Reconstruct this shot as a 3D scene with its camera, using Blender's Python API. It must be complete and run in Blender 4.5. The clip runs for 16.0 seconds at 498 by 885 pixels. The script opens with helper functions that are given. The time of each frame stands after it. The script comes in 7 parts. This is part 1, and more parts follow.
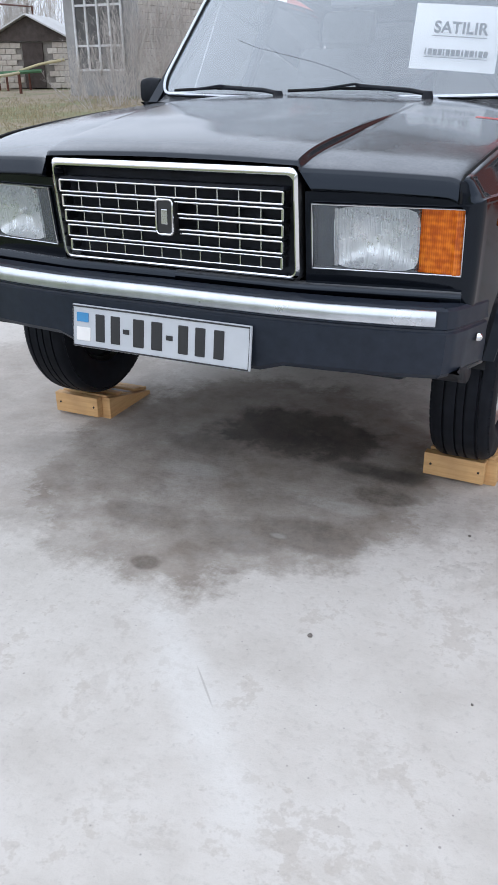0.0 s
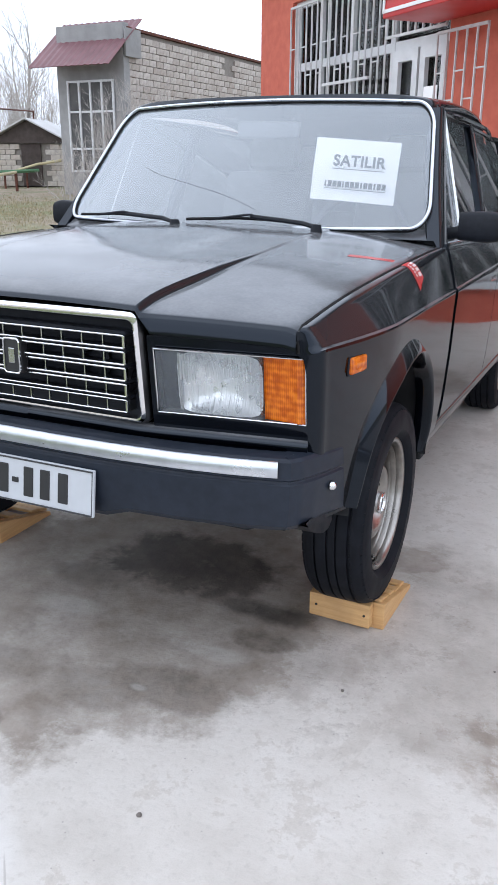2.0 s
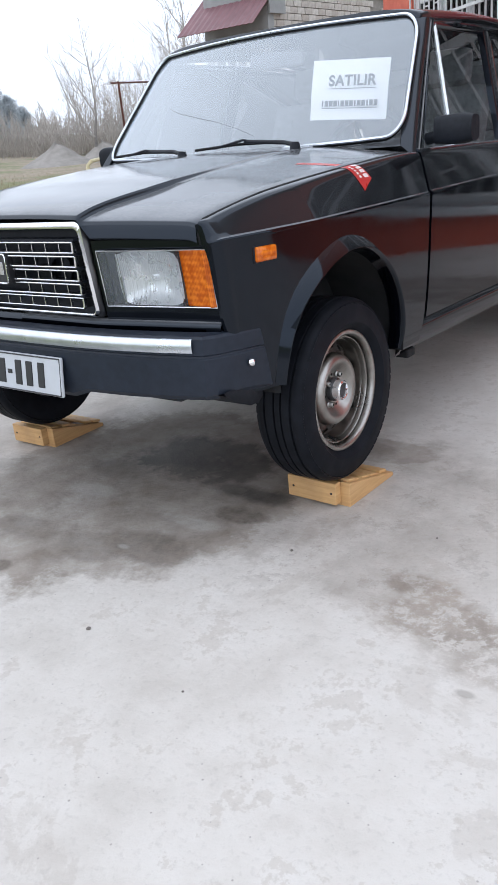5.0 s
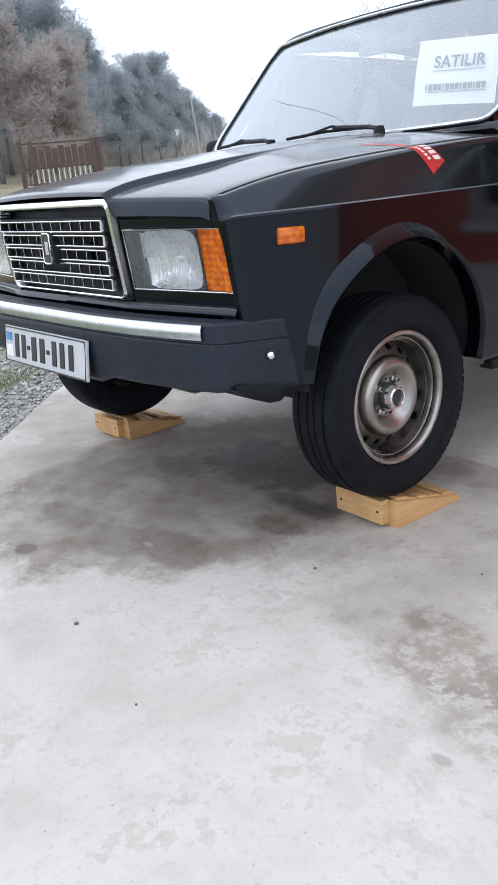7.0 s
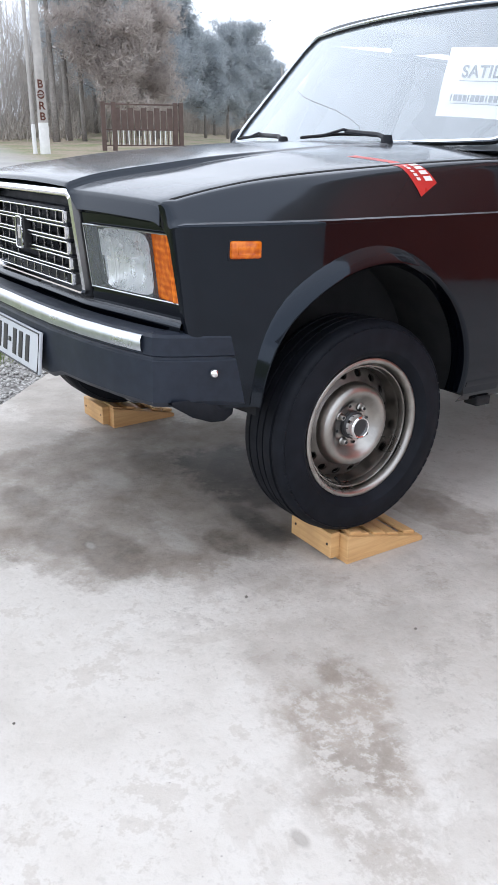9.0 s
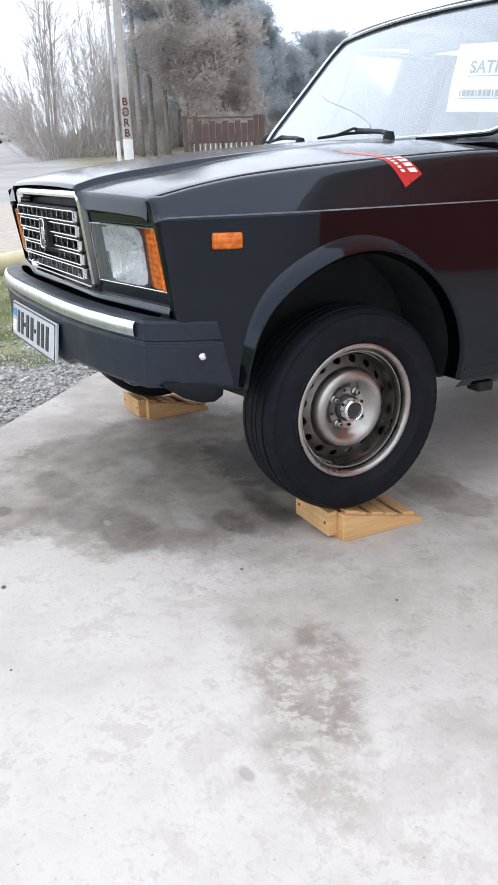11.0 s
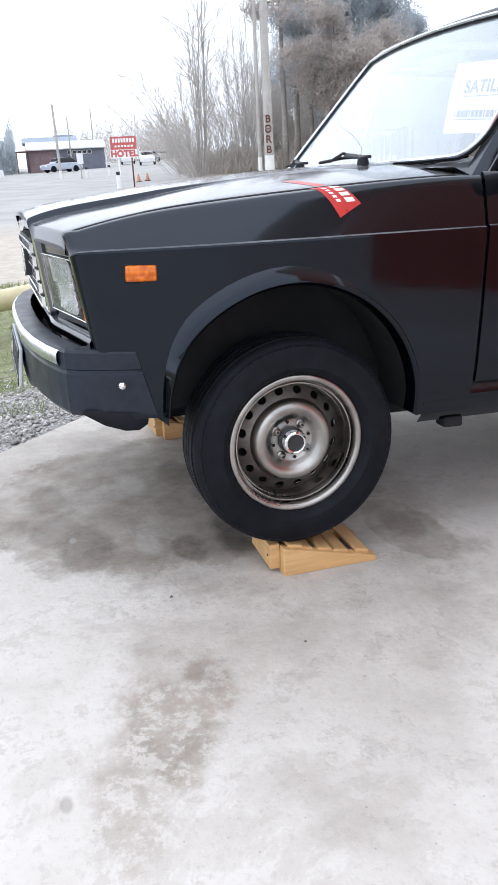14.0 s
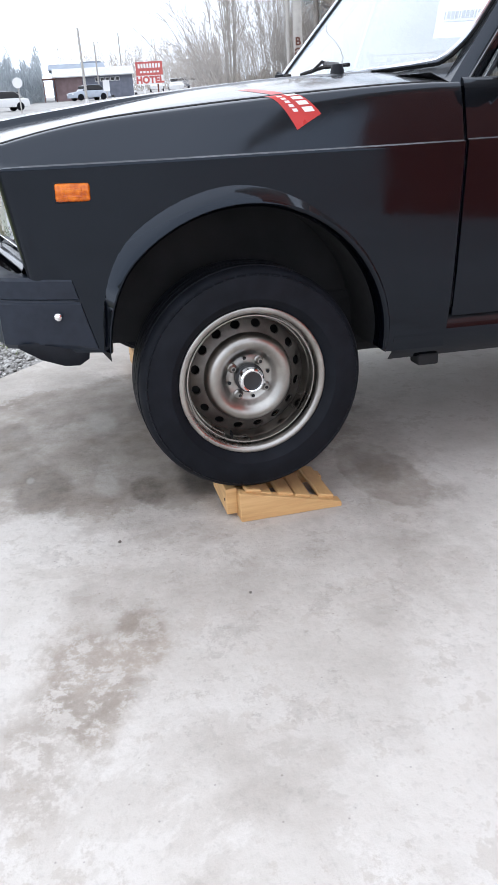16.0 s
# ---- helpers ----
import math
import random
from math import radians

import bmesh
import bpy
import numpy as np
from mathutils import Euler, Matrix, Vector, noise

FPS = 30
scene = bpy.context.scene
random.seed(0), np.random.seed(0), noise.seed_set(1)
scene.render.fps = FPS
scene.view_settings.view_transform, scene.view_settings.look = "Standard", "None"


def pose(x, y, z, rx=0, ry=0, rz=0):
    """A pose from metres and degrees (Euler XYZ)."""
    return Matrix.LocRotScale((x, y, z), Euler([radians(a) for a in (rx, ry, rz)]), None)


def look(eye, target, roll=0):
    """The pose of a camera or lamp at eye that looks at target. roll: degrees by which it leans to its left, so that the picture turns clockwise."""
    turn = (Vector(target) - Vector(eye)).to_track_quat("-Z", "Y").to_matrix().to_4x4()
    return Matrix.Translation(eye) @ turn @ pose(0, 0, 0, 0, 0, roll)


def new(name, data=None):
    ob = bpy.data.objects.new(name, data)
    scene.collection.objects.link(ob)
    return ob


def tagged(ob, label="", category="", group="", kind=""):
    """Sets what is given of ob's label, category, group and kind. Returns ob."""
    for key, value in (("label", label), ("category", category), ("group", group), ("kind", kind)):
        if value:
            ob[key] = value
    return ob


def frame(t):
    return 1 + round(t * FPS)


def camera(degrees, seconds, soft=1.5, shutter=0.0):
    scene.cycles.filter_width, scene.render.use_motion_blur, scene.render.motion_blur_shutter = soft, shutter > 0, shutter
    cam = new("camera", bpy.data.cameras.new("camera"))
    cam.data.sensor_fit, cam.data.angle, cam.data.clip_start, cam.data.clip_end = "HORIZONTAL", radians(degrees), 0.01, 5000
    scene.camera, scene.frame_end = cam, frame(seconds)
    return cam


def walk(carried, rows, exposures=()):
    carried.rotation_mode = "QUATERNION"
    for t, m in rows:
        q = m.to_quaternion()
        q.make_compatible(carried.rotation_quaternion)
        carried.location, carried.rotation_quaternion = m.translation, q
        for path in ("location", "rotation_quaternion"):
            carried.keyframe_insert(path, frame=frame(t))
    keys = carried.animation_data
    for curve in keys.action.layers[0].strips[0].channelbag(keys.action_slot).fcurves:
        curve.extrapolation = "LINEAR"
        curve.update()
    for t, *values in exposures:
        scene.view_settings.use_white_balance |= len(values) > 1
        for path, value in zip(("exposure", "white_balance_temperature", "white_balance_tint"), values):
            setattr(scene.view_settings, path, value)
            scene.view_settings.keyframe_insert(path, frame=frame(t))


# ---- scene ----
cam = camera(34.7, 16.0)
PATH = [
    (0, (1.034, -2.301, 1.179), (0.26, -0.669, 0.321), -0.7),
    (0.5, (1.257, -2.169, 1.193), (0.449, -0.621, 0.218), -5.0),
    (0.9, (1.278, -2.168, 1.245), (0.337, -0.615, 0.406), -7.7),
    (1, (1.276, -2.16, 1.26), (0.39, -0.563, 0.443), -5.8),
    (1.5, (1.196, -2.058, 1.243), (0.591, -0.301, 0.503), 3.8),
    (2, (1.283, -2.02, 1.271), (0.488, -0.307, 0.613), 0.3),
    (2.5, (1.545, -2.066, 1.233), (0.501, -0.563, 0.427), -2.7),
    (3, (1.666, -2.122, 1.248), (0.64, -0.626, 0.407), -4.6),
    (3.5, (1.672, -2.122, 1.227), (0.631, -0.644, 0.372), -5.4),
    (4, (1.668, -2.105, 1.208), (0.58, -0.603, 0.461), -6.9),
    (4.2, (1.715, -2.105, 1.186), (0.69, -0.553, 0.45), -7.5),
    (6.3, (2.188, -1.718, 1.112), (0.778, -0.486, 0.408), -2.0),
    (6.5, (2.171, -1.68, 1.079), (0.764, -0.429, 0.403), -1.8),
    (7, (2.159, -1.63, 1.013), (0.676, -0.458, 0.361), -5.5),
    (7.5, (2.182, -1.599, 1.027), (0.704, -0.397, 0.417), -6.1),
    (8, (2.225, -1.59, 1.084), (0.763, -0.384, 0.445), -4.6),
    (8.5, (2.184, -1.423, 1.074), (0.735, -0.197, 0.447), 1.9),
    (9, (2.225, -1.337, 1.065), (0.676, -0.281, 0.368), 0.0),
    (9.2, (2.252, -1.32, 1.054), (0.643, -0.352, 0.365), -0.8),
    (11.3, (2.516, -1.154, 1.035), (0.845, -0.286, 0.359), -1.9),
    (11.5, (2.539, -1.103, 1.038), (0.877, -0.23, 0.349), -1.0),
    (12, (2.516, -0.982, 1.024), (0.815, -0.207, 0.312), -2.8),
    (12.5, (2.54, -0.885, 1.012), (0.794, -0.229, 0.291), -2.7),
    (13, (2.569, -0.792, 1.033), (0.799, -0.141, 0.366), -2.9),
    (13.5, (2.602, -0.731, 1.051), (0.801, -0.13, 0.421), -3.6),
    (14, (2.669, -0.695, 1.053), (0.853, -0.14, 0.426), -3.3),
    (14.5, (2.672, -0.678, 1.051), (0.884, -0.032, 0.427), -0.5),
    (15, (2.633, -0.672, 1.057), (0.867, -0.006, 0.396), -0.8),
    (15.5, (2.603, -0.571, 0.977), (0.813, -0.033, 0.266), -1.9),
    (16, (2.595, -0.47, 0.998), (0.807, -0.011, 0.228), -3.6),
]
walk(cam, [(t, look(eye, target, roll)) for t, eye, target, roll in PATH], [(0, -0.08, 6350, 10), (0.7, -0.12, 6350, 10), (1.5, 0.12, 6350, 11), (3.5, 0.04, 6400, 10), (7, 0.08, 6450, 10), (9, 0.27, 6500, 10), (11.5, 0.29, 6550, 10), (14, 0.35, 6520, 10), (16, 0.33, 6520, 10)])


# ---- world, sun ----
world = bpy.data.worlds.new("overcast_sky")
scene.world = world
world.use_nodes = True
wn, wl = world.node_tree.nodes, world.node_tree.links
wn.clear()
sky = wn.new("ShaderNodeTexSky")
sky.sky_type, sky.sun_disc = "NISHITA", False
sky.sun_elevation, sky.sun_rotation = radians(48), radians(200)
sky.air_density, sky.dust_density, sky.ozone_density = 1.0, 4.0, 1.0
sat = wn.new("ShaderNodeHueSaturation")
sat.inputs["Saturation"].default_value = 0.12
bg = wn.new("ShaderNodeBackground")
bg.inputs["Strength"].default_value = 0.15
cloud = wn.new("ShaderNodeMix")
cloud.data_type = "RGBA"
cloud.inputs[0].default_value = 0.9
cloud.inputs[7].default_value = (8.6, 9.4, 10.8, 1)
wo = wn.new("ShaderNodeOutputWorld")
wl.new(sky.outputs[0], sat.inputs["Color"])
wl.new(sat.outputs[0], cloud.inputs[6])
wl.new(cloud.outputs[2], bg.inputs["Color"])
wl.new(bg.outputs[0], wo.inputs["Surface"])
sun = new("sun", bpy.data.lights.new("sun", "SUN"))
sun.data.energy, sun.data.angle, sun.data.color = 0.6, radians(150), (1.0, 0.97, 0.93)
sun.matrix_world = look((0, 0, 20), (6, 9, 0))

# ---- materials ----


class Mat:
    """A node material with short helpers."""

    def __init__(self, name, color=(0.5, 0.5, 0.5), rough=0.5, metal=0.0, spec=0.5, coat=0.0):
        self.m = bpy.data.materials.new(name)
        self.m.use_nodes = True
        self.n, self.l = self.m.node_tree.nodes, self.m.node_tree.links
        self.b = self.n["Principled BSDF"]
        self.b.inputs["Base Color"].default_value = (*color, 1)
        self.b.inputs["Roughness"].default_value = rough
        self.b.inputs["Metallic"].default_value = metal
        self.b.inputs["Specular IOR Level"].default_value = spec
        self.b.inputs["Coat Weight"].default_value = coat
        self.pos = None

    def coords(self):
        if self.pos is None:
            self.pos = self.n.new("ShaderNodeTexCoord").outputs["Object"]
        return self.pos

    def noise(self, scale, detail=4.0, rough=0.55, stretch=None, dist=0.0):
        t = self.n.new("ShaderNodeTexNoise")
        t.inputs["Scale"].default_value, t.inputs["Detail"].default_value = scale, detail
        t.inputs["Roughness"].default_value, t.inputs["Distortion"].default_value = rough, dist
        src = self.coords()
        if stretch:
            mp = self.n.new("ShaderNodeMapping")
            mp.inputs["Scale"].default_value = stretch
            self.l.new(src, mp.inputs["Vector"])
            src = mp.outputs[0]
        self.l.new(src, t.inputs["Vector"])
        return t.outputs["Fac"]

    def voronoi(self, scale, feature="F1"):
        t = self.n.new("ShaderNodeTexVoronoi")
        t.feature = feature
        t.inputs["Scale"].default_value = scale
        self.l.new(self.coords(), t.inputs["Vector"])
        return t

    def ramp(self, src, stops):
        r = self.n.new("ShaderNodeValToRGB")
        e = r.color_ramp.elements
        while len(e) < len(stops):
            e.new(0.5)
        for el, (p, c) in zip(e, stops):
            el.position, el.color = p, ((*c, 1) if isinstance(c, tuple) else (c, c, c, 1))
        self.l.new(src, r.inputs[0])
        return r.outputs[0]

    def mix(self, fac, a, b, mode="MIX"):
        x = self.n.new("ShaderNodeMix")
        x.data_type, x.blend_type = "RGBA", mode
        for key, v in (("Factor", fac), ("A", a), ("B", b)):
            sock = [i for i in x.inputs if i.name == key and (i.type == "RGBA" or (key == "Factor" and i.type == "VALUE"))][0]
            if isinstance(v, (int, float)):
                sock.default_value = v if key == "Factor" else (v, v, v, 1)
            elif isinstance(v, tuple):
                sock.default_value = (*v, 1)
            else:
                self.l.new(v, sock)
        return [o for o in x.outputs if o.type == "RGBA"][0]

    def math(self, op, a, b=0.0, clamp=False):
        x = self.n.new("ShaderNodeMath")
        x.operation, x.use_clamp = op, clamp
        for i, v in enumerate((a, b)):
            if isinstance(v, (int, float)):
                x.inputs[i].default_value = v
            else:
                self.l.new(v, x.inputs[i])
        return x.outputs[0]

    def xyz(self):
        s = self.n.new("ShaderNodeSeparateXYZ")
        self.l.new(self.coords(), s.inputs[0])
        return s.outputs

    def set(self, key, src):
        self.l.new(src, self.b.inputs[key])
        return self

    def bump(self, src, strength=0.3, distance=0.01):
        x = self.n.new("ShaderNodeBump")
        x.inputs["Strength"].default_value, x.inputs["Distance"].default_value = strength, distance
        self.l.new(src, x.inputs["Height"])
        if self.b.inputs["Normal"].is_linked:
            self.l.new(self.b.inputs["Normal"].links[0].from_socket, x.inputs["Normal"])
        self.l.new(x.outputs[0], self.b.inputs["Normal"])
        return self

    def random(self):
        return self.n.new("ShaderNodeObjectInfo").outputs["Random"]

    def island(self):
        return self.n.new("ShaderNodeNewGeometry").outputs["Random Per Island"]


def simple(name, color, rough=0.5, metal=0.0, vary=0.12, scale=30.0, bump=0.05, dist=0.002, coat=0.0, spec=0.5):
    """A plain surface with fine mottling at two scales."""
    m = Mat(name, color, rough, metal, spec, coat)
    lo = tuple(c * (1 - vary) for c in color)
    hi = tuple(min(1, c * (1 + vary)) for c in color)
    f = m.math("ADD", m.math("MULTIPLY", m.noise(scale), 0.6), m.math("MULTIPLY", m.noise(scale * 0.13, 3), 0.4))
    m.set("Base Color", m.ramp(f, [(0.35, lo), (0.65, hi)]))
    m.set("Roughness", m.ramp(m.noise(scale * 0.4), [(0.3, max(0.02, rough * 0.85)), (0.7, min(1.0, rough * 1.15))]))
    if bump:
        m.bump(m.noise(scale * 2.5, 5), bump, dist)
    return m.m


def make_paint():
    m = Mat("black_car_paint", (0.003, 0.004, 0.008), 0.08, 0.0, 0.46)
    m.b.inputs["Specular Tint"].default_value = (0.70, 0.82, 1.0, 1)
    dust = m.ramp(m.noise(3.0, 6, 0.6), [(0.4, 0.0), (0.75, 1.0)])
    up = m.n.new("ShaderNodeSeparateXYZ")
    m.l.new(m.n.new("ShaderNodeNewGeometry").outputs["Normal"], up.inputs[0])
    lying = m.math("MULTIPLY", m.math("SUBTRACT", up.outputs["Z"], 0.72), 5.0, True)
    # settled dust, made heavier to brighten the bonnet as mirrored sky would
    settled = m.math("MULTIPLY", m.math("ADD", m.math("MULTIPLY", dust, 0.5), 0.5), lying)
    fine = m.ramp(m.noise(130.0, 4, 0.7), [(0.35, 0.82), (0.7, 1.0)])
    # pale tint by upward tilt, painting the sky's reflection on the shoulder
    film = m.math("MULTIPLY", m.math("MULTIPLY", m.math("SUBTRACT", up.outputs["Z"], 0.2), 4.0, True), 0.065)
    m.set("Base Color", m.mix(m.math("MAXIMUM", film, m.math("MULTIPLY", m.math("MULTIPLY", settled, fine), 0.80)), (0.0012, 0.0016, 0.003), (0.295, 0.305, 0.322)))
    m.set("Roughness", m.ramp(m.math("ADD", m.noise(14.0, 6), m.math("MULTIPLY", settled, 0.5)), [(0.3, 0.04), (1.2, 0.15)]))
    return m.m


def make_concrete():
    m = Mat("slab_concrete", (0.45, 0.44, 0.42), 0.85)
    x, y, _ = m.xyz()
    big = m.noise(0.9, 6, 0.62)
    mid = m.noise(4.5, 8, 0.66)
    fine = m.noise(55.0, 5, 0.65)
    base = m.ramp(m.math("ADD", m.math("MULTIPLY", big, 0.45), m.math("MULTIPLY", mid, 0.55)),
                  [(0.34, (0.47, 0.435, 0.395)), (0.5, (0.58, 0.545, 0.505)), (0.64, (0.635, 0.605, 0.57))])
    # broken, sharp-edged brown blotches where the top skin has worn off
    worn = m.ramp(m.noise(1.7, 10, 0.72, None, 0.3), [(0.565, 0.0), (0.585, 0.5), (0.7, 0.8)])
    grit = m.noise(19.0, 9, 0.74)
    base = m.mix(m.math("MULTIPLY", worn, 0.5), base, m.ramp(mid, [(0.35, (0.33, 0.285, 0.245)), (0.65, (0.47, 0.43, 0.385))]))
    base = m.mix(m.ramp(m.math("ADD", grit, m.math("MULTIPLY", m.math("SUBTRACT", mid, 0.5), 0.9)), [(0.585, 0.0), (0.63, 0.34)]), base, (0.38, 0.33, 0.28))
    base = m.mix(m.ramp(fine, [(0.32, 0.22), (0.46, 0.0)]), base, (0.29, 0.265, 0.245))
    pits = m.voronoi(26.0)
    base = m.mix(m.ramp(pits.outputs["Distance"], [(0.03, 0.7), (0.07, 0.0)]), base, (0.26, 0.24, 0.225))
    wob = m.math("MULTIPLY", m.math("SUBTRACT", m.noise(1.6, 9, 0.66), 0.5), 1.9)
    wob2 = m.math("MULTIPLY", m.math("SUBTRACT", m.noise(3.3, 9, 0.68), 0.5), 1.7)

    def blob(cx, cy, rx, ry, lo, hi, w=None):
        a = m.math("DIVIDE", m.math("SUBTRACT", x, cx), rx)
        b = m.math("DIVIDE", m.math("SUBTRACT", y, cy), ry)
        d = m.math("SQRT", m.math("ADD", m.math("MULTIPLY", a, a), m.math("MULTIPLY", b, b)))
        return m.ramp(m.math("ADD", d, w or wob), [(lo, 1.0), (hi, 0.0)])

    edge = m.math("MULTIPLY", m.math("SUBTRACT", m.noise(14.0, 8, 0.75), 0.5), 0.55)
    coast = m.math("ADD", m.math("MULTIPLY", wob2, 0.42), m.math("MULTIPLY", edge, 0.7))
    ragged = m.math("ADD", m.math("MULTIPLY", wob2, 0.8), edge)
    small = m.math("MULTIPLY", edge, 1.6)
    rough_edge = m.math("ADD", small, m.math("MULTIPLY", wob2, 0.25))
    patchy = m.ramp(m.math("ADD", m.noise(2.6, 9, 0.7), m.math("MULTIPLY", m.math("SUBTRACT", grit, 0.5), 0.35)), [(0.36, 0.42), (0.48, 0.75), (0.62, 1.0)])

    def most(*layers):
        out = layers[0]
        for layer in layers[1:]:
            out = m.math("MAXIMUM", out, layer)
        return out

    def share(layer, weight):
        return m.math("MULTIPLY", layer, weight)

    # the damp apron under the nose, with weaker margins towards the near wheel and along the flank
    damp = most(blob(0.0, -0.18, 0.70, 0.79, 0.86, 0.98, coast), share(blob(-0.55, -0.55, 0.48, 0.36, 0.75, 1.05, ragged), 0.6), share(blob(0.35, 0.05, 0.80, 0.62, 0.80, 1.10, ragged), 0.55), share(blob(0.95, 0.06, 0.46, 0.46, 0.70, 1.1, ragged), 0.5),
                share(blob(0.64, 0.42, 0.27, 0.13, 0.80, 0.95, coast), 0.95), share(blob(1.12, -0.38, 0.28, 0.22, 0.60, 1.1, ragged), 0.52), share(blob(-1.1, 0.2, 0.6, 0.7, 0.75, 1.05, ragged), 0.6), share(blob(1.5, 2.6, 0.7, 0.5, 0.7, 0.95, ragged), 0.8))
    damp = most(damp, share(blob(1.1, -0.15, 0.75, 0.42, 0.7, 1.15, ragged), 0.35))
    oil = most(blob(0.10, 0.08, 0.40, 0.26, 0.66, 0.90, ragged), share(blob(0.44, -0.09, 0.22, 0.07, 0.6, 1.0, ragged), 0.9), share(blob(-0.16, -0.13, 0.16, 0.09, 0.6, 1.1, ragged), 0.5))
    tone = m.ramp(m.math("ADD", m.math("MULTIPLY", mid, 0.6), m.math("MULTIPLY", grit, 0.4)), [(0.36, (0.155, 0.125, 0.10)), (0.5, (0.265, 0.225, 0.19)), (0.62, (0.36, 0.315, 0.275))])
    base = m.mix(m.math("MULTIPLY", damp, patchy), base, tone)
    base = m.mix(share(oil, 0.88), base, m.ramp(mid, [(0.4, (0.042, 0.036, 0.032)), (0.62, (0.115, 0.098, 0.086))]))
    # single darker spills: x, y, half-lengths, strength
    for cx, cy, rx, ry, weight in ((0.38, -0.54, 0.18, 0.10, 0.6), (0.20, -0.62, 0.16, 0.09, 0.45), (0.50, -0.24, 0.12, 0.06, 0.75), (0.03, -0.83, 0.05, 0.035, 0.75), (-0.10, -0.62, 0.16, 0.07, 0.4), (0.62, 0.42, 0.14, 0.07, 0.35)):
        base = m.mix(share(blob(cx, cy, rx, ry, 0.70, 1.02, rough_edge), weight), base, m.ramp(grit, [(0.38, (0.10, 0.082, 0.066)), (0.6, (0.215, 0.18, 0.15))]))
    # paler dried islands inside the damp
    for cx, cy, rx, ry, weight in ((-0.12, -0.31, 0.15, 0.06, 0.5), (0.40, -0.35, 0.13, 0.045, 0.45), (0.30, -0.57, 0.03, 0.015, 0.4)):
        base = m.mix(share(blob(cx, cy, rx, ry, 0.5, 1.1, rough_edge), weight), base, (0.50, 0.475, 0.445))
    # flaked brown scale in front of the near ramp
    scale = most(blob(1.30, -0.49, 0.25, 0.13, 0.60, 0.95, ragged), blob(1.20, -0.37, 0.13, 0.07, 0.7, 0.98, coast), share(blob(1.50, -0.60, 0.20, 0.10, 0.5, 1.0, ragged), 0.7))
    flake = m.ramp(m.math("ADD", m.math("MULTIPLY", grit, 0.7), m.math("MULTIPLY", fine, 0.3)), [(0.44, 0.2), (0.50, 0.85), (0.56, 1.0)])
    base = m.mix(share(m.math("MULTIPLY", scale, flake), 0.76), base, m.ramp(mid, [(0.38, (0.20, 0.16, 0.125)), (0.62, (0.35, 0.295, 0.245))]))
    base = m.mix(share(blob(1.447, -0.705, 0.026, 0.015, 0.55, 1.15, small), 0.55), base, (0.26, 0.23, 0.205))

    # crisp scuffs where the skin has come off round the near wheel, and scattered holes
    scuff = m.ramp(m.noise(7.0, 12, 0.78), [(0.545, 0.0), (0.565, 0.8), (0.68, 1.0)])
    base = m.mix(share(m.math("MULTIPLY", scuff, blob(0.75, -0.12, 1.25, 0.75, 0.6, 1.15, ragged)), 0.30), base, m.ramp(fine, [(0.38, (0.15, 0.125, 0.105)), (0.6, (0.30, 0.26, 0.225))]))
    holes = m.voronoi(11.0)
    base = m.mix(m.ramp(m.math("ADD", holes.outputs["Distance"], m.math("MULTIPLY", m.math("SUBTRACT", grit, 0.5), 0.12)), [(0.008, 0.6), (0.03, 0.0)]), base, (0.16, 0.14, 0.125))

    def along(ax, ay, bx, by, wide, lo, hi, w):
        """A streak from a to b, wide metres to each side."""
        ln = math.hypot(bx - ax, by - ay)
        ux_, uy_ = (bx - ax) / ln, (by - ay) / ln
        dx, dy = m.math("SUBTRACT", x, (ax + bx) / 2), m.math("SUBTRACT", y, (ay + by) / 2)
        a = m.math("DIVIDE", m.math("ADD", m.math("MULTIPLY", dx, ux_), m.math("MULTIPLY", dy, uy_)), ln / 2)
        b = m.math("DIVIDE", m.math("SUBTRACT", m.math("MULTIPLY", dy, ux_), m.math("MULTIPLY", dx, uy_)), wide)
        d = m.math("SQRT", m.math("ADD", m.math("MULTIPLY", a, a), m.math("MULTIPLY", b, b)))
        return m.ramp(m.math("ADD", d, w), [(lo, 1.0), (hi, 0.0)])

    base = m.mix(share(along(0.10, -0.92, 0.66, -1.50, 0.07, 0.3, 1.1, ragged), 0.5), base, (0.70, 0.685, 0.66))
    base = m.mix(share(along(0.34, -1.12, 0.44, -1.23, 0.0028, 0.6, 1.1, share(edge, 0.4)), 0.5), base, (0.33, 0.30, 0.27))
    m.set("Base Color", base)
    m.set("Roughness", m.ramp(m.math("ADD", m.math("MULTIPLY", damp, 0.3), oil), [(0.0, 0.88), (1.0, 0.55)]))
    m.bump(mid, 0.3, 0.012).bump(fine, 0.4, 0.004)
    return m.m


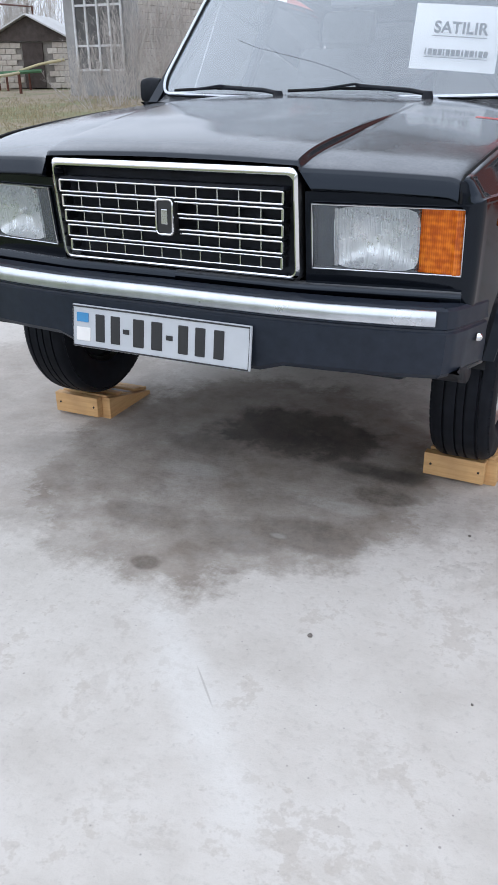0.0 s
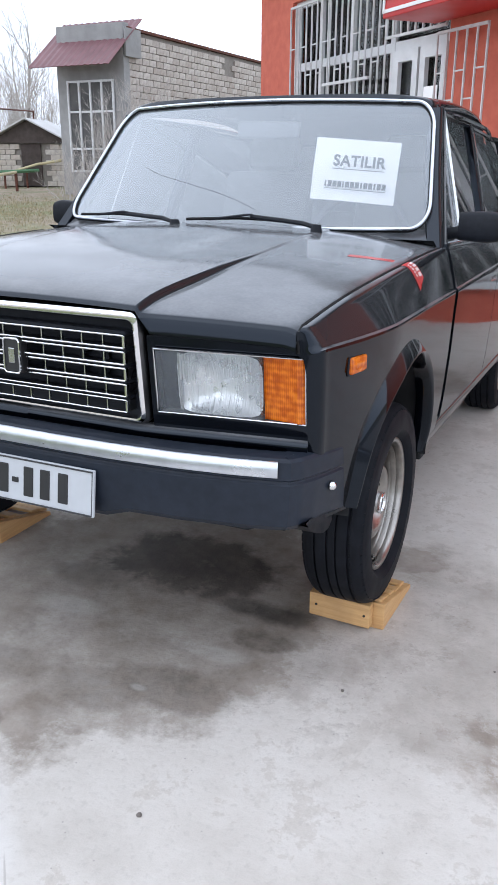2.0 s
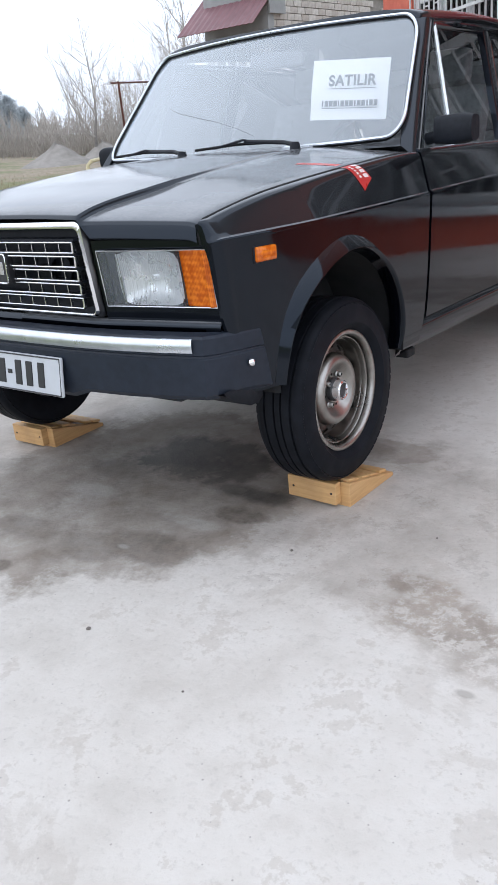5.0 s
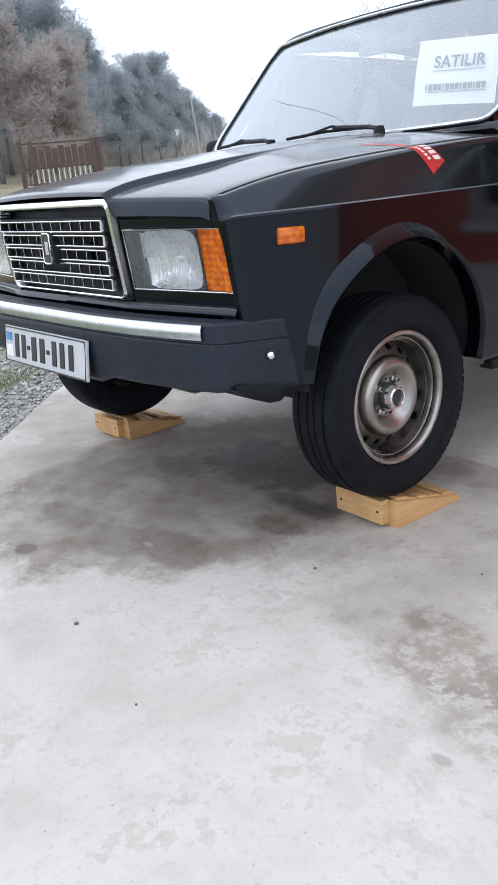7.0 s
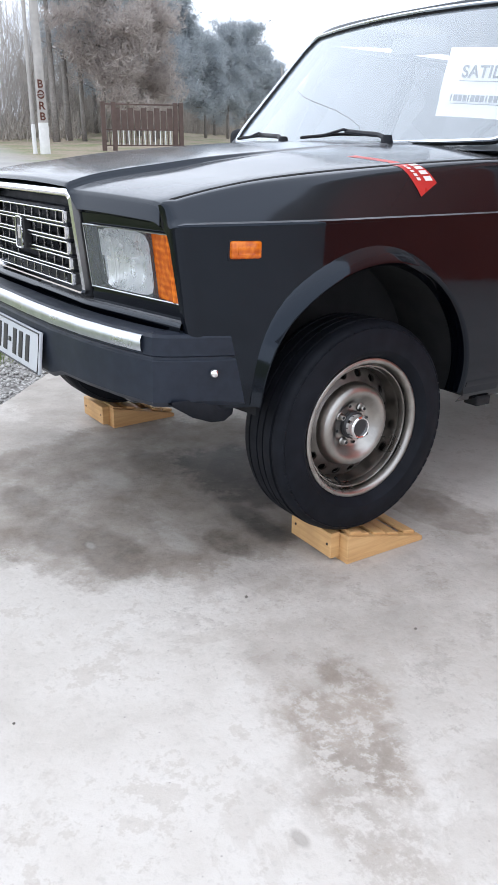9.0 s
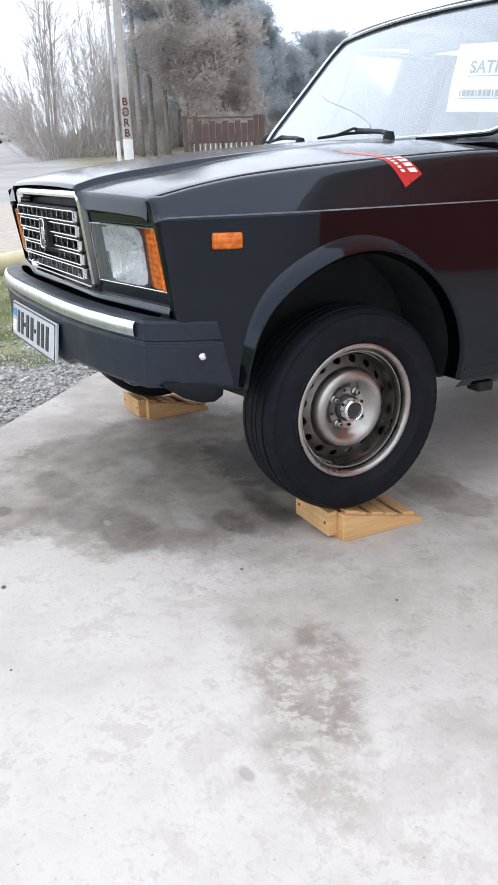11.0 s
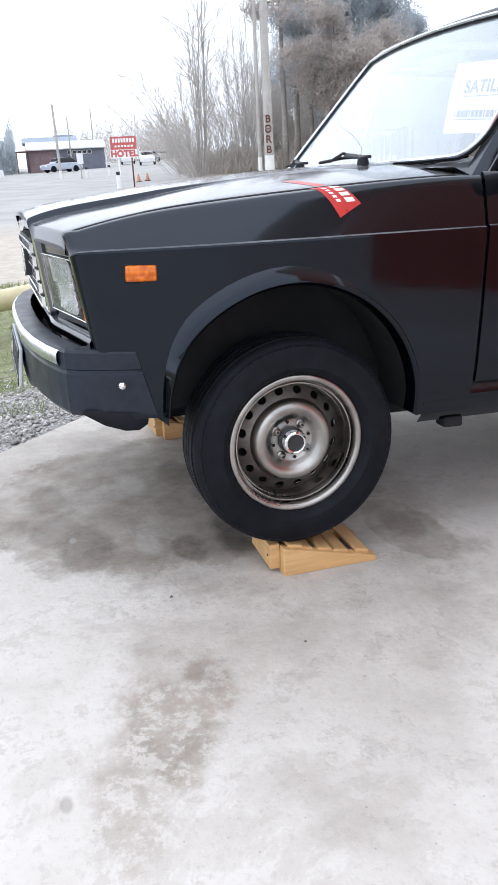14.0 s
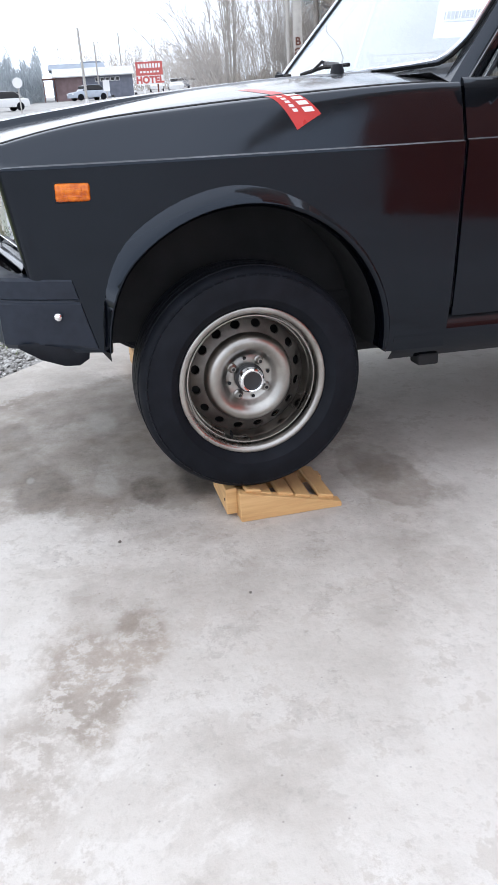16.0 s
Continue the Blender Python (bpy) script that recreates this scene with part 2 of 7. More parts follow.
def make_ground():
    m = Mat("ground_earth", (0.2, 0.18, 0.14), 0.95)
    x, y, _ = m.xyz()
    n1, n2, n3 = m.noise(0.5, 5, 0.6), m.noise(6.0, 6, 0.65), m.noise(45.0, 3, 0.6)
    stone = m.voronoi(55.0)
    gravel = m.mix(m.ramp(stone.outputs["Distance"], [(0.1, 0.0), (0.6, 1.0)]), m.ramp(stone.outputs["Color"], [(0.2, (0.38, 0.37, 0.36)), (0.8, (0.62, 0.61, 0.59))]), (0.2, 0.19, 0.18))
    grass = m.ramp(m.math("ADD", m.math("MULTIPLY", n2, 0.6), m.math("MULTIPLY", n3, 0.4)),
                   [(0.35, (0.12, 0.125, 0.06)), (0.5, (0.18, 0.20, 0.095)), (0.65, (0.31, 0.285, 0.19))])
    dry = m.ramp(n2, [(0.35, (0.22, 0.18, 0.13)), (0.65, (0.36, 0.30, 0.23))])
    road = m.ramp(n1, [(0.35, (0.33, 0.32, 0.31)), (0.65, (0.42, 0.41, 0.40))])
    dirt = m.ramp(n2, [(0.35, (0.40, 0.35, 0.295)), (0.65, (0.52, 0.465, 0.40))])
    wob = m.math("MULTIPLY", m.math("SUBTRACT", n1, 0.5), 1.2)
    off = m.math("ADD", m.math("ADD", x, m.math("MULTIPLY", y, 0.75)), wob)
    col = m.mix(m.ramp(m.math("MULTIPLY", m.math("ADD", off, 2.9), 1.0), [(0.0, 0.0), (0.4, 1.0)]), grass, gravel)
    far = m.math("MULTIPLY", m.math("ADD", m.math("ADD", x, wob), 5.5), -0.7, True)
    col = m.mix(far, col, dirt)
    col = m.mix(m.math("MULTIPLY", m.math("ADD", m.math("ADD", x, m.math("MULTIPLY", wob, 3.0)), 15.0), -0.22, True), col, road)
    north = m.math("MULTIPLY", m.math("SUBTRACT", m.math("ADD", y, wob), m.math("ADD", m.math("MULTIPLY", m.math("MAXIMUM", m.math("SUBTRACT", -12.0, x), 0.0), 0.19), 5.0)), 0.5, True)
    col = m.mix(north, col, m.mix(m.ramp(n1, [(0.47, 0.0), (0.62, 1.0)]), dry, grass))
    m.set("Base Color", col)
    m.bump(n2, 0.4, 0.03).bump(stone.outputs["Distance"], 0.4, 0.01)
    return m.m


def make_glass(name, tint=(0.86, 0.9, 0.92), rough=0.0, ior=1.6, dust=0.0, slant=0.0):
    m = bpy.data.materials.new(name)
    m.use_nodes = True
    n, l = m.node_tree.nodes, m.node_tree.links
    n.clear()
    out, mix = n.new("ShaderNodeOutputMaterial"), n.new("ShaderNodeMixShader")
    tr, gl, fr = n.new("ShaderNodeBsdfTransparent"), n.new("ShaderNodeBsdfGlossy"), n.new("ShaderNodeFresnel")
    tr.inputs["Color"].default_value = (*tint, 1)
    gl.inputs["Roughness"].default_value = rough
    fr.inputs["IOR"].default_value = ior
    if slant:
        lw, gain = n.new("ShaderNodeLayerWeight"), n.new("ShaderNodeMath")
        gain.operation, gain.use_clamp = "MULTIPLY", True
        gain.inputs[1].default_value = slant
        l.new(lw.outputs["Facing"], gain.inputs[0])
        l.new(gain.outputs[0], mix.inputs[0])
        gl.inputs["Color"].default_value = (0.86, 0.91, 0.95, 1)
    else:
        l.new(fr.outputs[0], mix.inputs[0])
    if dust:
        film, spread = n.new("ShaderNodeMixShader"), n.new("ShaderNodeBsdfDiffuse")
        spread.inputs["Color"].default_value = (0.70, 0.76, 0.84, 1)
        film.inputs[0].default_value = dust
        l.new(tr.outputs[0], film.inputs[1])
        l.new(spread.outputs[0], film.inputs[2])
        l.new(film.outputs[0], mix.inputs[1])
    else:
        l.new(tr.outputs[0], mix.inputs[1])
    l.new(gl.outputs[0], mix.inputs[2])
    l.new(mix.outputs[0], out.inputs[0])
    return m


PAINT = make_paint()
CONCRETE = make_concrete()
GROUND = make_ground()
# the pale film is dust and also paints in part of the sky's reflection
GLASS = make_glass("windscreen_glass", (0.97, 0.98, 0.985), 0.0, 1.5, 0.15, 0.74)
SIDE_GLASS = make_glass("side_glass", (0.84, 0.88, 0.89))
PANE = make_glass("window_pane", (0.7, 0.75, 0.75))
CHROME = simple("chrome", (0.82, 0.83, 0.85), 0.09, 1.0, 0.04, 25, 0.03, 0.001)
DULL_CHROME = simple("dull_chrome", (0.62, 0.63, 0.65), 0.22, 1.0, 0.1, 25, 0.03, 0.001)
CRACK = simple("crack_in_glass", (0.14, 0.15, 0.17), 0.8, 0.0, 0.1, 20, 0.0)
SATIN = simple("weathered_bright_strip", (0.68, 0.72, 0.78), 0.30, 1.0, 0.12, 25, 0.03, 0.001)
# darkened chrome: dim ground reflections on surround and slat sides put into colour
DARK_CHROME = simple("darkened_chrome", (0.16, 0.16, 0.165), 0.3, 1.0, 0.2, 25, 0.05, 0.001)
BLACK_PLASTIC = simple("black_plastic", (0.011, 0.013, 0.018), 0.5, 0.0, 0.25, 60, 0.12, 0.001, 0.0, 0.2)
BUMPER_PLASTIC = simple("bumper_plastic", (0.017, 0.022, 0.033), 0.40, 0.0, 0.2, 40, 0.08, 0.001, 0.0, 0.25)
RUBBER = simple("rubber", (0.008, 0.008, 0.009), 0.6, 0.0, 0.2, 60, 0.08, 0.001, 0.0, 0.2)
TYRE = simple("tyre_rubber", (0.0078, 0.009, 0.0125), 0.6, 0.0, 0.3, 25, 0.15, 0.001, 0.0, 0.12)
STEEL = simple("wheel_steel", (0.36, 0.345, 0.325), 0.30, 1.0, 0.3, 16, 0.06, 0.001)
# darker brownish copy of the wheel steel; the recess shade is in its colour
RECESS_STEEL = simple("shaded_recess_steel", (0.165, 0.15, 0.138), 0.5, 0.9, 0.35, 24, 0.1, 0.001)
DARK = simple("dark_underbody", (0.009, 0.0095, 0.011), 0.9, 0.0, 0.2, 20, 0.0)
def make_orange():
    m = Mat("orange_lens", (0.60, 0.10, 0.006), 0.12, 0.0, 0.5)
    x, _, z = m.xyz()
    rib = m.math("MULTIPLY", m.math("ADD", m.math("ADD", m.math("SINE", m.math("MULTIPLY", x, 1250.0)), m.math("SINE", m.math("MULTIPLY", z, 420.0))), 2.0), 0.25)
    cell = m.noise(1.0, 2, 0.5, (60, 60, 45))
    f = m.math("ADD", m.math("MULTIPLY", rib, 0.22), m.math("MULTIPLY", cell, 0.78))
    m.set("Base Color", m.ramp(f, [(0.34, (0.42, 0.072, 0.004)), (0.5, (0.58, 0.12, 0.007)), (0.66, (0.75, 0.20, 0.012))]))
    m.bump(rib, 0.7, 0.0012)
    return m.m


ORANGE = make_orange()
HEADLAMP_GLASS = make_glass("headlamp_glass", (0.96, 0.97, 0.97), 0.02, 1.5, 0.12)


def make_reflector():
    """Silvered bowl seen through a moulded lens: upright flutes above, blocks below."""
    m = Mat("reflector", (0.90, 0.91, 0.92), 0.3, 0.85)
    flute = m.noise(1.0, 1, 0.5, (260, 4, 7))
    block = m.voronoi(48.0)
    m.set("Roughness", m.ramp(m.noise(40.0, 3), [(0.35, 0.22), (0.65, 0.38)]))
    m.bump(flute, 0.8, 0.004).bump(block.outputs["Distance"], 0.12, 0.006)
    return m.m


REFLECTOR = make_reflector()
WHITE_PLATE = simple("plate_white", (0.50, 0.52, 0.55), 0.4, 0.0, 0.05, 20, 0.0)
PLATE_BLACK = simple("plate_black", (0.02, 0.02, 0.022), 0.45, 0.0, 0.1, 20, 0.0)
PAPER = simple("paper", (0.93, 0.935, 0.94), 0.8, 0.0, 0.03, 8, 0.02, 0.001)
INK = simple("ink", (0.02, 0.022, 0.026), 0.8, 0.0, 0.1, 20, 0.0)
STICKER_RED = simple("sticker_red", (0.50, 0.032, 0.028), 0.3, 0.0, 0.08, 20, 0.0)
STICKER_WHITE = simple("sticker_white", (0.8, 0.78, 0.76), 0.4, 0.0, 0.04, 20, 0.0)
CABIN = simple("cabin_vinyl", (0.12, 0.125, 0.14), 0.7, 0.0, 0.2, 30, 0.1, 0.001)
SEAT = simple("seat_fabric", (0.22, 0.225, 0.235), 0.9, 0.0, 0.3, 40, 0.2, 0.002)
BLUE = simple("plate_blue", (0.05, 0.25, 0.5), 0.4, 0.0, 0.1, 20, 0.0)


def make_wood():
    m = Mat("pine_wood", (0.62, 0.36, 0.13), 0.6)
    g = m.noise(7.0, 6, 0.6, (1.0, 1.0, 14), 0.2)
    c = m.ramp(g, [(0.3, (0.52, 0.30, 0.125)), (0.5, (0.60, 0.36, 0.155)), (0.7, (0.65, 0.405, 0.185))])
    m.set("Base Color", m.mix(m.ramp(m.noise(5.0), [(0.55, 0.0), (0.75, 0.5)]), c, (0.25, 0.14, 0.06)))
    m.bump(g, 0.25, 0.002)
    return m.m


WOOD = make_wood()


def make_stucco():
    m = Mat("red_stucco", (0.55, 0.13, 0.08), 0.85)
    f = m.math("ADD", m.math("MULTIPLY", m.noise(0.8, 5), 0.5), m.math("MULTIPLY", m.noise(9.0, 5), 0.5))
    m.set("Base Color", m.ramp(f, [(0.35, (0.46, 0.10, 0.065)), (0.65, (0.60, 0.155, 0.10))]))
    m.bump(m.noise(60, 5), 0.4, 0.006)
    return m.m


STUCCO = make_stucco()
WHITE_PVC = simple("white_pvc", (0.62, 0.63, 0.64), 0.35, 0.0, 0.08, 8, 0.03, 0.002)
GRILLE_STEEL = simple("painted_steel_bars", (0.55, 0.55, 0.55), 0.5, 0.0, 0.15, 15, 0.08, 0.002)
SLAB_GREY = simple("grey_render", (0.30, 0.30, 0.30), 0.9, 0.0, 0.15, 3, 0.3, 0.01)
# sign red with distance haze mixed into it, for the hotel sign
HAZED_RED = simple("hazed_sign_red", (0.52, 0.11, 0.10), 0.5, 0.0, 0.1, 5, 0.0)
SIGN_RED = simple("sign_red", (0.5, 0.03, 0.03), 0.4, 0.0, 0.06, 5, 0.0)
SIGN_WHITE = simple("sign_white", (0.8, 0.8, 0.8), 0.4, 0.0, 0.04, 5, 0.0)
ROOF_PURPLE = simple("maroon_roof_sheet", (0.17, 0.075, 0.085), 0.45, 0.2, 0.15, 4, 0.1, 0.005)
INSIDE = simple("dim_room", (0.10, 0.10, 0.10), 0.9, 0.0, 0.3, 2, 0.0)


def make_block(name, lo, hi):
    m = Mat(name, lo, 0.92)
    c = m.mix(m.random(), lo, hi)
    m.set("Base Color", m.mix(m.ramp(m.noise(9, 6), [(0.4, 0.0), (0.75, 0.5)]), c, tuple(v * 0.6 for v in lo)))
    m.bump(m.noise(30, 6), 0.5, 0.01)
    return m.m


BLOCK_MATERIAL = make_block("limestone_block", (0.42, 0.37, 0.33), (0.56, 0.52, 0.48))
BRICK_LIGHT = make_block("pale_block", (0.52, 0.46, 0.40), (0.66, 0.62, 0.57))
MORTAR = simple("mortar", (0.24, 0.22, 0.20), 0.95, 0.0, 0.15, 10, 0.3, 0.01)
BARK = simple("bark", (0.25, 0.23, 0.215), 0.95, 0.0, 0.35, 12, 0.5, 0.02)
# twig brown lightened, with distance haze put into the colour
TWIG = simple("hazed_bare_twigs", (0.46, 0.43, 0.405), 0.95, 0.0, 0.25, 6, 0.0)


def make_needles(name, lo, hi):
    """Needles let part of the light through."""
    m = Mat(name, lo, 0.8, 0.0, 0.2)
    col = m.mix(m.island(), lo, hi)
    m.set("Base Color", col)
    mix, thru = m.n.new("ShaderNodeMixShader"), m.n.new("ShaderNodeBsdfTranslucent")
    mix.inputs[0].default_value = 0.55
    m.l.new(col, thru.inputs["Color"])
    m.l.new(m.b.outputs[0], mix.inputs[1])
    m.l.new(thru.outputs[0], mix.inputs[2])
    m.l.new(mix.outputs[0], m.n["Material Output"].inputs["Surface"])
    return m.m


# pine and scrub colours paled towards grey to paint in the distance haze
HAZED_NEEDLES = make_needles("hazed_pine_needles", (0.34, 0.375, 0.40), (0.50, 0.54, 0.57))
HAZED_NEEDLES_BROWN = make_needles("hazed_dry_needles", (0.43, 0.385, 0.36), (0.59, 0.54, 0.51))
HAZED_SCRUB = make_needles("hazed_dry_scrub", (0.38, 0.345, 0.31), (0.56, 0.52, 0.48))
DEAD_GRASS = make_needles("dead_grass", (0.26, 0.22, 0.13), (0.44, 0.39, 0.26))
GRASS = make_needles("grass_blades", (0.12, 0.18, 0.055), (0.31, 0.35, 0.16))


def make_stones():
    m = Mat("gravel_stones", (0.4, 0.39, 0.38), 0.9)
    m.set("Base Color", m.ramp(m.island(), [(0.0, (0.24, 0.23, 0.22)), (0.5, (0.42, 0.41, 0.395)), (1.0, (0.62, 0.61, 0.59))]))
    return m.m


STONES = make_stones()
DARK_WOOD = simple("weathered_dark_boards", (0.07, 0.055, 0.05), 0.9, 0.0, 0.3, 6, 0.2, 0.005)
CONCRETE_POLE = simple("concrete_pole", (0.42, 0.40, 0.38), 0.9, 0.0, 0.15, 5, 0.2, 0.005)
WHITEWASH = simple("whitewash", (0.75, 0.75, 0.74), 0.8, 0.0, 0.08, 6, 0.1, 0.003)
FENCE_BROWN = simple("brown_fence_metal", (0.11, 0.075, 0.065), 0.6, 0.2, 0.2, 6, 0.1, 0.003)
YELLOW_PIPE = simple("yellow_pipe_paint", (0.60, 0.53, 0.33), 0.5, 0.0, 0.12, 8, 0.08, 0.002)
GREEN_PAINT = simple("green_paint", (0.08, 0.2, 0.10), 0.5, 0.0, 0.15, 8, 0.05, 0.002)
RUST = simple("rusty_steel", (0.13, 0.05, 0.035), 0.8, 0.3, 0.3, 12, 0.2, 0.003)

# ---- mesh helpers ----


def part(name, bm, material, parent=None, label="", smooth=False, sharp=40):
    """Links a bmesh as one mesh object under a thing or a part."""
    me = bpy.data.meshes.new(name)
    if smooth:
        lim = radians(sharp)
        for e in bm.edges:
            if len(e.link_faces) == 2 and e.calc_face_angle(0) > lim:
                e.smooth = False
        for f in bm.faces:
            f.smooth = True
    bm.to_mesh(me)
    bm.free()
    me.materials.append(material)
    ob = new(name, me)
    ob.parent = parent
    if label:
        tagged(ob, label)
    return ob


def thing(name, label, category, at=None, group="", kind=""):
    ob = new(name)
    ob.empty_display_size = 0.1
    if at is not None:
        ob.matrix_basis = at
    return tagged(ob, label, category, group, kind)


def add_box(bm, x0, x1, y0, y1, z0, z1, m=None, bev=0.0):
    r = bmesh.ops.create_cube(bm, size=1.0)
    vs = r["verts"]
    bmesh.ops.scale(bm, vec=(x1 - x0, y1 - y0, z1 - z0), verts=vs)
    bmesh.ops.translate(bm, vec=((x0 + x1) / 2, (y0 + y1) / 2, (z0 + z1) / 2), verts=vs)
    if bev:
        es = list({e for v in vs for e in v.link_edges})
        vs = list({v for f in bmesh.ops.bevel(bm, geom=es, offset=bev, segments=2, profile=0.5, affect="EDGES")["faces"] for v in f.verts} | {v for v in vs if v.is_valid})
    if m is not None:
        bmesh.ops.transform(bm, matrix=m, verts=vs)
    return vs


def box(x0, x1, y0, y1, z0, z1, m=None, bev=0.0):
    bm = bmesh.new()
    add_box(bm, x0, x1, y0, y1, z0, z1, m, bev)
    return bm


def add_tube(bm, pts, r, sides=8, closed=False, r_end=None, cap=True):
    """A round tube along points; r_end tapers it."""
    pts = [Vector(p) for p in pts]
    n, rings, up = len(pts), [], None
    for i, p in enumerate(pts):
        a = pts[(i - 1) % n] if (closed or i > 0) else p
        b = pts[(i + 1) % n] if (closed or i < n - 1) else p
        d = (b - a).normalized()
        if up is None:
            up = Vector((0, 0, 1)) if abs(d.z) < 0.9 else Vector((1, 0, 0))
        side = d.cross(up).normalized()
        up = side.cross(d).normalized()
        rr = r if r_end is None else r + (r_end - r) * i / max(1, n - 1)
        rings.append([bm.verts.new(p + rr * (math.cos(2 * math.pi * k / sides) * side + math.sin(2 * math.pi * k / sides) * up)) for k in range(sides)])
    for i in range(n if closed else n - 1):
        a, b = rings[i], rings[(i + 1) % n]
        for k in range(sides):
            bm.faces.new((a[k], a[(k + 1) % sides], b[(k + 1) % sides], b[k]))
    if cap and not closed:
        bm.faces.new(rings[0][::-1])
        bm.faces.new(rings[-1])


def tube(pts, r, sides=8, closed=False, r_end=None):
    bm = bmesh.new()
    add_tube(bm, pts, r, sides, closed, r_end)
    bmesh.ops.recalc_face_normals(bm, faces=bm.faces)
    return bm


def grid(rows, closed=False):
    """A skin over rows of points; closed joins the last row's ends to the first."""
    bm = bmesh.new()
    vs = [[bm.verts.new(p) for p in row] for row in rows]
    for a, b in zip(vs, vs[1:]):
        m = len(a)
        for k in range(m if closed else m - 1):
            k2 = (k + 1) % m
            try:
                bm.faces.new((a[k], a[k2], b[k2], b[k]))
            except ValueError:
                pass
    return bm


def lathe(profile, sides=48, axis="x"):
    """Turns (radius, along) points round the x axis."""
    rows = [[(h, r * math.cos(2 * math.pi * k / sides), r * math.sin(2 * math.pi * k / sides)) for k in range(sides)] for r, h in profile]
    bm = grid(rows, closed=True)
    bmesh.ops.recalc_face_normals(bm, faces=bm.faces)
    return bm


def solid(bm, t):
    """Thickens a skin inwards by t."""
    bmesh.ops.recalc_face_normals(bm, faces=bm.faces)
    bmesh.ops.solidify(bm, geom=bm.faces[:], thickness=t)
    return bm


def lettering(name, text, size, material, parent, m, depth=0.002, spacing=1.0, bold=0.0):
    """Raised letters in the built-in font, centred on m, reading along its x with its y up."""
    cu = bpy.data.curves.new(name, "FONT")
    cu.body, cu.size, cu.extrude, cu.offset = text, size, depth, bold
    cu.align_x, cu.align_y, cu.space_character = "CENTER", "CENTER", spacing
    tmp = bpy.data.objects.new(name, cu)
    scene.collection.objects.link(tmp)
    me = bpy.data.meshes.new_from_object(tmp.evaluated_get(bpy.context.evaluated_depsgraph_get()))
    bpy.data.objects.remove(tmp)
    me.materials.clear()
    me.materials.append(material)
    ob = new(name, me)
    ob.parent = parent
    ob.matrix_basis = m
    return ob


def lerp(a, b, t):
    return a + (b - a) * t


def curve(x, pts):
    """A smooth cubic through (x, value) points."""
    if x <= pts[0][0]:
        return pts[0][1]
    if x >= pts[-1][0]:
        return pts[-1][1]
    n = len(pts)
    slope = []
    for i in range(n):
        a, b = pts[max(0, i - 1)], pts[min(n - 1, i + 1)]
        slope.append((b[1] - a[1]) / (b[0] - a[0]))
    for i in range(n - 1):
        (a, u), (b, v) = pts[i], pts[i + 1]
        if x <= b:
            h = b - a
            t = (x - a) / h
            return (2 * t ** 3 - 3 * t ** 2 + 1) * u + (t ** 3 - 2 * t ** 2 + t) * h * slope[i] + (3 * t ** 2 - 2 * t ** 3) * v + (t ** 3 - t ** 2) * h * slope[i + 1]


def step01(a, b, x):
    t = min(1, max(0, (x - a) / (b - a)))
    return t * t * (3 - 2 * t)

# ---- ground and slab ----


def rise(x, y):
    """The land climbs gently to the north and, along the road, to the west."""
    z = 0.0
    if y > 2:
        z = 0.80 * (1 - math.exp(-0.042 * (y - 2))) * step01(-1.5, -9, x)
    if x < -5:
        z += (0.0245 * (-5 - x) + 0.011 * min(100.0, max(0.0, -26 - x))) * (1 - step01(0.45, 0.95, (y + 1.3) / (2.2 - x))) * step01(-40, -6, y)
    return z


def build_ground():
    xs = sorted({round(v, 2) for v in [-3000, -1200, -500, -250, *np.arange(-200, -20, 6), *np.arange(-20, -4, 1), *np.arange(-4, 4.1, 0.4), 6, 10, 20, 60, 200, 600, 3000]})
    ys = sorted({round(v, 2) for v in [-3000, -800, -200, -60, -20, -8, *np.arange(-4, 12, 0.5), *np.arange(12, 80, 4), 90, 100, 120, 150, 200, 400, 900, 3000]})
    rows = []
    for x in xs:
        row = []
        for y in ys:
            z = rise(x, y) - 0.06
            if -10 < x < -1.0 and -4 < y < 12:
                z += 0.04 * noise.noise((x * 0.9, y * 0.9, 0.3))
            row.append((x, y, z))
        rows.append(row)
    bm = grid(rows)
    bmesh.ops.recalc_face_normals(bm, faces=bm.faces)
    return tagged(part("ground", bm, GROUND, None, smooth=True), "bare earth, gravel and thin grass beside the slab", "ground", kind="structure")


ground = build_ground()

# slab edge runs past the car at a slant
SLAB = [(-3.9, 3.6), (-1.62, 0.08), (-0.66, -0.86), (0.6, -2.4), (2.5, -5.2), (12, -5.2), (12, 8), (-3.9, 10.5)]


def build_slab():
    bm = bmesh.new()
    pts = []
    for (x0, y0), (x1, y1) in zip(SLAB, SLAB[1:] + SLAB[:1]):
        k = max(1, int(math.hypot(x1 - x0, y1 - y0) / 0.12)) if min(x0, x1) < 2 else 4
        for i in range(k):
            t = i / k
            j = 0.025 * noise.noise((x0 + (x1 - x0) * t, (y0 + (y1 - y0) * t) * 3, 0.7)) if k > 4 else 0
            pts.append((lerp(x0, x1, t) + j, lerp(y0, y1, t) + j))
    top = [bm.verts.new((x, y, 0)) for x, y in pts]
    low = [bm.verts.new((x, y, -0.09)) for x, y in pts]
    bm.faces.new(top)
    bm.faces.new(low[::-1])
    for i in range(len(pts)):
        j = (i + 1) % len(pts)
        bm.faces.new((top[i], low[i], low[j], top[j]))
    bmesh.ops.recalc_face_normals(bm, faces=bm.faces)
    return tagged(part("pavement", bm, CONCRETE), "pale concrete slab with damp dark stains under the car", "pavement", kind="structure")


build_slab()

# ---- the car ----
car = thing("car", "black four-door sedan with its front wheels up on wooden ramps", "car", pose(0, 0, 0.085, -2.0))

ARCH_Y, ARCH_Z, ARCH_R = -0.003, 0.36, 0.352
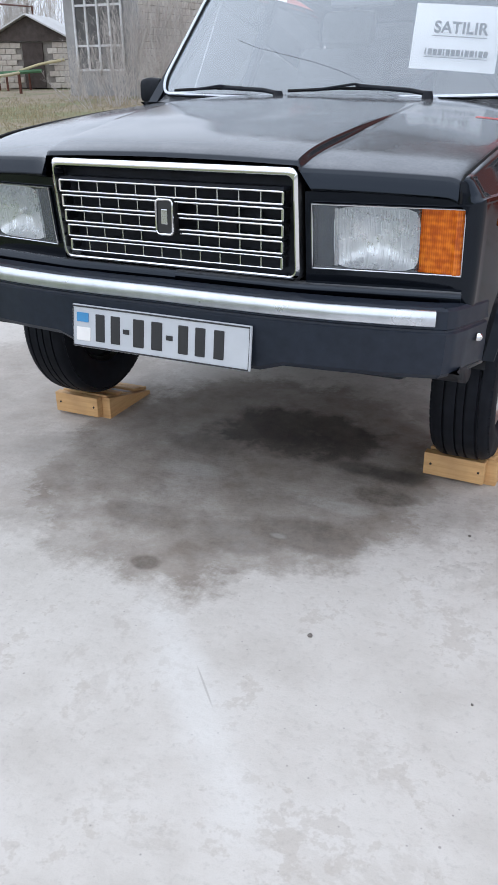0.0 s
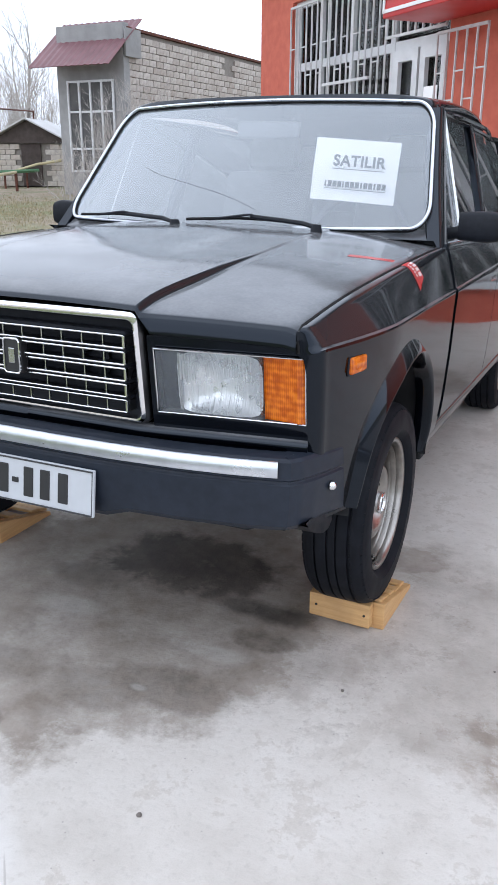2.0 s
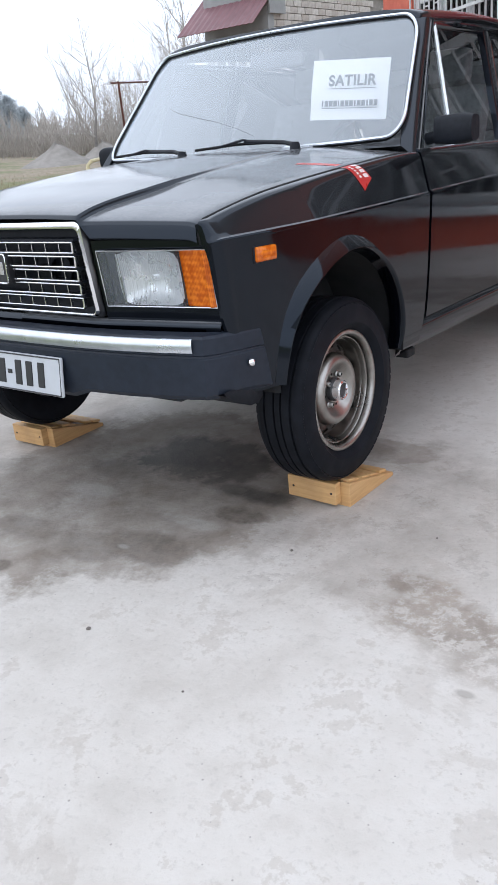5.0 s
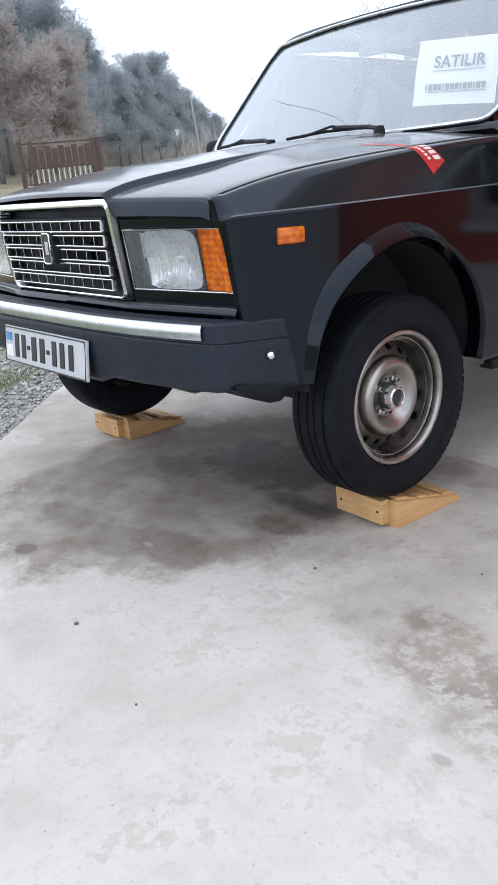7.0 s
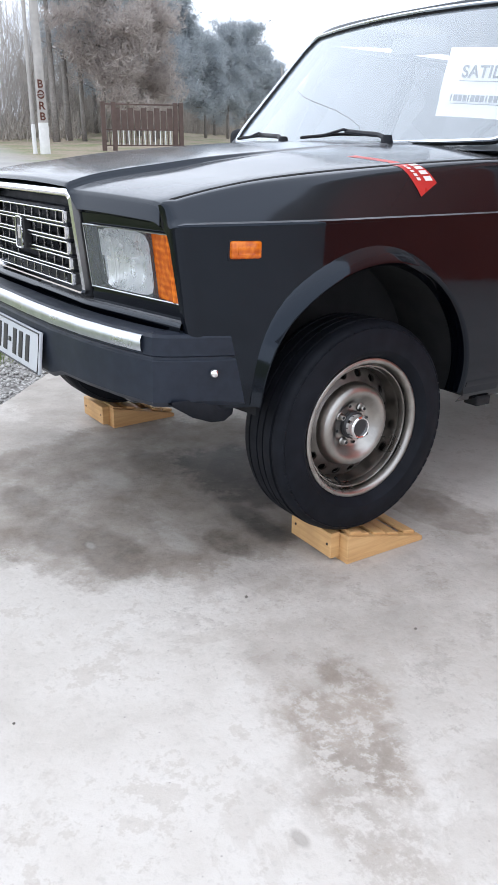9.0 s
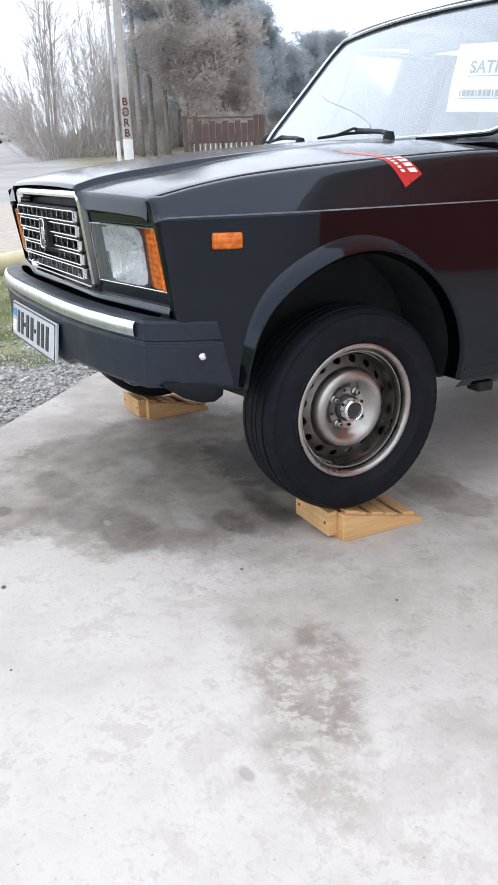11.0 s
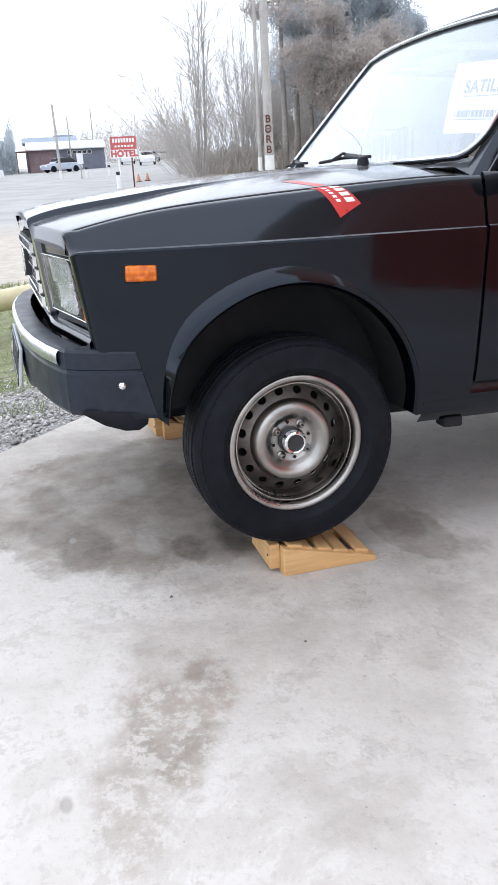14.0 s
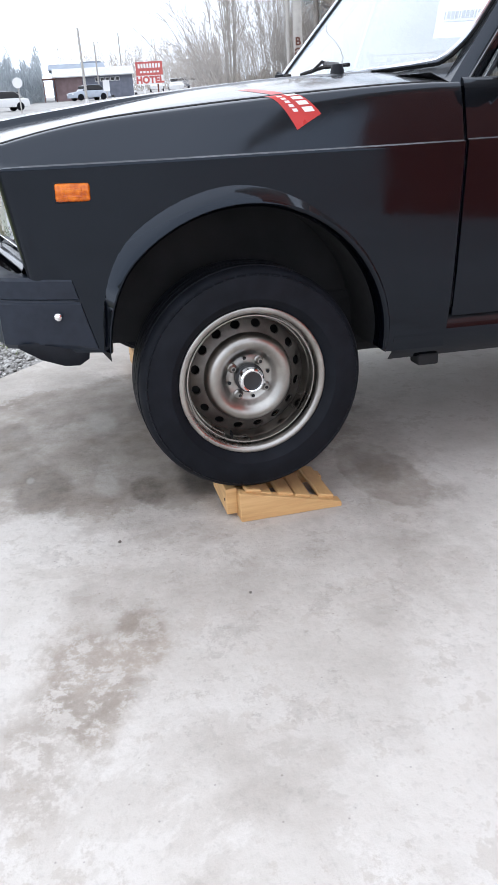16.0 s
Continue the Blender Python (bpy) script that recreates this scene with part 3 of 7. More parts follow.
SEAM = [(-0.545, (0.692, 0.850)), (-0.41, (0.710, 0.882)), (-0.28, (0.722, 0.904)), (0.0, (0.735, 0.932)), (0.35, (0.748, 0.958)), (0.6, (0.75, 0.966))]
HOOD_Z = [(-0.545, 0.8775), (-0.48, 0.900), (-0.385, 0.922), (-0.25, 0.945), (-0.09, 0.964), (0.19, 0.992), (0.46, 1.008)]


NOSE_Y = -0.516


def seam_x(y):
    return curve(y, [(a, b[0]) for a, b in SEAM])


def seam_z(y):
    return curve(y, [(a, b[1]) for a, b in SEAM])


def half_width(y, z):
    """Outer skin of the lower body."""
    w = curve(z, [(0.30, 0.755), (0.42, 0.782), (0.6, 0.796), (0.72, 0.8005), (0.78, 0.8025), (0.84, 0.8045), (0.9, 0.802)])
    if y < -0.15:
        w -= 0.065 * ((-0.15 - y) / 0.39) ** 1.5
    if y > 2.6:
        w -= 0.06 * ((y - 2.6) / 0.85) ** 2
    return w


def swage_z(y):
    return 0.822 + 0.023 * y


def lean(y, z):
    """The nose leans forward at the top."""
    return 0.19 * (0.85 - z) * min(1, max(0, (-0.28 - y) / 0.25))


def side_column(y, zb, top_z, top_x):
    """One upright slice of the flank, from the shoulder to the lower edge."""
    zs = swage_z(y)
    xs = half_width(y, zs)
    col = []
    for fx, fz in ((0, 0), (0.10, 0.012), (0.19, 0.045), (0.27, 0.10), (0.34, 0.17), (0.40, 0.24), (0.61, 0.493), (0.81, 0.747), (1, 1)):
        col.append((top_x + (xs - 0.008 - top_x) * fx, top_z - (top_z - zs) * fz))
    col.append((xs - 0.0005, zs - 0.0030))
    col.append((xs, zs - 0.0046))
    for f in (0.008, 0.02, 0.1, 0.2, 0.3, 0.4, 0.5, 0.6, 0.7, 0.8, 0.9, 1.0):
        z = lerp(zs - 0.005, zb, f)
        col.append((half_width(y, z), z))
    return [(x, y + lean(y, z), z) for x, z in col]


def arch_bottom(y, y0, z0, r):
    d = r * r - (y - y0) ** 2
    return z0 + math.sqrt(d) if d > 0 else None


def fender_rows():
    ys = list(np.linspace(NOSE_Y, -0.395, 8))
    ys += [ARCH_Y - (ARCH_R + 0.012) * math.cos(a) for a in np.linspace(0.12, math.pi - 0.06, 34)]
    ys += [0.37, 0.42, 0.47, 0.505, 0.530]
    rows = []
    for y in sorted(ys):
        zb = arch_bottom(y, ARCH_Y, ARCH_Z, ARCH_R + 0.012)
        if y < ARCH_Y - ARCH_R * 0.985:
            zb = 0.395
        elif zb is None:
            zb = 0.33
        top_y = min(y, 0.47)
        rows.append(side_column(y, zb, seam_z(top_y) - 0.003, seam_x(top_y) + 0.006))
    return rows


def mirror(bm):
    bmesh.ops.scale(bm, vec=(-1, 1, 1), verts=bm.verts)
    bmesh.ops.reverse_faces(bm, faces=bm.faces)
    return bm


def both(name, make, material, parent, label="", smooth=True, sharp=40):
    """The same part on the car's two sides."""
    a = part(name, make(), material, parent, label, smooth, sharp)
    b = part(name, mirror(make()), material, parent, label, smooth, sharp)
    return a, b


def face_y(x, z):
    """The lamp panel sweeps back from the grille to the corner and leans forward at the top."""
    return -0.588 + 0.164 * max(0, abs(x) - 0.34) + 0.13 * (0.80 - z)


def nose_rows():
    """The rounded front edge of the fender, turned in towards the bonnet's lip and the lamp."""
    col = side_column(NOSE_Y, 0.395, seam_z(NOSE_Y) - 0.003, seam_x(NOSE_Y) + 0.006)
    rows = [[] for _ in range(8)]
    for x, y, z in col:
        xi = min(x, lerp(0.716, 0.697, step01(0.792, 0.806, z)))
        k = min(1.0, max(0.0, (x - xi) / 0.028))
        for i, row in enumerate(rows):
            a = radians(90 * i / 7)
            row.append((x - 0.026 * k * (1 - math.cos(a)), y - 0.028 * math.sin(a), z - 0.007 * (1 - math.cos(a))))
    rows.append([(min(x, lerp(0.716, 0.697, step01(0.792, 0.806, z))) - 0.001, y - 0.0285, z - 0.007) for x, y, z in col])
    rows.append([(x - 0.001, y + 0.05, z - 0.002) for x, y, z in rows[-1]])
    return rows


def front_fender():
    bm = grid(nose_rows()[:0:-1] + fender_rows())
    bmesh.ops.recalc_face_normals(bm, faces=bm.faces)
    return solid(bm, -0.004)


both("front_fender", front_fender, PAINT, car)


def arch_flare(y0, z0, r, a0, a1, wide):
    """A raised lip that follows the wheel opening."""
    rows = []
    for i in range(41):
        a = lerp(a0, a1, i / 40)
        c, s = math.cos(a), math.sin(a)
        w = wide(i / 40)
        row = []
        k = 0.35 + 0.65 * step01(0.30, 0.62, i / 40)
        for dr, out in ((-0.002, -0.035), (0.0, 0.006), (0.004, 0.010 + 0.012 * k), (0.009, 0.012 + 0.016 * k), (0.013, 0.012 + 0.016 * k), (w, -0.001)):
            y, z = y0 + (r + dr) * c, z0 + (r + dr) * s
            row.append((half_width(y, z) + out, y + lean(y, z), z))
        rows.append(row)
    bm = grid(rows)
    bmesh.ops.recalc_face_normals(bm, faces=bm.faces)
    return bm


both("wheel_arch", lambda: arch_flare(ARCH_Y, ARCH_Z, ARCH_R, radians(-3), radians(174), lambda t: 0.024 + 0.034 * step01(0.32, 0.58, t) - 0.026 * step01(0.75, 1.0, t)), PAINT, car)


def hood_point(u, y):
    """u runs from -1 to 1 across the bonnet."""
    xs, zs = seam_x(y) - 0.003, seam_z(y)
    xc = 0.345 + 0.055 * step01(-0.57, 0.0, y)
    zc = curve(y, HOOD_Z)
    fade = 1 - step01(-0.41, 0.0, y)
    x = abs(u) * xs
    f = max(0, min(1, (x - xc) / (xs - xc)))
    drop = 0.004 + 0.012 * fade
    low = lerp(zc - drop, zs + 0.002, f ** 1.6)
    k = step01(xc - 0.004, xc + 0.006, x)
    z = lerp(zc + 0.007 * (1 - (x / xc) ** 2) if x < xc else zc, low, k)
    edge = max(0, (x - (xs - 0.03)) / 0.03)
    return math.copysign(x, u), z - 0.008 * edge ** 2


def hood():
    ys = list(np.linspace(-0.535, 0.44, 44))
    us = [0, 0.08, 0.16, 0.24, 0.31, 0.37, 0.42, 0.45]
    rows = []
    for y in ys:
        xs = seam_x(y) - 0.003
        xc = 0.345 + 0.055 * step01(-0.57, 0.0, y)
        c = xc / xs
        half = [v * c / 0.47 for v in us] + [c - 0.004 / xs, c - 0.0015 / xs, c + 0.001 / xs, c + 0.0035 / xs, c + 0.006 / xs]
        half += [lerp(c + 0.006 / xs, 1.0, t) for t in (0.06, 0.15, 0.28, 0.42, 0.56, 0.7, 0.82, 0.9, 0.94, 0.97, 0.985, 1.0)]
        row = []
        for u in [-v for v in half[:0:-1]] + half:
            x, z = hood_point(u, y)
            yy = y
            # the nose: the middle runs forward to the grille, the sides stop at the lamps
            front = 1 - step01(-0.535, -0.30, y)
            yy -= front * (0.058 * (1 - max(0, min(1, (abs(x) - 0.34) / 0.36))) + 0.008 * (1 - step01(0.335, 0.375, abs(x))))
            # rear edge follows the windscreen
            back = step01(0.1, 0.44, y)
            yy += back * 0.07 * (x / 0.7) ** 2
            row.append((x, yy, z))
        rows.append(row)
    # rounded front edge; a deep lip over the lamps, a shallow one behind the grille frame
    lead = rows[0]
    for dy, dz in ((-0.006, -0.004), (-0.010, -0.012), (-0.011, -0.044), (0.004, -0.050)):
        rows.insert(0, [(x, y + dy, z + (dz if abs(x) > 0.352 else max(dz, -0.012))) for x, y, z in lead])
    # turned-down side edges
    rows = [[(r[0][0] + 0.002, r[0][1] + 0.003, r[0][2] - (0.045 if i > 4 else 0.001))] + r + [(r[-1][0] - 0.002, r[-1][1] + 0.003, r[-1][2] - (0.045 if i > 4 else 0.001))] for i, r in enumerate(rows)]
    bm = grid(rows)
    bmesh.ops.recalc_face_normals(bm, faces=bm.faces)
    if bm.faces[len(bm.faces) // 2].normal.z < 0:
        bmesh.ops.reverse_faces(bm, faces=bm.faces)
    return bm


part("hood", hood(), PAINT, car, "black bonnet with a raised middle and a film of dust", True, 35)


# windscreen: u -1..1 across, v 0..1 up
def screen_point(u, v, out=0.0):
    x = u * lerp(0.690, 0.605, v)
    y = lerp(0.445, 0.800, v) + lerp(0.105, 0.070, v) * u * u
    z = lerp(1.004, 1.425, v) - lerp(-0.012, 0.012, v) * u * u
    n = Vector((0.25 * u, -0.77, 0.62)).normalized() * out
    return (x + n.x, y + n.y, z + n.z)


def rear_point(u, v, out=0.0):
    x = u * lerp(0.62, 0.56, v)
    y = lerp(2.78, 2.36, v) - 0.06 * u * u
    z = lerp(0.99, 1.375, v) - 0.012 * u * u
    return (x, y + out * 0.7, z + out * 0.7)


def round_rect(ru=0.09, rv=0.20, k=8):
    pts = []
    for cu, cv, a0 in ((1 - ru, rv, -90), (1 - ru, 1 - rv, 0), (-1 + ru, 1 - rv, 90), (-1 + ru, rv, 180)):
        for i in range(k + 1):
            a = radians(a0 + 90 * i / k)
            pts.append((cu + ru * math.cos(a), cv + rv * math.sin(a)))
    out = []
    for (a, b), (c, d) in zip(pts, pts[1:] + pts[:1]):
        n = max(1, int(max(abs(c - a) / 0.12, abs(d - b) / 0.2)))
        out += [(lerp(a, c, i / n), lerp(b, d, i / n)) for i in range(n)]
    return out


def pane(point, ru=0.09, rv=0.2, rings=8):
    loop = round_rect(ru, rv)
    rows = []
    for r in range(rings, 0, -1):
        s = r / rings
        rows.append([point(u * s, 0.5 + (v - 0.5) * s) for u, v in loop])
    bm = grid(rows, closed=True)
    bm.verts.ensure_lookup_table()
    n = len(loop)
    c = bm.verts.new(point(0, 0.5))
    last = bm.verts[(rings - 1) * n:rings * n]
    for i in range(n):
        bm.faces.new((last[i], last[(i + 1) % n], c))
    bmesh.ops.recalc_face_normals(bm, faces=bm.faces)
    return bm


windscreen = part("windscreen", pane(screen_point), GLASS, car, "dusty windscreen mirroring the pale sky", True)
windscreen.visible_shadow = False
rear_window = part("rear_window", pane(rear_point), SIDE_GLASS, car, "", True)
rear_window.visible_shadow = False


def ring(point, grow, r, out, ru=0.09, rv=0.2):
    loop = round_rect(ru, rv)
    return tube([point(u * (1 + grow), 0.5 + (v - 0.5) * (1 + grow * 1.7), out) for u, v in loop], r, 8, True)


part("windscreen_seal", ring(screen_point, 0.010, 0.0075, 0.0), RUBBER, windscreen, "", True)
part("trim", ring(screen_point, 0.012, 0.0058, 0.009), SATIN, windscreen, "bright chrome strip", True)
part("rear_seal", ring(rear_point, 0.02, 0.014, 0.0), RUBBER, rear_window, "", True)


crack_line = [(-0.62, 0.46), (-0.50, 0.40), (-0.30, 0.335), (-0.10, 0.27), (0.06, 0.20), (0.18, 0.13), (0.24, 0.05)]
fine_line = [(lerp(a, c, k / 6), lerp(b, d, k / 6)) for (a, b), (c, d) in zip(crack_line, crack_line[1:]) for k in range(6)] + crack_line[-1:]
part("hairline_crack", tube([screen_point(u, v, 0.0012) for u, v in fine_line], 0.0005, 5), CRACK, windscreen, "thin dark crack")


# cabin shell
def roof():
    rows = []
    for i in range(17):
        t = i / 16
        y = lerp(0.835, 2.36, t)
        zc = 1.455 + 0.034 * math.sin(math.pi * min(1, t * 1.1)) - 0.062 * step01(0.55, 1.0, t)
        half = 0.615 - 0.05 * step01(0.6, 1, t)
        row = []
        for k in range(-12, 13):
            u = k / 12
            x = half * math.sin(u * math.pi / 2) ** 1 if abs(u) < 1 else half * u
            e = abs(u) ** 5
            row.append((x, y + (0.07 * u * u * (1 - t) - 0.06 * u * u * t), zc - 0.012 * u * u - 0.042 * e))
        rows.append(row)
    front = rows[0]
    rows.insert(0, [(x, y - 0.006, z - 0.006) for x, y, z in front])
    rows.insert(0, [(x, y - 0.014, z - 0.020) for x, y, z in front])
    bm = grid(rows)
    bmesh.ops.recalc_face_normals(bm, faces=bm.faces)
    if bm.faces[len(bm.faces) // 2].normal.z < 0:
        bmesh.ops.reverse_faces(bm, faces=bm.faces)
    return solid(bm, 0.02)


part("roof", roof(), PAINT, car, "", True)


def belt(y):
    return 0.962 + 0.006 * step01(0.5, 2.5, y)


def beam(pts, wx, wy):
    """A pillar with a rounded section along points."""
    rows = []
    for x, y, z in pts:
        rows.append([(x + wx * cx, y + wy * cy, z) for cx, cy in ((-0.5, -0.35), (-0.35, -0.5), (0.35, -0.5), (0.5, -0.35), (0.5, 0.35), (0.35, 0.5), (-0.35, 0.5), (-0.5, 0.35))])
    bm = grid(rows, closed=True)
    bmesh.ops.recalc_face_normals(bm, faces=bm.faces)
    return bm


def a_pillar():
    pts = []
    for i in range(9):
        t = i / 8
        pts.append((lerp(0.728, 0.612, t) - 0.006 * math.sin(math.pi * t), lerp(0.545, 0.905, t), lerp(0.955, 1.405, t)))
    return beam(pts, 0.055, 0.075)


both("front_pillar", a_pillar, PAINT, car)
both("centre_pillar", lambda: beam([(lerp(0.742, 0.618, i / 5), lerp(1.37, 1.45, i / 5), lerp(0.95, 1.40, i / 5)) for i in range(6)], 0.035, 0.07), PAINT, car)
both("rear_pillar", lambda: beam([(lerp(0.735, 0.59, i / 5), lerp(2.62, 2.30, i / 5), lerp(0.95, 1.395, i / 5)) for i in range(6)], 0.06, 0.26), PAINT, car)
both("roof_gutter", lambda: tube([(lerp(0.60, 0.632, min(1, i / 3)) if i < 4 else 0.632 - 0.045 * step01(10, 16, i), lerp(0.86, 2.36, i / 16), 1.393 + 0.012 * math.sin(math.pi * i / 16) - 0.03 * step01(10, 16, i)) for i in range(17)], 0.009), PAINT, car)
both("gutter_strip", lambda: tube([(lerp(0.757, 0.640, i / 8), lerp(0.548, 0.90, i / 8), lerp(0.955, 1.395, i / 8)) for i in range(9)], 0.004), DARK_CHROME, car, "dull pillar strip")


def side_glass(y0, y1, t0, t1):
    rows = []
    for i in range(7):
        v = i / 6
        row = []
        for k in range(9):
            w = k / 8
            row.append((lerp(0.742, 0.622, v), lerp(lerp(y0, y1, w), lerp(t0, t1, w), v), lerp(0.955, 1.385, v)))
        rows.append(row)
    bm = grid(rows)
    bmesh.ops.recalc_face_normals(bm, faces=bm.faces)
    return bm


def door(y0, y1, cut=None):
    """An outer door skin with its shoulder and the window ledge."""
    rows = []
    for y in np.linspace(y0, y1, 14):
        zb = 0.415
        if cut and (b := arch_bottom(y, 2.424, 0.34, 0.36)):
            zb = max(zb, b)
        rows.append(side_column(y, zb, belt(y) + 0.004, 0.752))
    bm = grid(rows)
    bmesh.ops.recalc_face_normals(bm, faces=bm.faces)
    return solid(bm, -0.008)


for s in (0, 1):
    def sided(make):
        return mirror(make()) if s else make()
    fd = part("front_door", sided(lambda: door(0.537, 1.365)), PAINT, car, "", True)
    g = part("door_window", sided(lambda: side_glass(0.63, 1.35, 0.93, 1.42)), SIDE_GLASS, fd, "", True)
    g.visible_shadow = False
    part("window_frame", sided(lambda: tube([(0.742, 0.60, 0.966), (0.742, 1.36, 0.97), (0.624, 1.43, 1.388), (0.624, 0.925, 1.388)], 0.011, 6, True)), PAINT, fd, "", True)
    part("quarter_bar", sided(lambda: tube([(0.744, 0.86, 0.965), (0.626, 0.96, 1.388)], 0.009, 6)), DULL_CHROME, fd, "", True)
    part("door_handle", sided(lambda: box(0.795, 0.815, 1.20, 1.32, 0.80, 0.822, None, 0.006)), DULL_CHROME, fd, "", True)
    rd = part("rear_door", sided(lambda: door(1.373, 2.13, True)), PAINT, car, "", True)
    g = part("door_window", sided(lambda: side_glass(1.39, 2.25, 1.47, 2.18)), SIDE_GLASS, rd, "", True)
    g.visible_shadow = False
    part("window_frame", sided(lambda: tube([(0.742, 1.385, 0.966), (0.742, 2.28, 0.97), (0.624, 2.20, 1.375), (0.624, 1.465, 1.388)], 0.011, 6, True)), PAINT, rd, "", True)
    part("door_handle", sided(lambda: box(0.795, 0.815, 1.96, 2.08, 0.80, 0.822, None, 0.006)), DULL_CHROME, rd, "", True)
    part("sill", sided(lambda: grid([[(0.74, y, 0.30), (0.762, y, 0.325), (0.775, y, 0.36), (0.782, y, 0.410), (0.70, y, 0.413)] for y in np.linspace(0.385, 2.08, 12)])), PAINT, car, "", True)
    part("jack_point", sided(lambda: box(0.70, 0.752, 0.47, 0.53, 0.275, 0.305, None, 0.006)), DARK, car)

    def quarter():
        rows = []
        for y in [2.137, *[2.424 - 0.36 * math.cos(a) for a in np.linspace(0.75, math.pi - 0.05, 20)], 2.80, 2.9, 3.0, 3.15, 3.3, 3.42, 3.455]:
            zb = arch_bottom(y, 2.424, 0.34, 0.36) or 0.38
            tz = belt(y) + 0.004 - 0.03 * step01(2.7, 3.45, y)
            rows.append(side_column(y, max(zb, 0.38), tz, 0.752 - 0.05 * step01(2.7, 3.455, y)))
        bm = grid(rows)
        bmesh.ops.recalc_face_normals(bm, faces=bm.faces)
        return solid(bm, -0.006)
    part("rear_quarter", sided(quarter), PAINT, car, "", True)
    part("tail_panel", sided(lambda: grid([[(0.0, 3.46, z), (0.72, 3.46, z), (0.745, 3.44, z)] for z in (0.38, 0.6, 0.8, 0.93)])), PAINT, car, "", True)


def trunk():
    rows = []
    for i in range(13):
        t = i / 12
        y = lerp(2.74, 3.46, t)
        rows.append([(0.71 * k / 8, y - 0.05 * (k / 8) ** 2 * (1 - t), 0.985 - 0.045 * t - 0.03 * abs(k / 8) ** 3) for k in range(-8, 9)])
    bm = grid(rows)
    bmesh.ops.recalc_face_normals(bm, faces=bm.faces)
    return solid(bm, 0.01)


part("trunk_lid", trunk(), PAINT, car, "", True)
part("rear_bumper", box(-0.78, 0.78, 3.44, 3.56, 0.42, 0.56, None, 0.03), BUMPER_PLASTIC, car, "", True)

# cowl below the windscreen
def cowl():
    rows = []
    for k in range(-12, 13):
        u = k / 12
        x = u * 0.735
        yb = 0.07 * (x / 0.7) ** 2
        p = screen_point(u, 0.0)
        rows.append([(x, 0.39 + yb, 0.985), (x, 0.445 + yb, 0.992 - 0.03 * abs(u) ** 6), (lerp(x, p[0], 0.7), p[1] - 0.02, p[2] - 0.016 - 0.02 * abs(u) ** 6), (p[0] * 1.03, p[1] + 0.03, p[2] - 0.004)])
    bm = grid(rows)
    bmesh.ops.recalc_face_normals(bm, faces=bm.faces)
    return bm


cowl_panel = part("cowl", cowl(), PAINT, car, "", True)
for k in range(14):
    x = -0.33 + 0.05 * k
    part("cowl_slot", box(x, x + 0.034, 0.437, 0.441, 0.994, 0.999, pose(0, 0, 0, 0, 0, 0)), DARK, cowl_panel)

# underbody, engine bay, wheel wells
part("underbody", box(-0.56, 0.56, -0.16, 3.4, 0.27, 0.46, None, 0.03), DARK, car)
part("engine_bay", box(-0.54, 0.54, -0.49, 0.40, 0.41, 0.83, None, 0.02), DARK, car)


def well():
    rows = []
    for i in range(25):
        a = radians(lerp(-4, 178, i / 24))
        y, z = ARCH_Y + 0.36 * math.cos(a), ARCH_Z + 0.36 * math.sin(a)
        rows.append([(0.54, y, z), (0.79 - (0.03 if y < -0.2 else 0), y + lean(y, z), z)])
    bm = grid(rows)
    return bm


both("wheel_well", well, DARK, car)
both("well_wall", lambda: box(0.52, 0.545, -0.38, 0.40, 0.36, 0.80), DARK, car)

# ---- front panel, lamps, grille ----


def panel(x0, x1, z0, z1, off=0.0, nx=10, nz=6):
    return [[(lerp(x0, x1, i / nx), face_y(lerp(x0, x1, i / nx), lerp(z0, z1, k / nz)) + off, lerp(z0, z1, k / nz)) for i in range(nx + 1)] for k in range(nz + 1)]


def block_on_face(x0, x1, z0, z1, front, back, nx=8, nz=4):
    """A slab that follows the lamp panel, between two depths."""
    bm = bmesh.new()
    a = [[bm.verts.new((p[0], p[1] + front, p[2])) for p in row] for row in panel(x0, x1, z0, z1, 0, nx, nz)]
    b = [[bm.verts.new((p[0], p[1] + back, p[2])) for p in row] for row in panel(x0, x1, z0, z1, 0, nx, nz)]
    for g, flip in ((a, False), (b, True)):
        for r0, r1 in zip(g, g[1:]):
            for k in range(nx):
                f = (r0[k], r0[k + 1], r1[k + 1], r1[k])
                bm.faces.new(f[::-1] if flip else f)
    for k in range(nx):
        bm.faces.new((a[0][k], b[0][k], b[0][k + 1], a[0][k + 1]))
        bm.faces.new((a[-1][k], a[-1][k + 1], b[-1][k + 1], b[-1][k]))
    for k in range(nz):
        bm.faces.new((a[k][0], a[k + 1][0], b[k + 1][0], b[k][0]))
        bm.faces.new((a[k][-1], b[k][-1], b[k + 1][-1], a[k + 1][-1]))
    bmesh.ops.recalc_face_normals(bm, faces=bm.faces)
    return bm


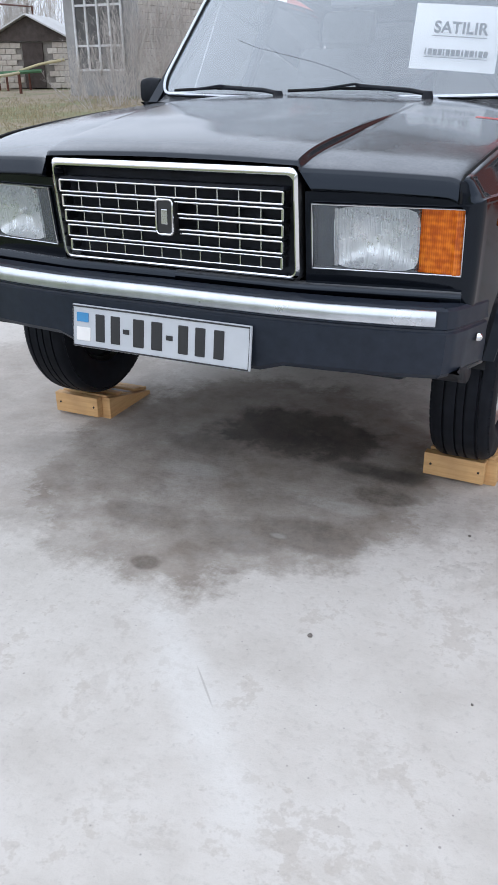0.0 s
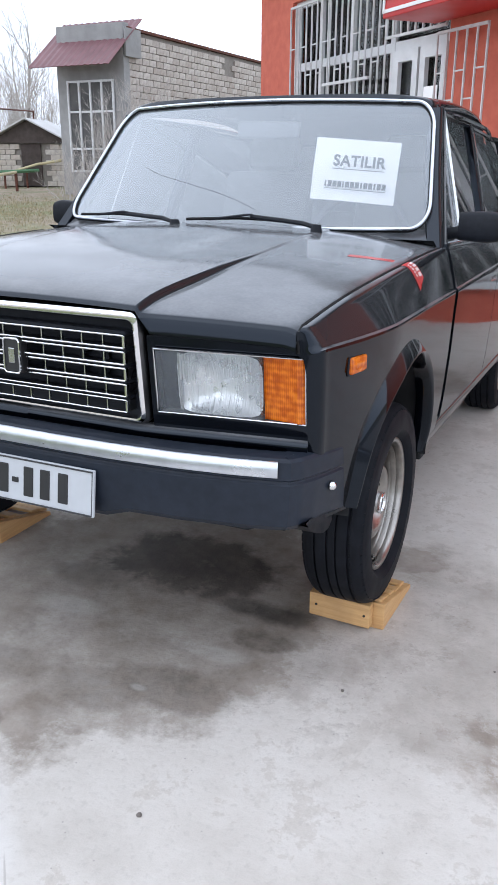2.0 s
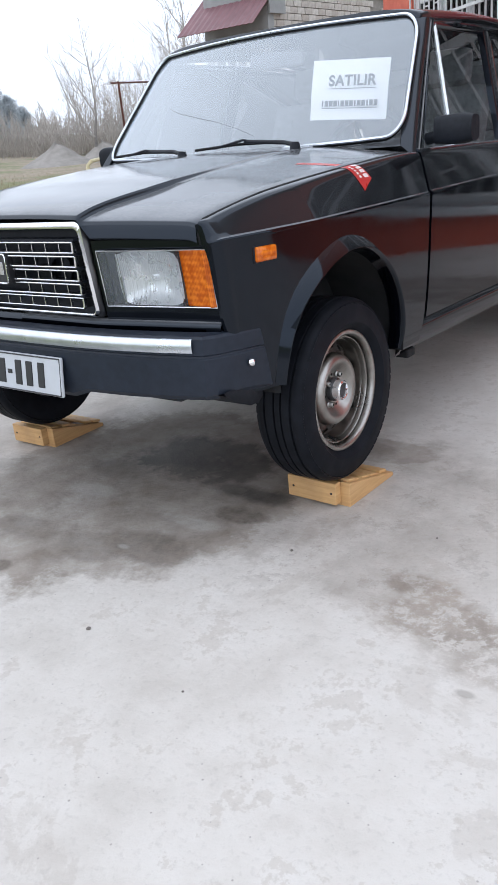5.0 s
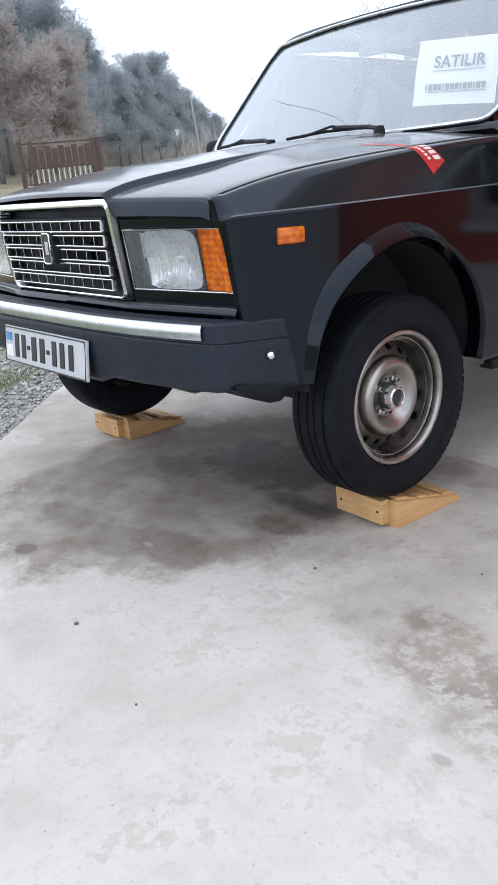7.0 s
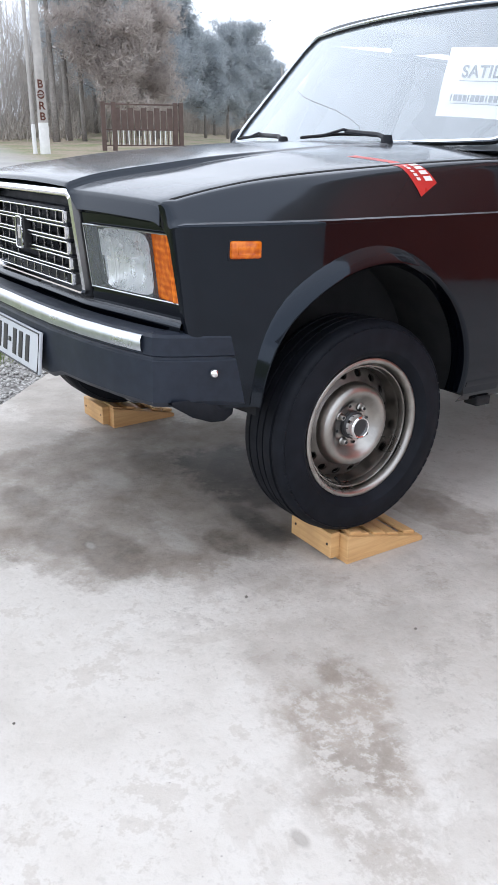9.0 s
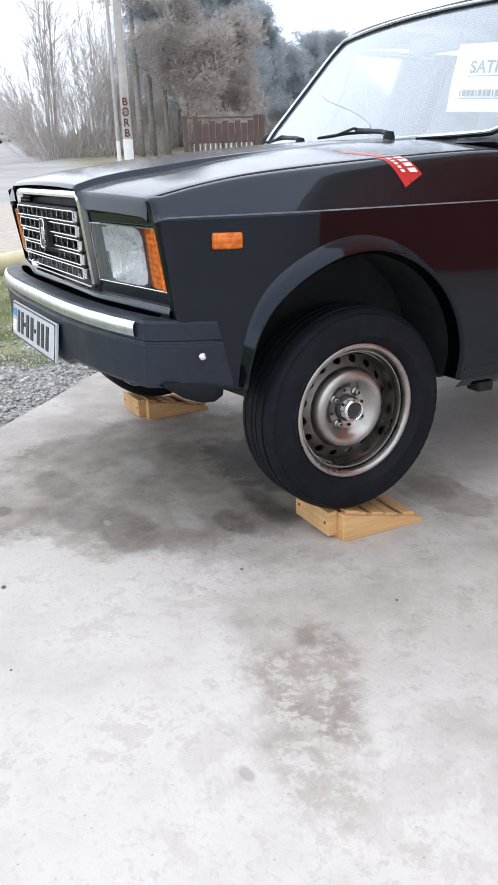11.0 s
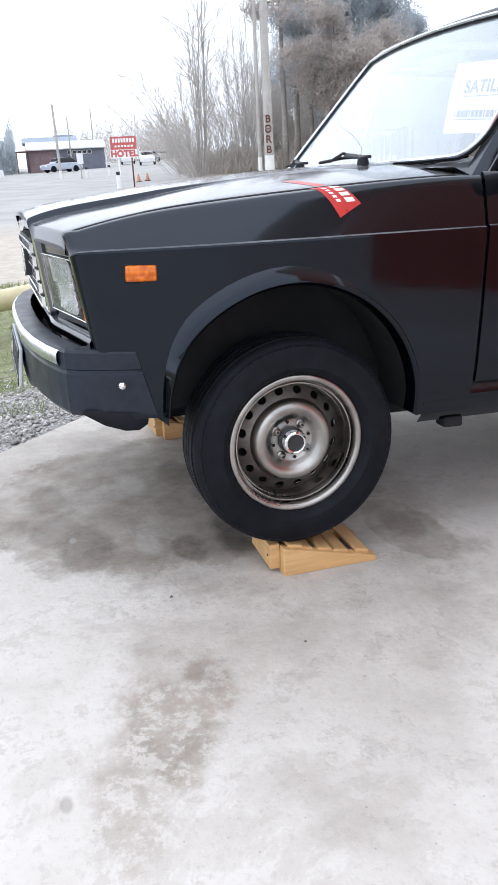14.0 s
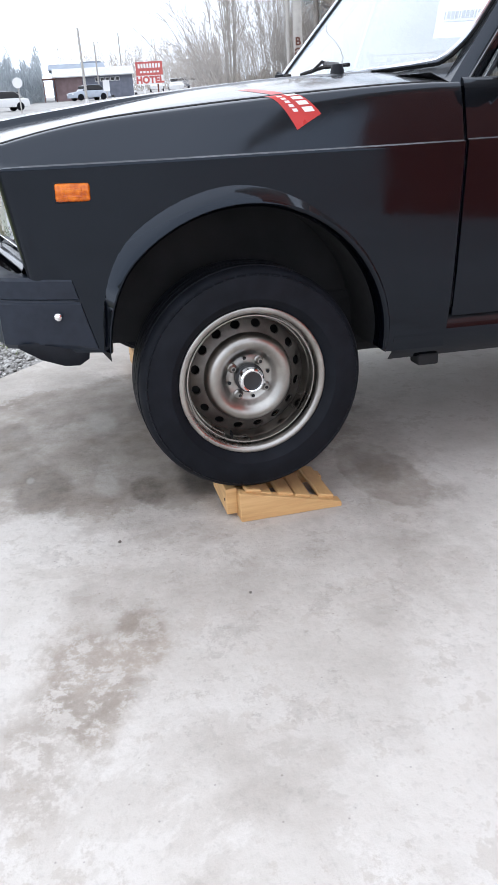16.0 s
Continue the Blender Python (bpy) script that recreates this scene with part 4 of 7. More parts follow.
LX0, LX1, LXM, LZ0, LZ1 = 0.370, 0.706, 0.606, 0.638, 0.786
for s in (0, 1):
    def sided(make):
        return mirror(make()) if s else make()

    def surround():
        bm = block_on_face(0.352, 0.726, LZ1, 0.812, 0.008, 0.06)
        for x0, x1, z0, z1 in ((0.352, 0.726, 0.598, LZ0), (0.352, LX0, LZ0, LZ1), (LX1, 0.726, LZ0, LZ1)):
            o = block_on_face(x0, x1, z0, z1, 0.008, 0.06)
            me = bpy.data.meshes.new("tmp")
            o.to_mesh(me)
            o.free()
            bm.from_mesh(me)
            bpy.data.meshes.remove(me)
        return bm
    part("lamp_panel", sided(surround), PAINT, car, "", True, 30)
    # added black tube along the shut line, drawing the gap's shade
    part("hood_gap", sided(lambda: tube([(0.6945, -0.538, 0.800), (0.6945, -0.541, 0.815), (0.6945, -0.542, 0.832), (0.6945, -0.535, 0.844)] + [(seam_x(y) + 0.0015, y, seam_z(y) - 0.0002) for y in np.linspace(-0.523, 0.46, 24)], 0.0048, 6)), RUBBER, car)
    lamp = part("headlamp", sided(lambda: block_on_face(LX0, LX1, LZ0, LZ1, 0.075, 0.085)), DARK, car, "rectangular headlamp with an amber corner indicator")

    def lens():
        bm = grid([row + [(row[-1][0] + 0.002, row[-1][1] + d, row[-1][2]) for d in (0.004, 0.018)] for row in panel(LX0 + 0.003, LXM, LZ0 + 0.003, LZ1 - 0.003, 0.0, 12, 6)])
        bmesh.ops.recalc_face_normals(bm, faces=bm.faces)
        return bm
    ln = part("lens", sided(lens), HEADLAMP_GLASS, lamp, "clear fluted glass", True)
    ln.visible_shadow = False

    def bowl():
        """A bright bowl with a stepped rim, deepest behind the bulb."""
        cx, cz, rows = 0.514, 0.712, []
        for i in range(9):
            t = i / 8
            row = []
            for k in range(40):
                a = 2 * math.pi * k / 40
                e = (abs(math.cos(a)) ** 6 + abs(math.sin(a)) ** 6) ** (-1 / 6)
                rx, rz = 0.096 * t * e, 0.071 * t * e
                x, z = cx + rx * math.cos(a), cz + rz * math.sin(a)
                row.append((x, face_y(x, z) + 0.008 + 0.030 * (1 - t * t), z))
            rows.append(row)
        bm = grid(rows, closed=True)
        bmesh.ops.remove_doubles(bm, verts=bm.verts, dist=1e-5)
        bmesh.ops.recalc_face_normals(bm, faces=bm.faces)
        return bm
    part("reflector", sided(bowl), REFLECTOR, lamp, "", True, 60)
    part("bulb_shield", sided(lambda: tube([(0.515, -0.530, 0.712), (0.515, -0.505, 0.712)], 0.008, 12)), REFLECTOR, lamp, "", True)
    # fluted ribs in the glass
    def ribs():
        bm = bmesh.new()
        for x0, x1, z0, z1 in ((0.428, 0.470, 0.718, 0.778), (0.525, 0.592, 0.732, 0.778)):
            n = int((x1 - x0) / 0.0055)
            for i in range(n):
                x = x0 + 0.0055 * i
                add_tube(bm, [(x, face_y(x, z0) + 0.003, z0), (x, face_y(x, z1) + 0.003, z1)], 0.0014, 5)
        bmesh.ops.recalc_face_normals(bm, faces=bm.faces)
        return bm
    tagged(part("flutes", sided(ribs), REFLECTOR, lamp, "", True), kind="stuff")
    part("bezel", sided(lambda: block_on_face(0.419, 0.427, 0.646, 0.778, 0.008, 0.03, 2, 2)), DULL_CHROME, lamp)
    part("lamp_rim", sided(lambda: tube([(x, face_y(x, z) - 0.0005, z) for x, z in [(lerp(LX0, LX1, i / 10), LZ0) for i in range(10)] + [(LX1, lerp(LZ0, LZ1, i / 5)) for i in range(5)] + [(lerp(LX1, LX0, i / 10), LZ1) for i in range(10)] + [(LX0, lerp(LZ1, LZ0, i / 5)) for i in range(5)]], 0.0022, 6, True)), DULL_CHROME, lamp, "", True)
    part("inner_shade", sided(lambda: block_on_face(LX0 + 0.002, 0.419, LZ0 + 0.004, LZ1 - 0.004, 0.03, 0.045, 4, 2)), BLACK_PLASTIC, lamp)

    def amber():
        rows = []
        for k in range(7):
            z = lerp(LZ0 + 0.002, LZ1 - 0.002, k / 6)
            row = []
            for i in range(9):
                x = lerp(LXM + 0.003, LX1 - 0.020, i / 8)
                row.append((x, face_y(x, z) + 0.018 * (1 - i / 8) - 0.001, z))
            for x, d in ((LX1 - 0.018, -0.003), (LX1 - 0.010, -0.002), (LX1 - 0.003, 0.0), (LX1, 0.004), (LX1 + 0.001, 0.012)):
                row.append((x, face_y(x, z) + d, z))
            rows.append(row)
        bm = grid(rows)
        bmesh.ops.recalc_face_normals(bm, faces=bm.faces)
        return bm
    part("indicator", sided(amber), ORANGE, lamp, "amber ribbed lens", True)
    part("indicator_reflector", sided(lambda: block_on_face(LXM + 0.004, LX1, LZ0 + 0.004, LZ1 - 0.004, 0.035, 0.045, 4, 2)), STICKER_WHITE, lamp)
    # lower apron step
    part("apron", sided(lambda: grid([[(x, face_y(x, z) + d, z) for x in np.linspace(0.0, 0.712, 14)] for z, d in ((0.600, 0.03), (0.600, -0.004), (0.590, -0.010), (0.572, -0.012), (0.568, 0.004), (0.52, 0.02), (0.46, 0.05))])), PAINT, car, "", True, 35)

# grille
grille = part("grille", box(-0.330, 0.330, -0.552, -0.537, 0.606, 0.858), BLACK_PLASTIC, car, "black grille with chrome slats in a chrome surround")


def gy(z):
    return -0.602 + 0.130 * (0.862 - z)


def surround_ring(part_of=slice(1, None)):
    """The chrome frame: broad on top, slim below, with deep sides."""
    def loop(x, z0, z1, off, r):
        pts = []
        for cx, cz, a0 in ((x - r, z0 + r, -90), (x - r, z1 - r, 0), (-x + r, z1 - r, 90), (-x + r, z0 + r, 180)):
            for i in range(5):
                a = radians(a0 + 22.5 * i)
                px, pz = cx + r * math.cos(a), cz + r * math.sin(a)
                pts.append((px, gy(pz) + off, pz))
        return pts
    rows = [loop(0.346, 0.604, 0.871, 0.030, 0.022), loop(0.347, 0.603, 0.872, 0.018, 0.022), loop(0.345, 0.605, 0.870, 0.010, 0.02), loop(0.341, 0.608, 0.864, 0.001, 0.019), loop(0.334, 0.612, 0.852, -0.004, 0.018),
            loop(0.331, 0.616, 0.847, -0.003, 0.016), loop(0.326, 0.621, 0.842, 0.010, 0.014), loop(0.322, 0.626, 0.838, 0.034, 0.012)]
    bm = grid(rows[part_of], closed=True)
    bmesh.ops.recalc_face_normals(bm, faces=bm.faces)
    return bm


# the flank's dark reflections come from the darker chrome colour
part("surround_side", surround_ring(slice(0, 4)), DARK_CHROME, grille, "chrome flank of the surround, darkened in colour", True, 35)
part("grille_surround", surround_ring(slice(3, None)), CHROME, grille, "chrome surround", True, 35)
for i in range(5):
    z0 = 0.633 + 0.0378 * i
    z1 = z0 + 0.0275
    y = gy((z0 + z1) / 2) - 0.012
    half = 0.302 + 0.002 * i
    spans = [(-half, half)]
    part("slat", box(-half, half, y + 0.004, y + 0.045, z1 + 0.0018, z1 + 0.0085), BLACK_PLASTIC, grille)
    for z in (z0, z1):
        if i in (1, 2, 3) and not (i == 1 and z == z0) and not (i == 3 and z == z1):
            spans = [(-half, -0.032), (0.032, half)]
        else:
            spans = [(-half, half)]
        for a, b in spans:
            part("slat_edge", tube([(a, y - 0.001, z), (b, y - 0.001, z)], 0.0027, 8), CHROME, grille)
    for a in (-half, half):
        part("slat_end", box(a - 0.003, a + 0.003, y - 0.003, y + 0.008, z0, z1, None, 0.0008), CHROME, grille)
        part("slat_cheek", box(a - 0.0025, a + 0.0025, y + 0.008, y + 0.040, z0 + 0.001, z1 - 0.001), DARK_CHROME, grille)
    for k in range(1, 11):
        x = lerp(-half, half, k / 11)
        if abs(x) < 0.035 and i in (1, 2, 3):
            continue
        part("grille_bar", box(x - 0.0014, x + 0.0014, y + 0.001, y + 0.008, z0, z1), DULL_CHROME, grille)
part("horn", lathe([(0.0, -0.01), (0.02, -0.012), (0.04, -0.004), (0.045, 0.006), (0.03, 0.012)], 24), BLACK_PLASTIC, grille, "", True).matrix_basis = pose(0.20, -0.558, 0.735, 0, 0, -90)
badge = part("badge", box(-0.024, 0.024, gy(0.735) - 0.026, gy(0.735) + 0.004, 0.696, 0.780, None, 0.006), PLATE_BLACK, grille, "chrome-edged black badge")


def badge_rim():
    y = gy(0.738) - 0.027
    pts = []
    for cx, cz, a0 in ((0.014, 0.706, -90), (0.014, 0.770, 0), (-0.014, 0.770, 90), (-0.014, 0.706, 180)):
        for i in range(5):
            a = radians(a0 + 22.5 * i)
            pts.append((cx + 0.009 * math.cos(a), y, cz + 0.009 * math.sin(a)))
    return tube(pts, 0.0028, 6, True)


part("badge_rim", badge_rim(), CHROME, badge, "", True)
part("emblem", box(-0.009, 0.009, gy(0.738) - 0.0285, gy(0.738) - 0.022, 0.720, 0.757, pose(0, 0, 0), 0.002), DULL_CHROME, badge)

# ---- bumper ----
def bumper_plan(t):
    """t 0 at the middle, 1 at the side end: x, y and the outward direction."""
    pts = [(0, -0.655), (0.15, -0.654), (0.30, -0.648), (0.45, -0.633), (0.58, -0.610), (0.66, -0.588), (0.700, -0.572), (0.716, -0.545), (0.732, -0.500), (0.747, -0.455), (0.760, -0.408)]
    k = t * (len(pts) - 1)
    i = min(int(k), len(pts) - 2)
    f = k - i
    (x0, y0), (x1, y1) = pts[i], pts[i + 1]
    x, y = lerp(x0, x1, f), lerp(y0, y1, f)
    d = Vector((x1 - x0, y1 - y0, 0)).normalized()
    return x, y, Vector((d.y, -d.x, 0))


def bumper():
    """A moulded bar: top ledge, strip channel, face, and an underside that drops behind the number plate."""
    rows = []
    for i in range(-50, 51):
        s = abs(i) / 50
        x, y, n = bumper_plan(s)
        sign = -1 if i < 0 else 1
        dz = 0.010 * (1 - s)
        low = 0.412 - 0.018 * (1 - step01(0.28, 0.32, x)) - 0.018 * step01(0.74, 0.772, x) 
        prof = [(-0.055, 0.578), (-0.02, 0.580), (-0.006, 0.577), (0.0, 0.570), (0.0, 0.530), (-0.005, 0.526), (-0.004, 0.521), (0.0, 0.517), (-0.002, 0.46), (-0.006, low + 0.012), (-0.016, low), (-0.06, low + 0.004)]
        row = []
        for out, z in prof:
            slant = max(0.0, (s - 0.8) / 0.2) * (0.58 - z) * 0.27
            row.append((sign * (x + n.x * out), y + n.y * out + slant, z - 0.004 + dz * (1 if z > 0.5 else 0.3)))
        rows.append(row)
    bm = grid(rows)
    bmesh.ops.recalc_face_normals(bm, faces=bm.faces)
    ends = [[v for v in bm.verts if any((v.co - Vector(p)).length < 1e-6 for p in rows[k])] for k in (0, -1)]
    for vs in ends:
        try:
            bm.faces.new(vs)
        except ValueError:
            pass
    return bm


bumper_bar = part("front_bumper", bumper(), BUMPER_PLASTIC, car, "black plastic bumper with a chrome strip", True, 30)


def strip():
    rows = []
    for i in range(-34, 35):
        s = abs(i) / 34 * 0.535
        x, y, n = bumper_plan(s)
        sign = -1 if i < 0 else 1
        dz = 0.010 * (1 - s)
        rows.append([(sign * (x + n.x * o), y + n.y * o, z - 0.004 + dz) for o, z in ((-0.004, 0.5725), (0.004, 0.5705), (0.008, 0.563), (0.0085, 0.548), (0.006, 0.537), (0.0, 0.534))])
    bm = grid(rows)
    bmesh.ops.recalc_face_normals(bm, faces=bm.faces)
    return bm


part("bumper_strip", strip(), SATIN, bumper_bar, "chrome strip", True, 50)
both("bumper_bolt", lambda: lathe([(0.0, 0.012), (0.006, 0.011), (0.010, 0.007), (0.011, 0.0)], 16), CHROME, bumper_bar)
for ob in [o for o in bumper_bar.children if o.name.startswith("bumper_bolt")]:
    ob.matrix_basis = pose(0.749 * (1 if min(v.co.x for v in ob.data.vertices) > -0.001 else -1), -0.443, 0.487)
both("bumper_bracket", lambda: grid([[(x + dx, y, z) for dx, y, z in ((0, -0.54, 0.418), (0, -0.49, 0.385), (0, -0.44, 0.366), (0, -0.405, 0.364), (0, -0.382, 0.378), (0, -0.376, 0.42))] for x in (0.50, 0.69, 0.722, 0.735)] + [[(0.727, y, 0.425) for y in (-0.54, -0.49, -0.44, -0.405, -0.382, -0.376)]]), BLACK_PLASTIC, bumper_bar)
part("lower_valance", box(-0.62, 0.62, -0.585, -0.49, 0.395, 0.47, None, 0.02), PAINT, car)

plate = part("number_plate", box(-0.26, 0.26, -0.006, 0.004, -0.056, 0.056, None, 0.003), WHITE_PLATE, bumper_bar, "white number plate")
plate.matrix_basis = pose(0, -0.664, 0.452, -6, 0, 0)
part("plate_rim", tube([(-0.256, -0.007, -0.052), (0.256, -0.007, -0.052), (0.256, -0.007, 0.052), (-0.256, -0.007, 0.052)], 0.0022, 6, True), PLATE_BLACK, plate)
part("plate_flag", box(-0.244, -0.208, -0.0085, -0.005, 0.012, 0.036), BLUE, plate)
part("plate_tag", box(-0.246, -0.202, -0.0085, -0.005, -0.038, -0.002, None, 0.002), STICKER_WHITE, plate)
for x, w in ((-0.172, 0.036), (-0.125, 0.036), (-0.055, 0.040), (-0.001, 0.040), (0.075, 0.036), (0.123, 0.036), (0.175, 0.036)):
    part("plate_mark", box(x - w / 2 + 0.004, x + w / 2 - 0.004, -0.0085, -0.005, -0.036, 0.036, None, 0.002), PLATE_BLACK, plate)
for x in (-0.092, 0.036):
    part("plate_dash", box(x - 0.009, x + 0.009, -0.0085, -0.005, -0.006, 0.006), PLATE_BLACK, plate)

for s in (1, -1):
    mk = part("side_marker", box(-0.012, 0.016, -0.037, 0.037, -0.019, 0.019, None, 0.005), ORANGE, car, "amber side repeater", True)
    mk.matrix_basis = pose(s * 0.7665, -0.383, 0.758, 0, 0, -8.5 * s)
    part("marker_base", box(-0.014, 0.008, -0.0405, 0.0405, -0.0225, 0.0225, None, 0.003), BLACK_PLASTIC, mk)
    part("marker_eye", box(0.0155, 0.0175, -0.020, 0.020, -0.010, 0.010, None, 0.001), ORANGE, mk)


# ---- wheels ----


def holed_ring(r0, r1, x0, x1, n, hole):
    """A sloping steel ring pierced by n oval holes."""
    bm = bmesh.new()
    cut = 12
    for i in range(n):
        a0, a1 = 2 * math.pi * i / n, 2 * math.pi * (i + 1) / n
        am, rm = (a0 + a1) / 2, (r0 + r1) / 2

        def at(a, r, deep=0.0):
            return (lerp(x0, x1, (r - r0) / (r1 - r0)) - deep, r * math.cos(a), r * math.sin(a))
        inner, outer, back = [], [], []
        for k in range(cut):
            b = 2 * math.pi * k / cut + math.pi / cut
            c, s = math.cos(b), math.sin(b)
            inner.append(bm.verts.new(at(am + hole * c / rm, rm + hole * 0.8 * s)))
            back.append(bm.verts.new(at(am + hole * c / rm, rm + hole * 0.8 * s, 0.008)))
            f = 1 / max(abs(c), abs(s))
            outer.append(bm.verts.new(at(am + (a1 - a0) / 2 * c * f, rm + (r1 - r0) / 2 * s * f)))
        for k in range(cut):
            j = (k + 1) % cut
            bm.faces.new((inner[k], inner[j], outer[j], outer[k]))
            bm.faces.new((back[k], back[j], inner[j], inner[k]))
        for b, q in ((45, 0), (135, 1), (225, 2), (315, 3)):
            c, s = math.copysign(1, math.cos(radians(b))), math.copysign(1, math.sin(radians(b)))
            v = bm.verts.new(at(am + (a1 - a0) / 2 * c, rm + (r1 - r0) / 2 * s))
            near = sorted(range(cut), key=lambda k: abs((math.degrees(2 * math.pi * k / cut + math.pi / cut) - b + 180) % 360 - 180))[:2]
            k0, k1 = sorted(near)
            bm.faces.new((outer[k0], outer[k1], v))
    bmesh.ops.remove_doubles(bm, verts=bm.verts, dist=1e-5)
    bmesh.ops.recalc_face_normals(bm, faces=bm.faces)
    return bm


def make_wheel(x, y, z, parent_car, flip):
    """Axis along x, outer side at +x."""
    m = pose(x, y, z, 0, 0, 180 if flip else 0)
    # tyre carcass with shoulder and tread blocks
    prof = [(0.170, -0.070), (0.185, -0.080), (0.225, -0.088), (0.262, -0.084), (0.279, -0.074), (0.286, -0.060), (0.288, -0.045), (0.281, -0.044), (0.281, -0.040), (0.288, -0.039), (0.288, -0.012), (0.281, -0.011), (0.281, -0.007), (0.288, -0.006),
            (0.288, 0.012), (0.281, 0.013), (0.281, 0.017), (0.288, 0.018), (0.288, 0.044), (0.281, 0.045), (0.281, 0.049), (0.286, 0.051), (0.285, 0.062), (0.278, 0.074), (0.262, 0.084), (0.258, 0.0838), (0.256, 0.0850), (0.225, 0.088), (0.212, 0.0875), (0.210, 0.0858), (0.203, 0.081), (0.197, 0.074), (0.186, 0.060)]
    wheel = part("wheel", lathe([(0.165, -0.060), (0.172, -0.072), (0.156, -0.05), (0.150, -0.025), (0.1485, -0.004), (0.1495, 0.022), (0.1500, 0.031), (0.1512, 0.034), (0.1523, 0.026), (0.1543, 0.026), (0.1555, 0.045), (0.1575, 0.0495), (0.1600, 0.0495), (0.1612, 0.036), (0.1640, 0.0355), (0.1652, 0.054), (0.1668, 0.064), (0.171, 0.0685), (0.178, 0.0695), (0.1815, 0.068), (0.1825, 0.064), (0.180, 0.058)], 72), STEEL, parent_car, "steel wheel with a ring of round holes and a hub cap", True, 50)
    wheel.matrix_basis = m
    tyre = part("tyre", lathe(prof, 72), TYRE, wheel, "black road tyre", True, 35)

    def blocks():
        bm = bmesh.new()
        for i in range(60):
            a = 2 * math.pi * i / 60
            for side in (-1, 1):
                add_box(bm, -0.017, 0.016, -0.0112, 0.0112, -0.006, 0.0052, Matrix.Rotation(a, 4, "X") @ pose(0.066 * side, 0, 0.2735, 0, 30 * side, 0))
        return bm
    tagged(part("tread", blocks(), TYRE, tyre), kind="stuff")
    part("disc", lathe([(0.030, 0.018), (0.040, 0.018), (0.054, 0.0185), (0.060, 0.022), (0.068, 0.031), (0.078, 0.040), (0.088, 0.044), (0.098, 0.043), (0.105, 0.036), (0.110, 0.024), (0.112, 0.012)], 64), STEEL, wheel, "", True, 60)
    # the deep ring's shade is painted by the darker steel
    part("vent_ring", holed_ring(0.112, 0.1500, 0.014, -0.012, 16, 0.0122), RECESS_STEEL, wheel, "brownish steel ring, its recess shade in the colour", True, 50)
    part("dark_drum", lathe([(0.0, -0.036), (0.148, -0.036), (0.148, -0.06)], 32), DARK, wheel)
    part("hub_cap", lathe([(0.031, 0.018), (0.031, 0.050), (0.030, 0.056), (0.026, 0.059), (0.023, 0.058), (0.0215, 0.052)], 32), CHROME, wheel, "bright hub cap ring", True, 40)
    part("hub_centre", lathe([(0.0, 0.051), (0.0215, 0.052), (0.0215, 0.03)], 24), PLATE_BLACK, wheel, "", True)
    part("hub_collar", lathe([(0.036, 0.0185), (0.036, 0.030), (0.0325, 0.034), (0.031, 0.034)], 28), PLATE_BLACK, wheel, "", True)
    for k in range(4):
        a = radians(45 + 90 * k + 12)
        part("bolt_socket", lathe([(0.0, 0.0366), (0.0042, 0.0364)], 10), DARK, wheel).matrix_basis = pose(0, 0.049 * math.cos(a), 0.049 * math.sin(a))
        part("wheel_bolt", lathe([(0.0, 0.036), (0.006, 0.036), (0.0085, 0.033), (0.0085, 0.024), (0.012, 0.021)], 12), STEEL, wheel, "", True).matrix_basis = pose(0, 0.049 * math.cos(a), 0.049 * math.sin(a))
        a += radians(45)
        part("wheel_hole", lathe([(0.0, 0.0222), (0.0045, 0.0224)], 10), DARK, wheel).matrix_basis = pose(0.0, 0.05 * math.cos(a), 0.05 * math.sin(a))
    part("valve", tube([(0.030, -0.052, -0.133), (0.046, -0.054, -0.137), (0.054, -0.055, -0.139)], 0.0035, 8), RUBBER, wheel, "", True)
    # the rim fills the tyre's bead
    for ob in [wheel] + [c for c in wheel.children if not c.name.startswith("tyre")]:
        k = ob.matrix_basis.translation.copy() if ob is not wheel else Vector()
        ob.data.transform(Matrix.Diagonal((1.0, 1.04, 1.04, 1.0)))
        if ob is not wheel and k.length > 0.01:
            ob.matrix_basis = pose(k.x, k.y * 1.04, k.z * 1.04)
    return wheel


make_wheel(0.697, 0.012, 0.285, car, False)
make_wheel(-0.694, 0, 0.285, car, True)
make_wheel(0.664, 2.424, 0.285, car, False)
make_wheel(-0.664, 2.424, 0.285, car, True)

# ---- wipers, mirrors, paper, cabin ----


def wiper(px, tip, blade_a, blade_b):
    arm = part("wiper", tube([(px, 0.372, 0.998), (px - 0.01, 0.368, 1.018), (px - 0.06, 0.395, 1.026), tip], 0.0075, 8), BLACK_PLASTIC, car, "black wiper resting on the glass", True)
    part("pivot", lathe([(0.0, 0.026), (0.014, 0.024), (0.018, 0.010), (0.019, 0.0), (0.022, -0.012)], 14), BLACK_PLASTIC, arm, "", True).matrix_basis = pose(px, 0.372, 1.0, 0, -90, 0)
    part("blade", tube([blade_a, tuple(lerp(a, b, 0.5) + (0, -0.004, 0.006)[i] for i, (a, b) in enumerate(zip(blade_a, blade_b))), blade_b], 0.0055, 6), RUBBER, arm, "", True)
    part("bridge", tube([tuple(lerp(a, b, 0.22) for a, b in zip(blade_a, blade_b)), (tip[0], tip[1] - 0.010, tip[2] + 0.006), tuple(lerp(a, b, 0.78) for a, b in zip(blade_a, blade_b))], 0.0045, 6), BLACK_PLASTIC, arm, "", True)
    return arm


wiper(0.385, (0.13, 0.434, 1.040), (-0.12, 0.446, 1.024), (0.27, 0.452, 1.030))
wiper(-0.125, (-0.38, 0.458, 1.036), (-0.60, 0.500, 1.026), (-0.25, 0.450, 1.028))


